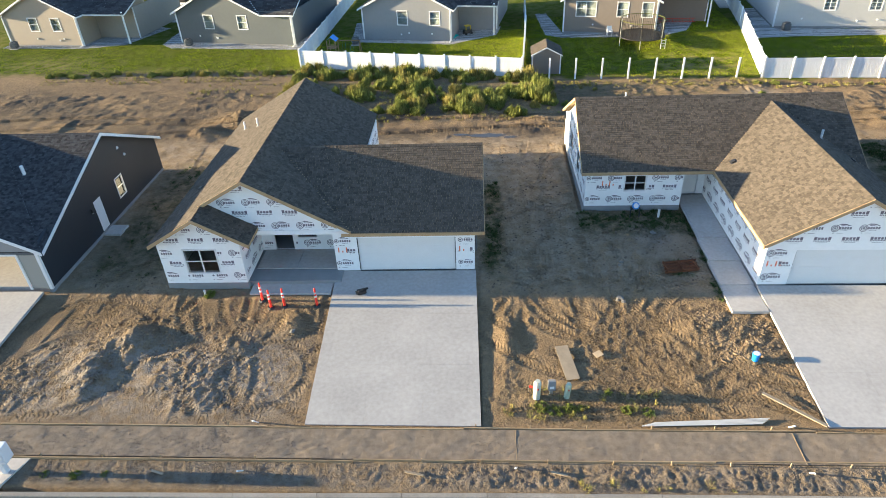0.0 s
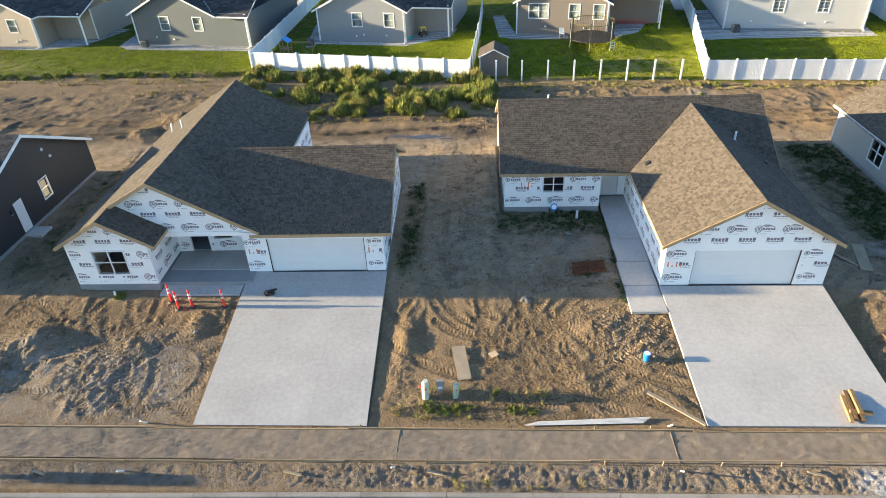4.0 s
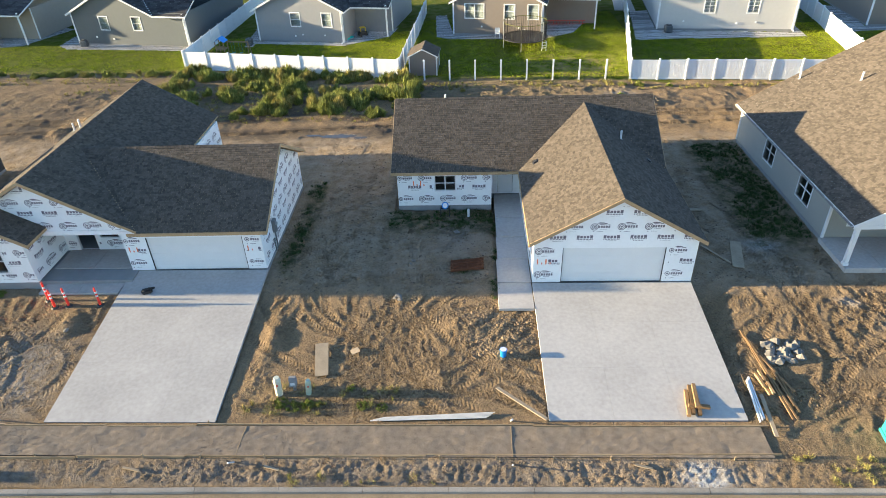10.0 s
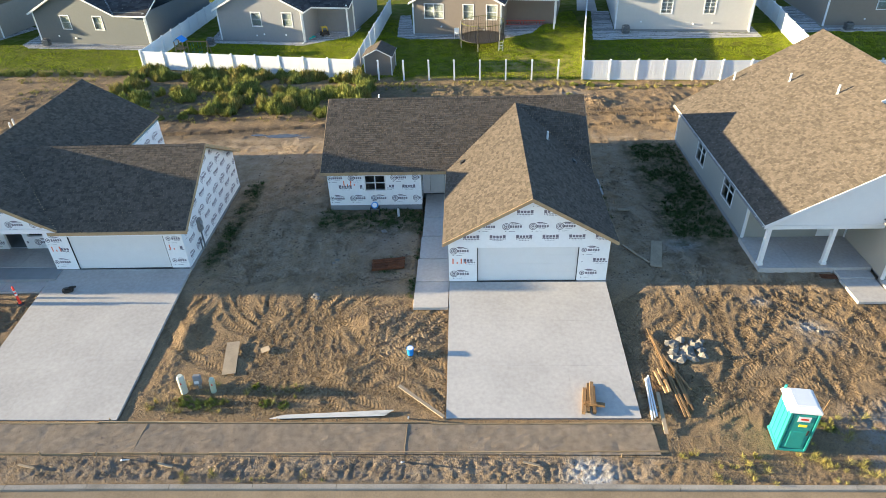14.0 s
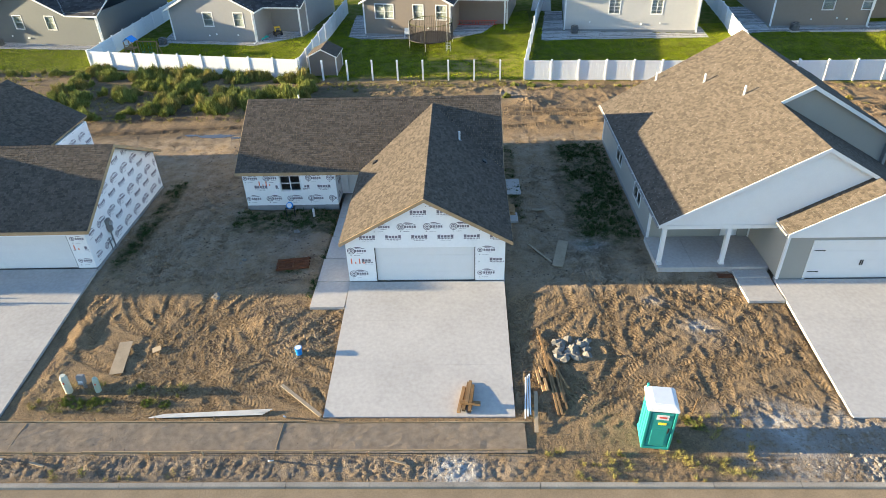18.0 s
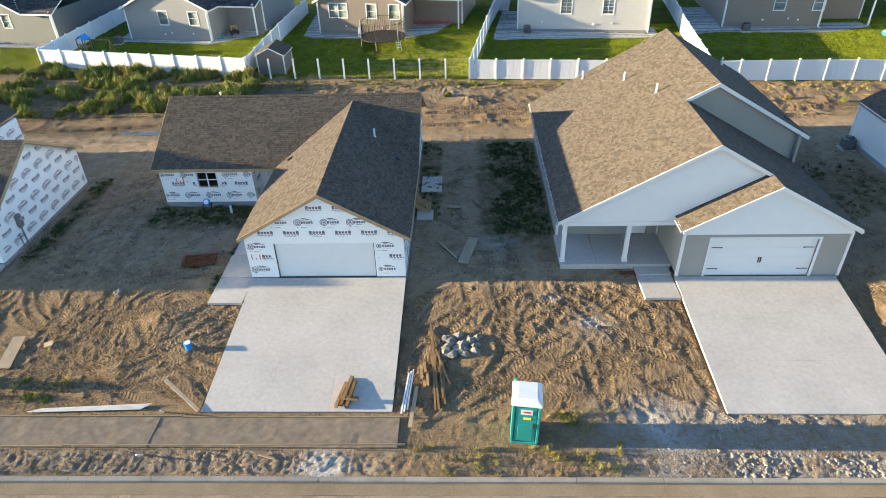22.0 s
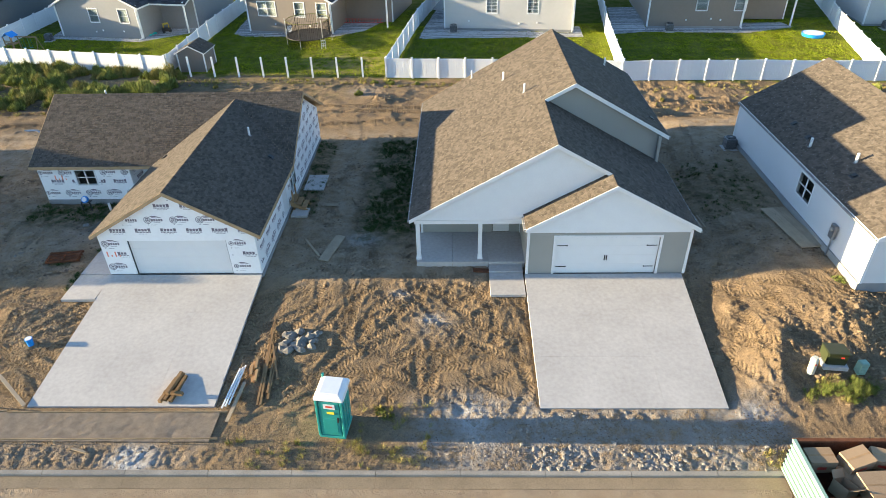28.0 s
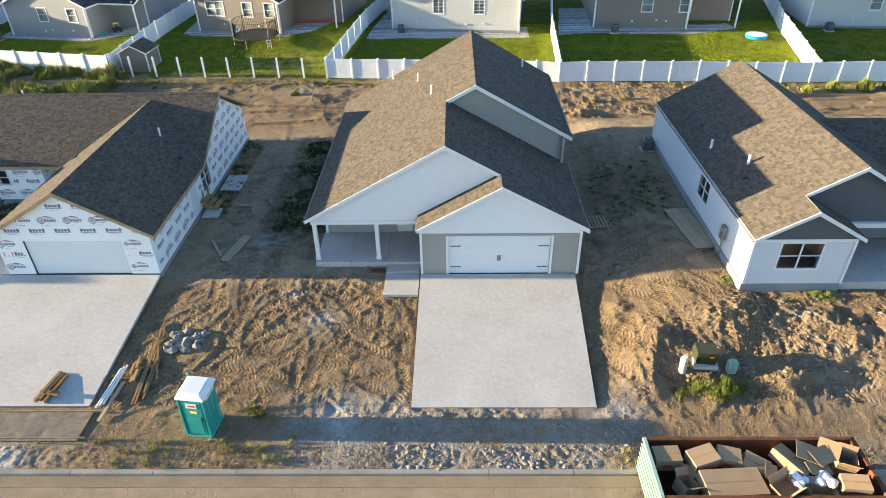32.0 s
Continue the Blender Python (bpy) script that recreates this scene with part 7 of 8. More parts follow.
h = at_zero("play_set", "wooden play tower with blue canopy and swing beam", "play set")
for sx in (-0.55, 0.55):
    for sy in (-0.55, 0.55):
        part("post", boxes(((sx - 0.05, sy - 0.05, 0), (sx + 0.05, sy + 0.05, 2.0))), LUMBER, h)
part("platform", boxes(((-0.6, -0.6, 1.0), (0.6, 0.6, 1.08))), LUMBER, h)
for z in (1.25, 1.45):
    part("rail", boxes(((-0.6, -0.6, z), (0.6, -0.55, z + 0.1))), LUMBER, h)
part("canopy", prism(bmesh.new(), [(-0.7, -0.7, 1.95), (0.0, -0.7, 2.5), (0.7, -0.7, 1.95), (0.0, -0.7, 2.45)], (0, 1.4, 0)), BLUE, h)
part("swing_beam", boxes(((0.6, -0.05, 1.85), (3.6, 0.05, 1.97))), LUMBER, h)
for sy in (-0.6, 0.6):
    part("beam_leg", prism(bmesh.new(), [(3.5, 0, 1.95), (3.6, 0, 1.95), (3.7, sy, 0), (3.6, sy, 0)], (0, 0.06, 0)), LUMBER, h)
for x in (1.5, 2.5):
    part("swing", boxes(((x - 0.2, -0.08, 0.55), (x + 0.2, 0.08, 0.58)), ((x - 0.2, -0.01, 0.58), (x - 0.185, 0.01, 1.86)), ((x + 0.185, -0.01, 0.58), (x + 0.2, 0.01, 1.86))), GREEN, h)
h.matrix_basis = pose(-14.98, 64.39, gz(-14.98, 64.39), 0, 0, -6) @ Matrix.Scale(0.8, 4)

h = at_zero("paddling_pool", "round blue paddling pool on the lawn", "paddling pool")
part("wall", cyl(bmesh.new(), (0, 0, 0), 0.98, 0.3, 1.05, seg=28), BLUE, h)
part("water", cyl(bmesh.new(), (0, 0, 0.3), 0.93, 0.012, seg=28), GREY_PL, h)
h.matrix_basis = pose(65.10, 63.35, gz(65.10, 63.35), 0, 0, 0)

h = at_zero("toy_car", "yellow and black ride-on toy car on stones", "toy")
part("body", boxes(((-0.45, -0.25, 0.15), (0.45, 0.25, 0.5)), bevel=0.06), BLACK, h)
part("roof", boxes(((-0.3, -0.25, 0.85), (0.3, 0.25, 0.95)), bevel=0.03), YELLOW, h)
for sx in (-0.27, 0.27):
    part("pillar", boxes(((sx - 0.04, -0.22, 0.5), (sx + 0.04, -0.15, 0.86))), YELLOW, h)
    for sy in (-0.27, 0.27):
        part("wheel", cyl(bmesh.new(), (sx * 1.2, sy, 0.14), 0.14, 0.08, seg=12, m=pose(0, 0, 0, 90, 0, 0)), BLACK, h)
h.matrix_basis = pose(-1.44, 70.36, gz(-1.44, 70.36), 0, 0, 30)
for i, (x, y) in enumerate(((-3.30, 69.58), (-2.69, 69.83), (-3.00, 69.17))):
    rock(x, y, 0.4, 0.35, 60 + i, TURQ, "crumpled turquoise tarpaulin on stones", "tarpaulin", "tarpaulin", "turquoise tarpaulins")
h = at_zero("red_ladder", "red ladder lying against a house wall", "ladder")
for y in (0, 0.35):
    part("rail", boxes(((0, -0.02, y), (4.2, 0.02, y + 0.06))), RED, h)
for i in range(12):
    part("rung", boxes(((0.2 + 0.34 * i, -0.015, 0.05), (0.24 + 0.34 * i, 0.015, 0.36))), RED, h)
h.matrix_basis = pose(18.22, 70.18, gz(18.22, 70.18) + 0.1, -12, 0, -4)
for x, y in ((-22.81, 85.12), (22.64, 74.28), (23.40, 74.32)):
    g = gz(x, y)
    h = thing("wheelie_bin", (x, y, g), "dark wheeled rubbish bin standing on a drive", "bin", "wheeled bins")
    part("body", cyl(bmesh.new(), (x, y, g), 0.3, 0.95, 0.38, seg=4), BLACK, h)
    part("lid", boxes(((x - 0.34, y - 0.36, g + 0.95), (x + 0.34, y + 0.36, g + 1.03)), bevel=0.02), BLACK, h)

# roof pipes and vents
def pipe(x, y, z, r=0.06, hgt=0.5, mat=None):
    h = thing("vent_pipe", (x, y, z), "white plastic vent pipe on a shingled roof", "vent pipe", "roof vent pipes")
    part("flashing", cyl(bmesh.new(), (x, y, z - 0.03), 0.13, 0.05, 0.08, seg=12), AC_GREY, h)
    part("pipe", cyl(bmesh.new(), (x, y, z - 0.05), r, hgt + 0.05, seg=12), mat or WHITE, h)


def d_left(x):
    return 2.57 + 0.567 * (x - 28.07)


for x, y in ((33.24, 37.4), (34.17, 33.8), (31.4, 40.85)):
    pipe(x, y, d_left(x))
pipe(18.5, 33.2, 4.81 - 0.575 * (18.5 - 16.89))
for x, y in ((-14.75, 36.9), (-13.4, 35.5)):
    q = SKEW_B @ Vector((x, y, 0))
    pipe(q.x, q.y, 5.43 - 0.58 * (-11.46 - x))
for x, y in ((49.24, 31.0), (50.04, 28.14)):
    pipe(x, y, 3.43 + 0.575 * (x - 48.47), 0.07)
pipe(-24.7, 29.6, 2.32 + 0.378 * (29.6 - 24.75), 0.09)
pipe(39.8, 39.8, 7.37 - 0.567 * (39.8 - 36.55))
pipe(8.6, 37.3, 4.9, 0.05, 0.3)
for x, y, z in ((-15.0, 29.2, 5.43 - 0.58 * 3.54), (13.7, 32.3, 2.45 + 0.575 * 0.92), (19.9, 32.0, 4.81 - 0.575 * 3.01), (49.53, 33.7, 3.43 + 0.575 * 1.06), (49.5, 31.86, 3.43 + 0.575 * 1.03), (49.56, 27.24, 3.43 + 0.575 * 1.09), (41.2, 33.0, 7.37 - 0.567 * 4.65)):
    h = thing("roof_vent", (x, y, z), "low black vent cap on a shingled roof", "roof vent", "black roof vents")
    sl = 29 if x in (-15.0, 13.7, 49.53, 49.5, 49.56) else -29
    part("cap", obox(bmesh.new(), pose(x, y, z + 0.05, 0, -sl, 0), (0.22, 0.3, 0.07), 0.02), BLACK, h)
    part("flange", obox(bmesh.new(), pose(x, y, z + 0.015, 0, -sl, 0), (0.34, 0.4, 0.012)), BLACK, h)

# meters, steps, panels at the side walls
h = thing("electric_meter", (-0.45, 28.5, 1.2), "grey electric meter box on a wrapped wall", "electric meter")
part("box", boxes(((-0.5, 28.3, 1.0), (-0.32, 28.65, 1.75)), bevel=0.02), AC_GREY, h)
part("dial", cyl(bmesh.new(), (-0.32, 28.47, 1.5), 0.1, 0.08, seg=14, m=pose(0, 0, 0, 0, 90, 0)), GALV, h)
part("conduit", cyl(bmesh.new(), (-0.42, 28.45, 0.0), 0.04, 1.0, seg=10), AC_GREY, h)
part("conduit", cyl(bmesh.new(), (-0.42, 28.1, 0.0), 0.03, 0.8, seg=10), AC_GREY, h)
h = thing("electric_meter", (48.5, 25.6, 1.6), "grey electric meter panel on a white-sided wall", "electric meter")
part("box", boxes(((48.35, 25.35, 1.6), (48.53, 25.75, 2.35)), bevel=0.02), AC_GREY, h)
part("dial", cyl(bmesh.new(), (48.35, 25.55, 2.1), 0.1, 0.08, seg=14, m=pose(0, 0, 0, 0, -90, 0)), GALV, h)
part("conduit", cyl(bmesh.new(), (48.45, 25.5, 0.6), 0.04, 1.1, seg=10), AC_GREY, h)
h = thing("wooden_steps", (21.2, 31.5, 0), "rough lumber steps at an unfinished side door", "steps")
for i in range(3):
    part("tread", boxes(((20.8 + 0.28 * i, 31.3, 0.55 - 0.2 * i), (21.1 + 0.28 * i, 32.2, 0.6 - 0.2 * i))), LUMBER, h)
for y in (31.3, 32.1):
    part("stringer", prism(bmesh.new(), [(20.75, y, 0.6), (21.7, y, 0.05), (21.7, y, -0.1), (20.75, y, 0.3)], (0, 0.05, 0)), LUMBER, h)
    part("leg", boxes(((20.9, y, -0.1), (20.98, y + 0.05, 1.3))), LUMBER, h)
walkway("small poured pad beside an unfinished wall", (20.85, 21.8, 30.6, 31.57, 0.02))
walkway("square concrete pad on weedy ground", (20.95, 22.2, 33.8, 35.8, 0.0))
h = thing("deck_platform", (48.0, 28.3, 0.4), "weathered wooden deck panel lying beside a white wall", "deck platform")
for i in range(7):
    f = 0.19 * i
    part("plank", obox(bmesh.new(), pose(47.3 + f * 0.95, 27.9 + 0.02 * i, gz(47.9, 28.3) + 0.1, 0, 0, 8), (0.175, 3.9, 0.04), 0.004), PLY, h)
for y in (26.55, 29.25):
    part("batten", obox(bmesh.new(), pose(47.9 - 0.14 * (y - 27.9), y, gz(47.9, 28.3) + 0.055, 0, 0, 8), (1.3, 0.09, 0.04)), PLY, h)
h = thing("pallet", (43.3, 29.4, 0), "weathered wooden pallet on shaded soil", "pallet")
for i in range(7):
    part("slat", obox(bmesh.new(), pose(42.8 + 0.19 * i, 29.5, gz(43.3, 29.4) + 0.13, 0, 0, 4), (0.09, 1.3, 0.02)), PLY, h)
for y in (29.0, 29.5, 30.0):
    part("runner", obox(bmesh.new(), pose(43.37, y, gz(43.3, 29.4) + 0.06, 0, 0, 4), (1.25, 0.06, 0.1)), PLY, h)
h = thing("black_tool_bag", (-6.05, 24.5, 0.0), "black tool bundle lying on a driveway", "tool bag")
part("bag", obox(bmesh.new(), pose(-6.05, 24.5, 0.05, 0, 0, 20), (0.5, 0.28, 0.26), 0.06), BLACK, h)
part("strap", obox(bmesh.new(), pose(-5.85, 24.6, 0.16, 0, 20, 50), (0.36, 0.08, 0.1), 0.02), BLACK, h)
part("handle", obox(bmesh.new(), pose(-6.2, 24.4, 0.12, 0, -25, -30), (0.3, 0.07, 0.1), 0.02), BLACK, h)
h = thing("hose_reel", (8.6, 31.7, 0), "black and blue hose reel stand before a wrapped wall", "hose reel")
part("frame", boxes(((8.32, 31.55, -0.1), (8.37, 31.6, 0.5)), ((8.82, 31.55, -0.1), (8.87, 31.6, 0.5)), ((8.32, 31.55, 0.46), (8.87, 31.8, 0.5))), BLACK, h)
part("drum", cyl(bmesh.new(), (8.6, 31.68, 0.62), 0.2, 0.12, seg=18, m=pose(0, 0, 0, 60, 0, 0)), BLUE, h)
part("face", cyl(bmesh.new(), (8.6, 31.56, 0.69), 0.14, 0.02, seg=18, m=pose(0, 0, 0, 60, 0, 0)), WHITE, h)
h = thing("standpipe", (9.94, 31.6, 0), "short white pipe stub at a foundation", "pipe stub")
part("pipe", cyl(bmesh.new(), (9.94, 31.6, -0.2), 0.07, 0.6, seg=12), WHITE, h)

h = thing("standpipe", (-13.94, 24.52, 0), "short white pipe stub beside a weed", "pipe stub")
part("pipe", cyl(bmesh.new(), (-13.94, 24.52, gz(-13.94, 24.52) - 0.1), 0.05, 0.4, seg=12), WHITE, h)
part("cap", cyl(bmesh.new(), (-13.94, 24.52, gz(-13.94, 24.52) + 0.28), 0.06, 0.05, seg=12), WHITE, h)

# spray-painted lot marks, drawn as plain strokes
def strokes(parent, y, x, z, n, w=0.06, tall=0.3):
    for i in range(n):
        part("paint_stroke", boxes(((x + i * (w + 0.14), y - 0.006, z), (x + i * (w + 0.14) + w, y - 0.004, z + tall * (0.35 if i % 2 else 1)))), ORANGE, parent)


h = at_zero("painted_mark", "orange spray-painted lot mark on house wrap", "painted mark", "painted marks")
strokes(h, 24.94, 13.2, 1.15, 4)
strokes(h, 32.46, 6.75, 1.5, 4)
strokes(h, 26.265, -7.35, 1.2, 3)
strokes(h, 26.335, -1.25, 1.2, 2)

h = thing("parked_car", (0, 0, 0), "white parked car on a concrete drive", "car")
part("body", boxes(((-0.9, -2.2, 0.35), (0.9, 2.2, 0.95)), bevel=0.12), WHITE, h)
part("cabin", boxes(((-0.75, -1.6, 0.95), (0.75, 1.0, 1.55)), bevel=0.2), BLACK, h)
part("roof_panel", boxes(((-0.62, -1.4, 1.53), (0.62, 0.7, 1.6)), bevel=0.03), WHITE, h)
for sx in (-1, 1):
    for y in (-1.4, 1.4):
        wheel = part("wheel", cyl(bmesh.new(), (sx * 0.92 + (0.0 if sx < 0 else -0.2), y, 0.33), 0.33, 0.2, seg=18, m=pose(0, 0, 0, 0, 90, 0)), BLACK, h)
    part("tail_lamp", boxes(((sx * 0.6, -2.23, 0.7), (sx * 0.85, -2.19, 0.85))), RED, h)
h.matrix_basis = pose(-38.92, 87.65, gz(-38.92, 87.65) + 0.04, 0, 0, -10)
slab("back_drive", [(-42.26, 80.56), (-34.46, 79.24), (-32.13, 97.28), (-39.73, 98.29)], [-0.23] * 4, 0.1, CONCRETE, "concrete drive between two houses")
slab("back_drive", [(-20.07, 80.56), (-17.29, 80.05), (-16.99, 97.14), (-19.46, 98.27)], [-0.23] * 4, 0.1, CONCRETE, "concrete drive beside a vinyl fence")
slab("back_patio", [(26.54, 75.12), (28.72, 74.57), (29.94, 85.93), (28.06, 86.10)], [0.88] * 4, 0.1, CONCRETE, "concrete strip beside a cream house", "patio")

# parcel boxes on a pad at the street edge
slab("mailbox_pad", [(-20.2, 13.66), (-18.0, 13.66), (-17.5, 14.98), (-20.2, 14.98)], [-0.66] * 4, 0.14, CONCRETE, "small concrete pad under a mailbox unit", "pad")
h = thing("mailbox_unit", (-18.05, 14.35, -0.66), "pale grey steel cluster mailbox on a pedestal", "mailbox")
part("pedestal", boxes(((-18.15, 14.25, -0.66), (-17.95, 14.45, 0.05)), bevel=0.01), GREY_PL, h)
part("cabinet", boxes(((-18.5, 14.13, 0.05), (-17.6, 14.59, 0.8)), bevel=0.02), GREY_PL, h)
for i in range(3):
    for j in range(4):
        part("door", boxes(((-18.46 + 0.28 * i, 14.115, 0.09 + 0.17 * j), (-18.2 + 0.28 * i, 14.128, 0.24 + 0.17 * j))), GREY_PL, h)

# little markers in the yards
def marker_flag(x, y, mat, label):
    g = gz(x, y)
    h = thing("marker_flag", (x, y, g), label, "marker flag", "marker flags")
    part("stem", cyl(bmesh.new(), (x, y, g - 0.03), 0.006, 0.42, seg=6), GALV, h)
    part("flag", prism(bmesh.new(), [(x, y, g + 0.26), (x + 0.15, y - 0.03, g + 0.25), (x + 0.15, y - 0.03, g + 0.37), (x, y, g + 0.38)], (0.0, 0.006, 0.0)), mat, h)


for x, y in ((1.75, 18.5),):
    marker_flag(x, y, CONE, "small orange utility marker flag in soil")



def conduit_stub(x, y, z, lean, turn):
    h = at_zero("conduit_stub", "short white plastic conduit sticking out of the ground", "conduit", "conduit stubs")
    part("tube", cyl(bmesh.new(), (0, 0, -0.08), 0.028, 0.52, seg=10), WHITE, h)
    part("rim", cyl(bmesh.new(), (0, 0, 0.4), 0.034, 0.05, seg=10), WHITE, h)
    h.matrix_basis = pose(x, y, z, lean, 0, turn)


for x, y, lean, turn in ((11.53, 16.85, 35, 10), (11.5, 14.85, 40, -8), (1.1, 14.9, 42, -15), (-9.07, 14.6, 40, -10), (-9.13, 16.85, 35, -20)):
    conduit_stub(x, y, gz(x, y), lean, turn)
for x, y in ((11.5, 15.83), (1.1, 15.83)):
    board("string_line", x, y - 0.72, x + 0.02, y + 0.72, 0.03, 0.015, FORM, "thin screed strip laid across the gravel bed", 0.055, 0.055, "strip", "screed strips")
g = gz(27.63, 17.0)
h = thing("grade_stake", (27.63, 17.0, g), "thin wooden grade stake standing in soil", "stake")
part("stake", obox(bmesh.new(), pose(27.63, 17.0, g + 0.45, 4, 3, 0), (0.045, 0.03, 1.0), 0.004), LUMBER_OLD, h)

# puddle behind the houses
WATER = material("muddy_water", (0.06, 0.05, 0.04), 0.04, vary=0.1)
rng = random.Random(4)
for cx, cy, rx, ry in ((0.3, 43.35, 1.3, 0.35), (2.0, 43.0, 0.5, 0.15), (-1.6, 43.6, 0.6, 0.18)):
    V = [(cx + rx * math.cos(a) * (1 + 0.3 * noise.noise(Vector((math.cos(a) * 2, math.sin(a) * 2, cx)))), cy + ry * math.sin(a) * (1 + 0.4 * noise.noise(Vector((math.cos(a) * 3, math.sin(a) * 3, cx + 5)))), 0) for a in [2 * math.pi * i / 40 for i in range(40)]]
    z = max(gz(p[0], p[1]) for p in V[::4]) + 0.0
    tagged(raw("puddle", [(p[0], p[1], z) for p in V], [tuple(range(40))], WATER), "shallow muddy puddle on packed soil", "puddle", "puddles", "structure")

# ---- plants ----
WEED = material("grey_green_weeds", (0.30, 0.31, 0.085), 0.85, vary=0.4, scale=1.5, fine=12, island=0.9, second=(0.10, 0.125, 0.032))
WEED_DRY = material("straw_weeds", (0.38, 0.31, 0.10), 0.9, vary=0.4, scale=1.5, fine=12, island=0.9, second=(0.15, 0.155, 0.045))
WEED_DARK = material("dark_green_weeds", (0.045, 0.075, 0.022), 0.85, vary=0.4, scale=1.5, fine=12, island=0.8)


def tuft(V, F, x, y, z, r, h, n, rng, lean=0.5, thin=1.0):
    """Blades and leafy stems that fan out of one foot."""
    for _ in range(n):
        a = rng.uniform(0, 2 * math.pi)
        d = r * math.sqrt(rng.random())
        bx, by = x + 0.35 * d * math.cos(a), y + 0.35 * d * math.sin(a)
        tx, ty = x + d * math.cos(a) * (1 + lean * rng.random()), y + d * math.sin(a) * (1 + lean * rng.random())
        tz = z + h * rng.uniform(0.45, 1.0) * (1 - 0.35 * (d / r) ** 2)
        w = rng.uniform(0.003, 0.007) * (1 + h) * thin
        p = rng.uniform(0, math.pi)
        cx, cy = w * math.cos(p), w * math.sin(p)
        mx, my, mz = bx * 0.45 + tx * 0.55, by * 0.45 + ty * 0.55, z + (tz - z) * 0.62
        i = len(V)
        V += [(bx - cx * 0.6, by - cy * 0.6, z - 0.03), (bx + cx * 0.6, by + cy * 0.6, z - 0.03), (mx + cx * 1.4, my + cy * 1.4, mz), (mx - cx * 1.4, my - cy * 1.4, mz), (tx, ty, tz)]
        F += [(i, i + 1, i + 2, i + 3), (i + 3, i + 2, i + 4)]


def bush_mesh(seed, mat, n=1500):
    rng = random.Random(seed)
    V, F = [], []
    for k in range(12):
        a, d = rng.uniform(0, 6.28), rng.uniform(0, 0.42)
        tuft(V, F, d * math.cos(a), d * math.sin(a), 0, rng.uniform(0.14, 0.3), rng.uniform(0.5, 1.0) * (1.05 - 0.7 * d), n // 12, rng, 0.25)
    me = bpy.data.meshes.new("shrub")
    me.from_pydata(V, [], F)
    me.materials.append(mat)
    return me


WEED_YARD = material("green_yard_weeds", (0.24, 0.26, 0.068), 0.85, vary=0.4, scale=3, fine=20, island=0.9, second=(0.10, 0.13, 0.03))


def yard_weed_mesh(seed):
    """A low, fuzzy clump of very thin stems."""
    rng = random.Random(seed)
    V, F = [], []
    for k in range(60):
        a, d = rng.uniform(0, 6.28), 0.6 * math.sqrt(rng.random())
        tuft(V, F, d * math.cos(a), d * math.sin(a), 0, rng.uniform(0.1, 0.2), rng.uniform(0.3, 0.75) * (1.1 - 0.9 * d), 42, rng, 0.6, 0.5)
    me = bpy.data.meshes.new("shrub")
    me.from_pydata(V, [], F)
    me.materials.append(WEED_YARD)
    return me


BUSHES = [bush_mesh(i, WEED if i % 3 else WEED_DRY) for i in range(6)] + [yard_weed_mesh(70 + i) for i in range(2)]
rng = random.Random(77)


def bush(x, y, s, k=None, label="bushy grey-green weed on waste ground"):
    ob = tagged(new("shrub", BUSHES[rng.randrange(6) if k is None else k]), label, "shrub", "wild shrubs")
    ob.matrix_basis = pose(x, y, gz(x, y) - 0.03, 0, 0, rng.uniform(0, 360)) @ Matrix.Diagonal((s * rng.uniform(0.9, 1.25), s * rng.uniform(0.9, 1.25), s * rng.uniform(0.75, 1.1), 1))


def fence_y(x):
    return float(np.interp(x, *FENCE_LINE))


for i in range(250):
    x = rng.uniform(-17, 5.5)
    f = fence_y(x)
    y = f - 0.7 - (f - 47.5) * rng.random() ** 1.3
    if lattice_noise(np.array([x]), np.array([y]), 2.6, 31)[0] > -0.25 and y > 46.5:
        bush(x, y, rng.uniform(0.8, 1.7))
for i in range(55):
    x = rng.uniform(-42, -17)
    bush(x, fence_y(x) - 2.0 + 0.9 * rng.random(), rng.uniform(0.4, 0.9))
for i in range(22):
    x = rng.uniform(-17, 4)
    bush(x, fence_y(x) - 0.6, rng.uniform(0.7, 1.2))
for x, y, s in ((5.8, 50.4, 0.9), (6.7, 49.0, 0.7), (9.5, 52.6, 0.5), (24.6, 53.4, 0.7), (23.2, 53.5, 0.6), (27, 52.9, 0.5), (32, 52.6, 0.4), (22.3, 50.2, 0.7), (46.5, 48, 0.5), (49, 48.6, 0.6), (53, 47.8, 0.5), (60, 49.5, 0.8), (62, 49.0, 1.0), (64, 49.8, 0.9), (66.5, 50.3, 1.2), (69, 50.4, 1.3), (71, 50.2, 1.3), (59, 47, 0.7), (74, 50, 1.2),
                (-13.7, 24.55, 0.5), (45.6, 17.75, 0.8), (46.3, 17.7, 0.9), (46.9, 17.9, 0.8), (45.1, 17.7, 0.6), (44.5, 17.6, 0.5), (46.0, 17.3, 0.6), (48.25, 23.6, 0.5), (52.3, 22.45, 0.6), (51.9, 22.5, 0.5), (27.4, 16.65, 0.42), (27.75, 16.4, 0.36), (27.5, 16.35, 0.3), (2.2, 17.7, 0.5), (2.75, 17.55, 0.52), (3.3, 17.65, 0.48), (3.75, 17.7, 0.35), (-16.6, 14.35, 0.28), (-15.4, 14.3, 0.32), (-14.3, 14.4, 0.25), (5.6, 17.6, 0.4), (6.4, 17.5, 0.4), (5.0, 18.5, 0.3)):
    bush(x, y, s, rng.choice((6, 7)) if y < 30 else None)

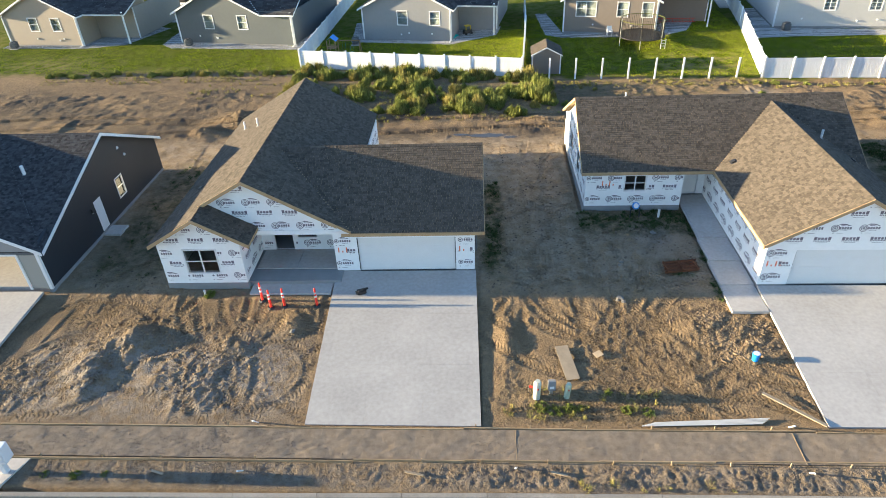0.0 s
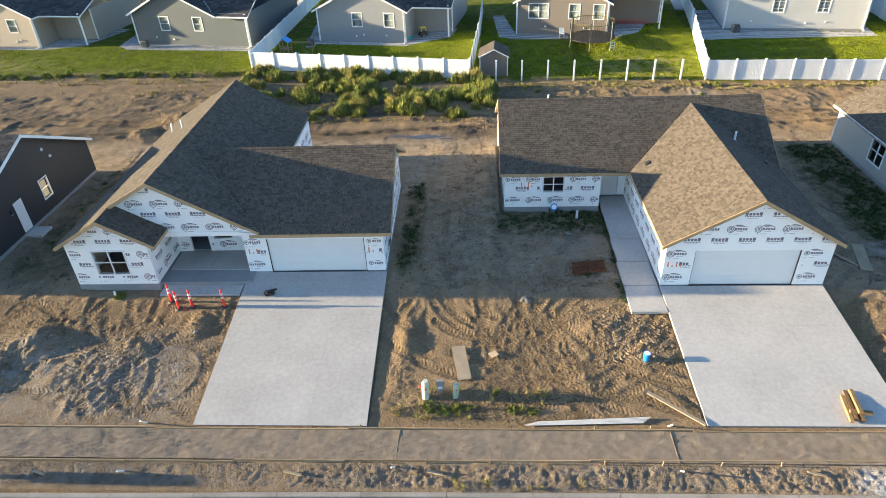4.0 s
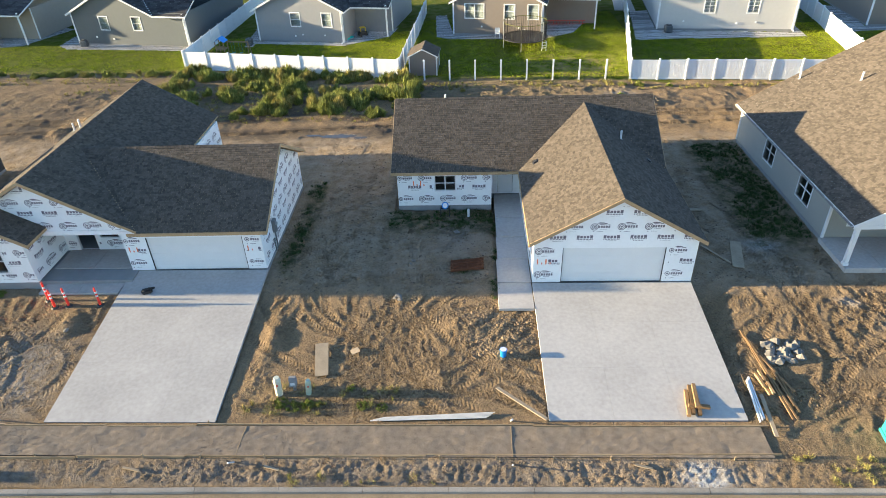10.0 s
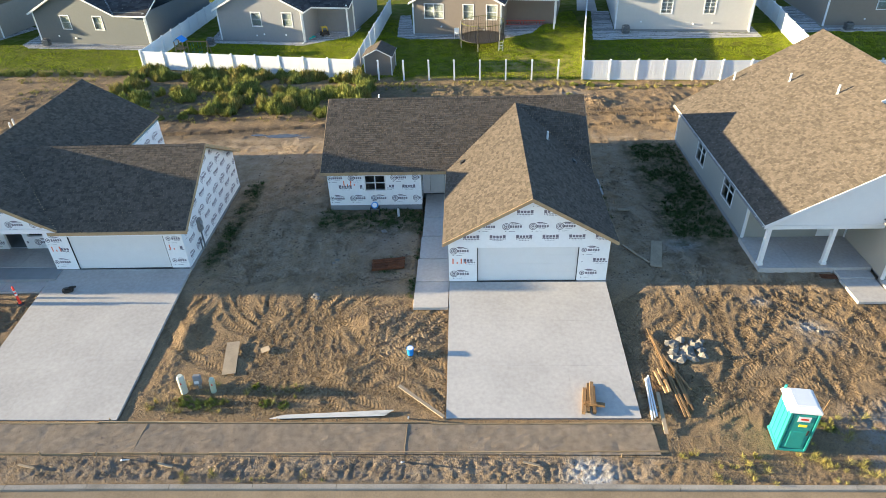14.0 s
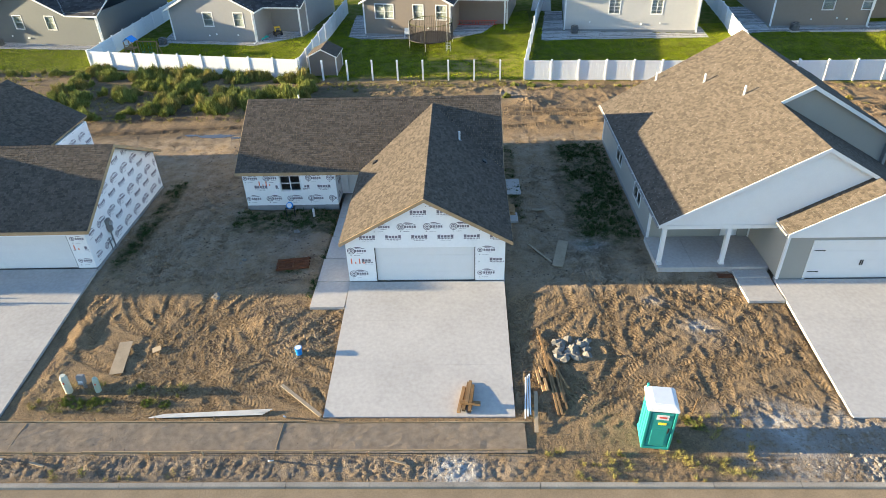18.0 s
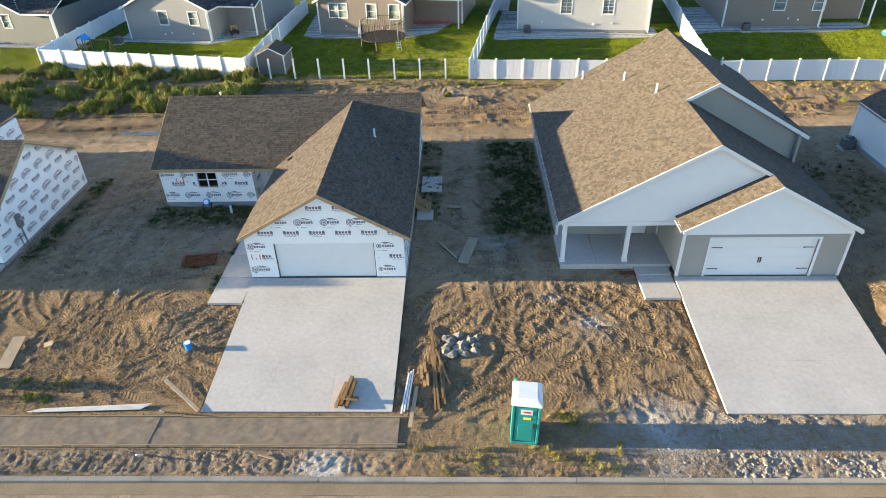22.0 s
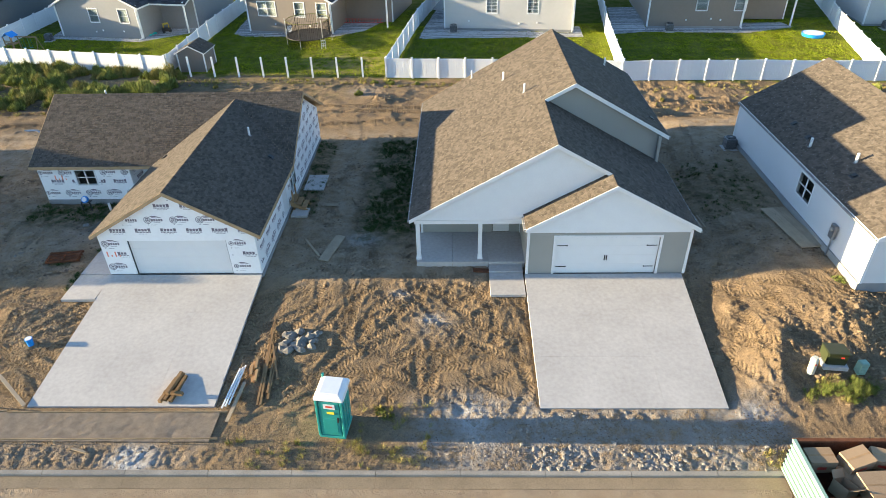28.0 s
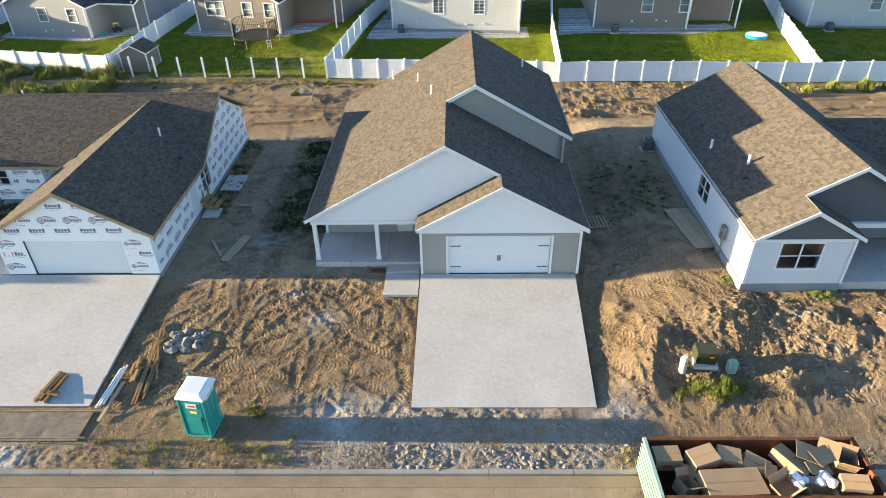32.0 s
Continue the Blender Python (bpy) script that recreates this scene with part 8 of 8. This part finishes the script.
# low weeds, far too many to count
def weeds(name, spots, mat, label, h=(0.12, 0.35), n=14, seed=1):
    rg = random.Random(seed)
    V, F = [], []
    pts = []
    for x0, x1, y0, y1, count in spots:
        for _ in range(count):
            pts.append((rg.uniform(x0, x1), rg.uniform(y0, y1)))
    P = np.array(pts)
    keep = lattice_noise(P[:, 0], P[:, 1], 0.9, 55) + 0.6 * lattice_noise(P[:, 0], P[:, 1], 2.5, 56) > -0.25
    P = P[keep]
    Z = ground_height(P[:, 0], P[:, 1])
    for (x, y), z in zip(P, Z):
        tuft(V, F, x, y, z, rg.uniform(0.08, 0.28), rg.uniform(*h), n + 22, rg, 0.5, 0.6)
    raw(name, V, F, mat, None, label, "stuff")["category"] = "weeds"


weeds("low_weeds", [(0.0, 0.9, 26.5, 36, 160), (25.2, 28.3, 29, 41, 1000), (5.4, 11.2, 30.3, 32.3, 240), (11.0, 11.38, 24, 31.5, 90), (10.4, 11.3, 26.0, 30, 80), (20.75, 22.2, 31, 41, 160), (43.5, 47.8, 29, 36, 160), (-20.5, -17, 26, 40, 160), (9.2, 10.8, 25.9, 27.2, 40)], WEED_DARK, "dark low weeds in the shade between houses", (0.08, 0.26), 14, 3)
weeds("straw_weeds", [(0.6, 7.4, 17.0, 18.6, 60), (26.6, 29.4, 15.2, 17, 60), (44, 47.6, 17, 18.1, 20), (21.6, 29.2, 13.98, 15.2, 110), (41.5, 45, 14.0, 14.8, 25), (2, 9, 13.98, 14.3, 12), (6, 24.5, 53.2, 55.2, 300), (24, 46, 52.0, 52.9, 130), (46, 75, 50.2, 51.6, 160), (-42, -17, 56.6, 60, 330), (-17, 6, 46, 55, 520), (-26, -18, 52, 56, 60), (40, 58, 46, 51, 60)], WEED_DRY, "straw-coloured weeds on rough ground", (0.1, 0.38), 14, 4)

# ---- clods and stones ----
def clods(name, spots, mat, label, seed, size=(0.01, 0.036), by_noise=True, lift=0.0):
    """Angular lumps lying on the soil."""
    rg = np.random.RandomState(seed)
    pts = np.concatenate([np.stack([rg.uniform(a, b, n), rg.uniform(c, d, n)], 1) for a, b, c, d, n in spots])
    if by_noise:
        f = lattice_noise(pts[:, 0], pts[:, 1], 1.3, 61) + 0.5 * lattice_noise(pts[:, 0], pts[:, 1], 0.5, 62)
        pts = pts[f > rg.uniform(-0.8, 0.6, len(f))]
    ok = np.ones(len(pts), bool)
    for a, b in DRIVES:
        ok &= ~((pts[:, 0] > a - 0.1) & (pts[:, 0] < b + 0.1) & (pts[:, 1] > 16.6) & (pts[:, 1] < 27))
    ok &= ~((pts[:, 0] > 11.3) & (pts[:, 0] < 13.1) & (pts[:, 1] > 23.2))
    ok &= ~((pts[:, 0] > 31.9) & (pts[:, 0] < 33.7) & (pts[:, 1] > 23.2))
    pts = pts[ok]
    z = ground_height(pts[:, 0], pts[:, 1]) + lift
    if size[1] < 0.06:
        shape = np.array([(1, 0, 0), (-1, 0, 0), (0, 1, 0), (0, -1, 0), (0, 0, 1), (0, 0, -1)]) * 1.15
        tri = np.array([(0, 2, 4), (2, 1, 4), (1, 3, 4), (3, 0, 4), (2, 0, 5), (1, 2, 5), (3, 1, 5), (0, 3, 5)])
    else:
        t = (1 + 5 ** 0.5) / 2
        shape = np.array([(-1, t, 0), (1, t, 0), (-1, -t, 0), (1, -t, 0), (0, -1, t), (0, 1, t), (0, -1, -t), (0, 1, -t), (t, 0, -1), (t, 0, 1), (-t, 0, -1), (-t, 0, 1)]) / 1.9
        tri = np.array([(0, 11, 5), (0, 5, 1), (0, 1, 7), (0, 7, 10), (0, 10, 11), (1, 5, 9), (5, 11, 4), (11, 10, 2), (10, 7, 6), (7, 1, 8), (3, 9, 4), (3, 4, 2), (3, 2, 6), (3, 6, 8), (3, 8, 9), (4, 9, 5), (2, 4, 11), (6, 2, 10), (8, 6, 7), (9, 8, 1)])
    n = len(pts)
    s = size[0] + (size[1] - size[0]) * rg.rand(n) ** 3
    a = rg.uniform(0, 6.28, n)
    V = shape[None] * (0.6 + 0.8 * rg.rand(n, len(shape), 1)) * s[:, None, None] * np.stack([1 + 0.5 * rg.rand(n), np.ones(n), 0.55 + 0.4 * rg.rand(n)], 1)[:, None]
    x = V[..., 0] * np.cos(a)[:, None] - V[..., 1] * np.sin(a)[:, None] + pts[:, :1]
    y = V[..., 0] * np.sin(a)[:, None] + V[..., 1] * np.cos(a)[:, None] + pts[:, 1:]
    zz = 0.65 * V[..., 2] + z[:, None] - 0.05 * s[:, None]
    verts = np.stack([x, y, zz], -1).reshape(-1, 3)
    faces = (tri[None] + len(shape) * np.arange(n)[:, None, None]).reshape(-1, 3)
    raw(name, verts, faces, mat, None, label, "stuff")["category"] = "clods"


CLOD = material("dry_soil_clod", (0.235, 0.168, 0.103), 0.97, vary=0.35, scale=2, fine=30, island=0.8)
CLOD_GREY = material("grey_gravel_clod", (0.155, 0.118, 0.086), 0.95, vary=0.4, scale=2, fine=30, island=1.0)
clods("soil_clods", [(-0.1, 13.0, 16.8, 24.3, 17000), (20.8, 33.6, 16.2, 24.5, 13000), (-22, -7.3, 16.8, 24.2, 15000), (41.2, 56, 14.3, 22.6, 24000), (-0.1, 1.2, 18, 24, 500)], CLOD, "dry brown soil clods strewn over the yards", 5)
clods("clod_patch", [(8.3, 13, 20.4, 23.3, 2600), (48, 56, 20, 22.6, 1500), (43, 47, 17.2, 19.5, 900)], CLOD, "thick crumbly clods by a concrete walk", 15, (0.02, 0.058))
clods("verge_stones", [(-26, 56, 14.02, 15.0, 22000), (21.5, 43, 14, 16.6, 5000), (-26, 21, 16.68, 16.95, 900)], CLOD_GREY, "grey gravel lumps in the rough verge", 6, (0.008, 0.036), True)
RUBBLE = material("pale_crushed_rubble", (0.265, 0.235, 0.2), 0.95, vary=0.3, scale=2, fine=30, island=0.4)
clods("verge_rubble", [(33.2, 40.5, 14.0, 15.0, 1300), (29.5, 42, 14.0, 16.6, 500)], RUBBLE, "pale crushed concrete rubble in the verge", 26, (0.02, 0.095))
clods("bed_gravel", [(-20, -7.4, 15.15, 16.5, 11000), (-7.4, 13, 15.15, 16.5, 3000)], CLOD_GREY, "loose grey gravel on the footpath bed", 16, (0.006, 0.021), True, 0.052)
clods("heap_lumps", [(43, 50, 17.5, 22, 900), (50, 56, 17, 21, 900), (-18, -9, 18, 23, 400), (9.5, 13, 20, 23, 500), (23, 27, 48, 51, 250), (43, 50, 43, 48, 500), (-22, -17, 44, 48, 200)], CLOD, "large soil lumps on the dirt heaps", 7, (0.035, 0.11))
clods("alley_stones", [(0, 13, 24.5, 32, 2200), (0, 5.4, 32, 42, 900), (21, 28.3, 25, 42, 2400), (41.9, 48.3, 23, 40, 2000), (-21.5, -16.3, 24, 40, 1500), (-24, 62, 42.5, 53, 9000)], CLOD_GREY, "small stones on packed soil between houses", 8, (0.015, 0.07))

# ---- lawn blades ----
def lawn(spots, label, seed):
    """Single blades standing on the lawns, as one mass."""
    rg = np.random.RandomState(seed)
    pts = np.concatenate([np.stack([rg.uniform(a, b, n), rg.uniform(c, d, n)], 1) for a, b, c, d, n in spots])
    f = np.interp(pts[:, 0], *FENCE_LINE)
    pts = pts[pts[:, 1] > f - np.where(pts[:, 0] < -17, 0.6, -0.25) + 0.5 * lattice_noise(pts[:, 0], pts[:, 1], 1.7, 21)]
    for bed in BEDS:
        inside = np.zeros(len(pts), bool)
        for (x0, y0), (x1, y1) in zip(bed, bed[1:] + bed[:1]):
            if y0 != y1:
                inside ^= ((y0 > pts[:, 1]) != (y1 > pts[:, 1])) & (pts[:, 0] < (x1 - x0) * (pts[:, 1] - y0) / (y1 - y0) + x0)
        pts = pts[~inside]
    n = len(pts)
    z = ground_height(pts[:, 0], pts[:, 1])
    a, w, h = rg.uniform(0, 6.28, n), rg.uniform(0.02, 0.045, n), rg.uniform(0.035, 0.075, n) * (1 + 0.4 * lattice_noise(pts[:, 0], pts[:, 1], 0.8, 91))
    lx, ly = rg.uniform(-0.05, 0.05, n), rg.uniform(-0.05, 0.05, n)
    P = np.stack([np.stack([pts[:, 0] - w * np.cos(a), pts[:, 1] - w * np.sin(a), z - 0.02], 1), np.stack([pts[:, 0] + w * np.cos(a), pts[:, 1] + w * np.sin(a), z - 0.02], 1), np.stack([pts[:, 0] + lx, pts[:, 1] + ly, z + h], 1)], 1)
    raw("lawn_grass", P.reshape(-1, 3), np.arange(3 * n).reshape(-1, 3), LAWN, None, label, "stuff")["category"] = "grass"


LAWN = material("lawn_blade", (0.31, 0.36, 0.012), 0.75, vary=0.35, scale=0.5, fine=3, island=0.35, second=(0.15, 0.19, 0.008))
lawn([(-85, -17, 57, 70, 90000), (-17, 4.5, 55, 71, 55000), (4.5, 26, 54, 75, 60000), (26, 46, 52.5, 68, 46000), (46, 70, 52, 69, 55000), (70, 92, 52, 69, 20000)], "mown green lawn behind the lots", 12)
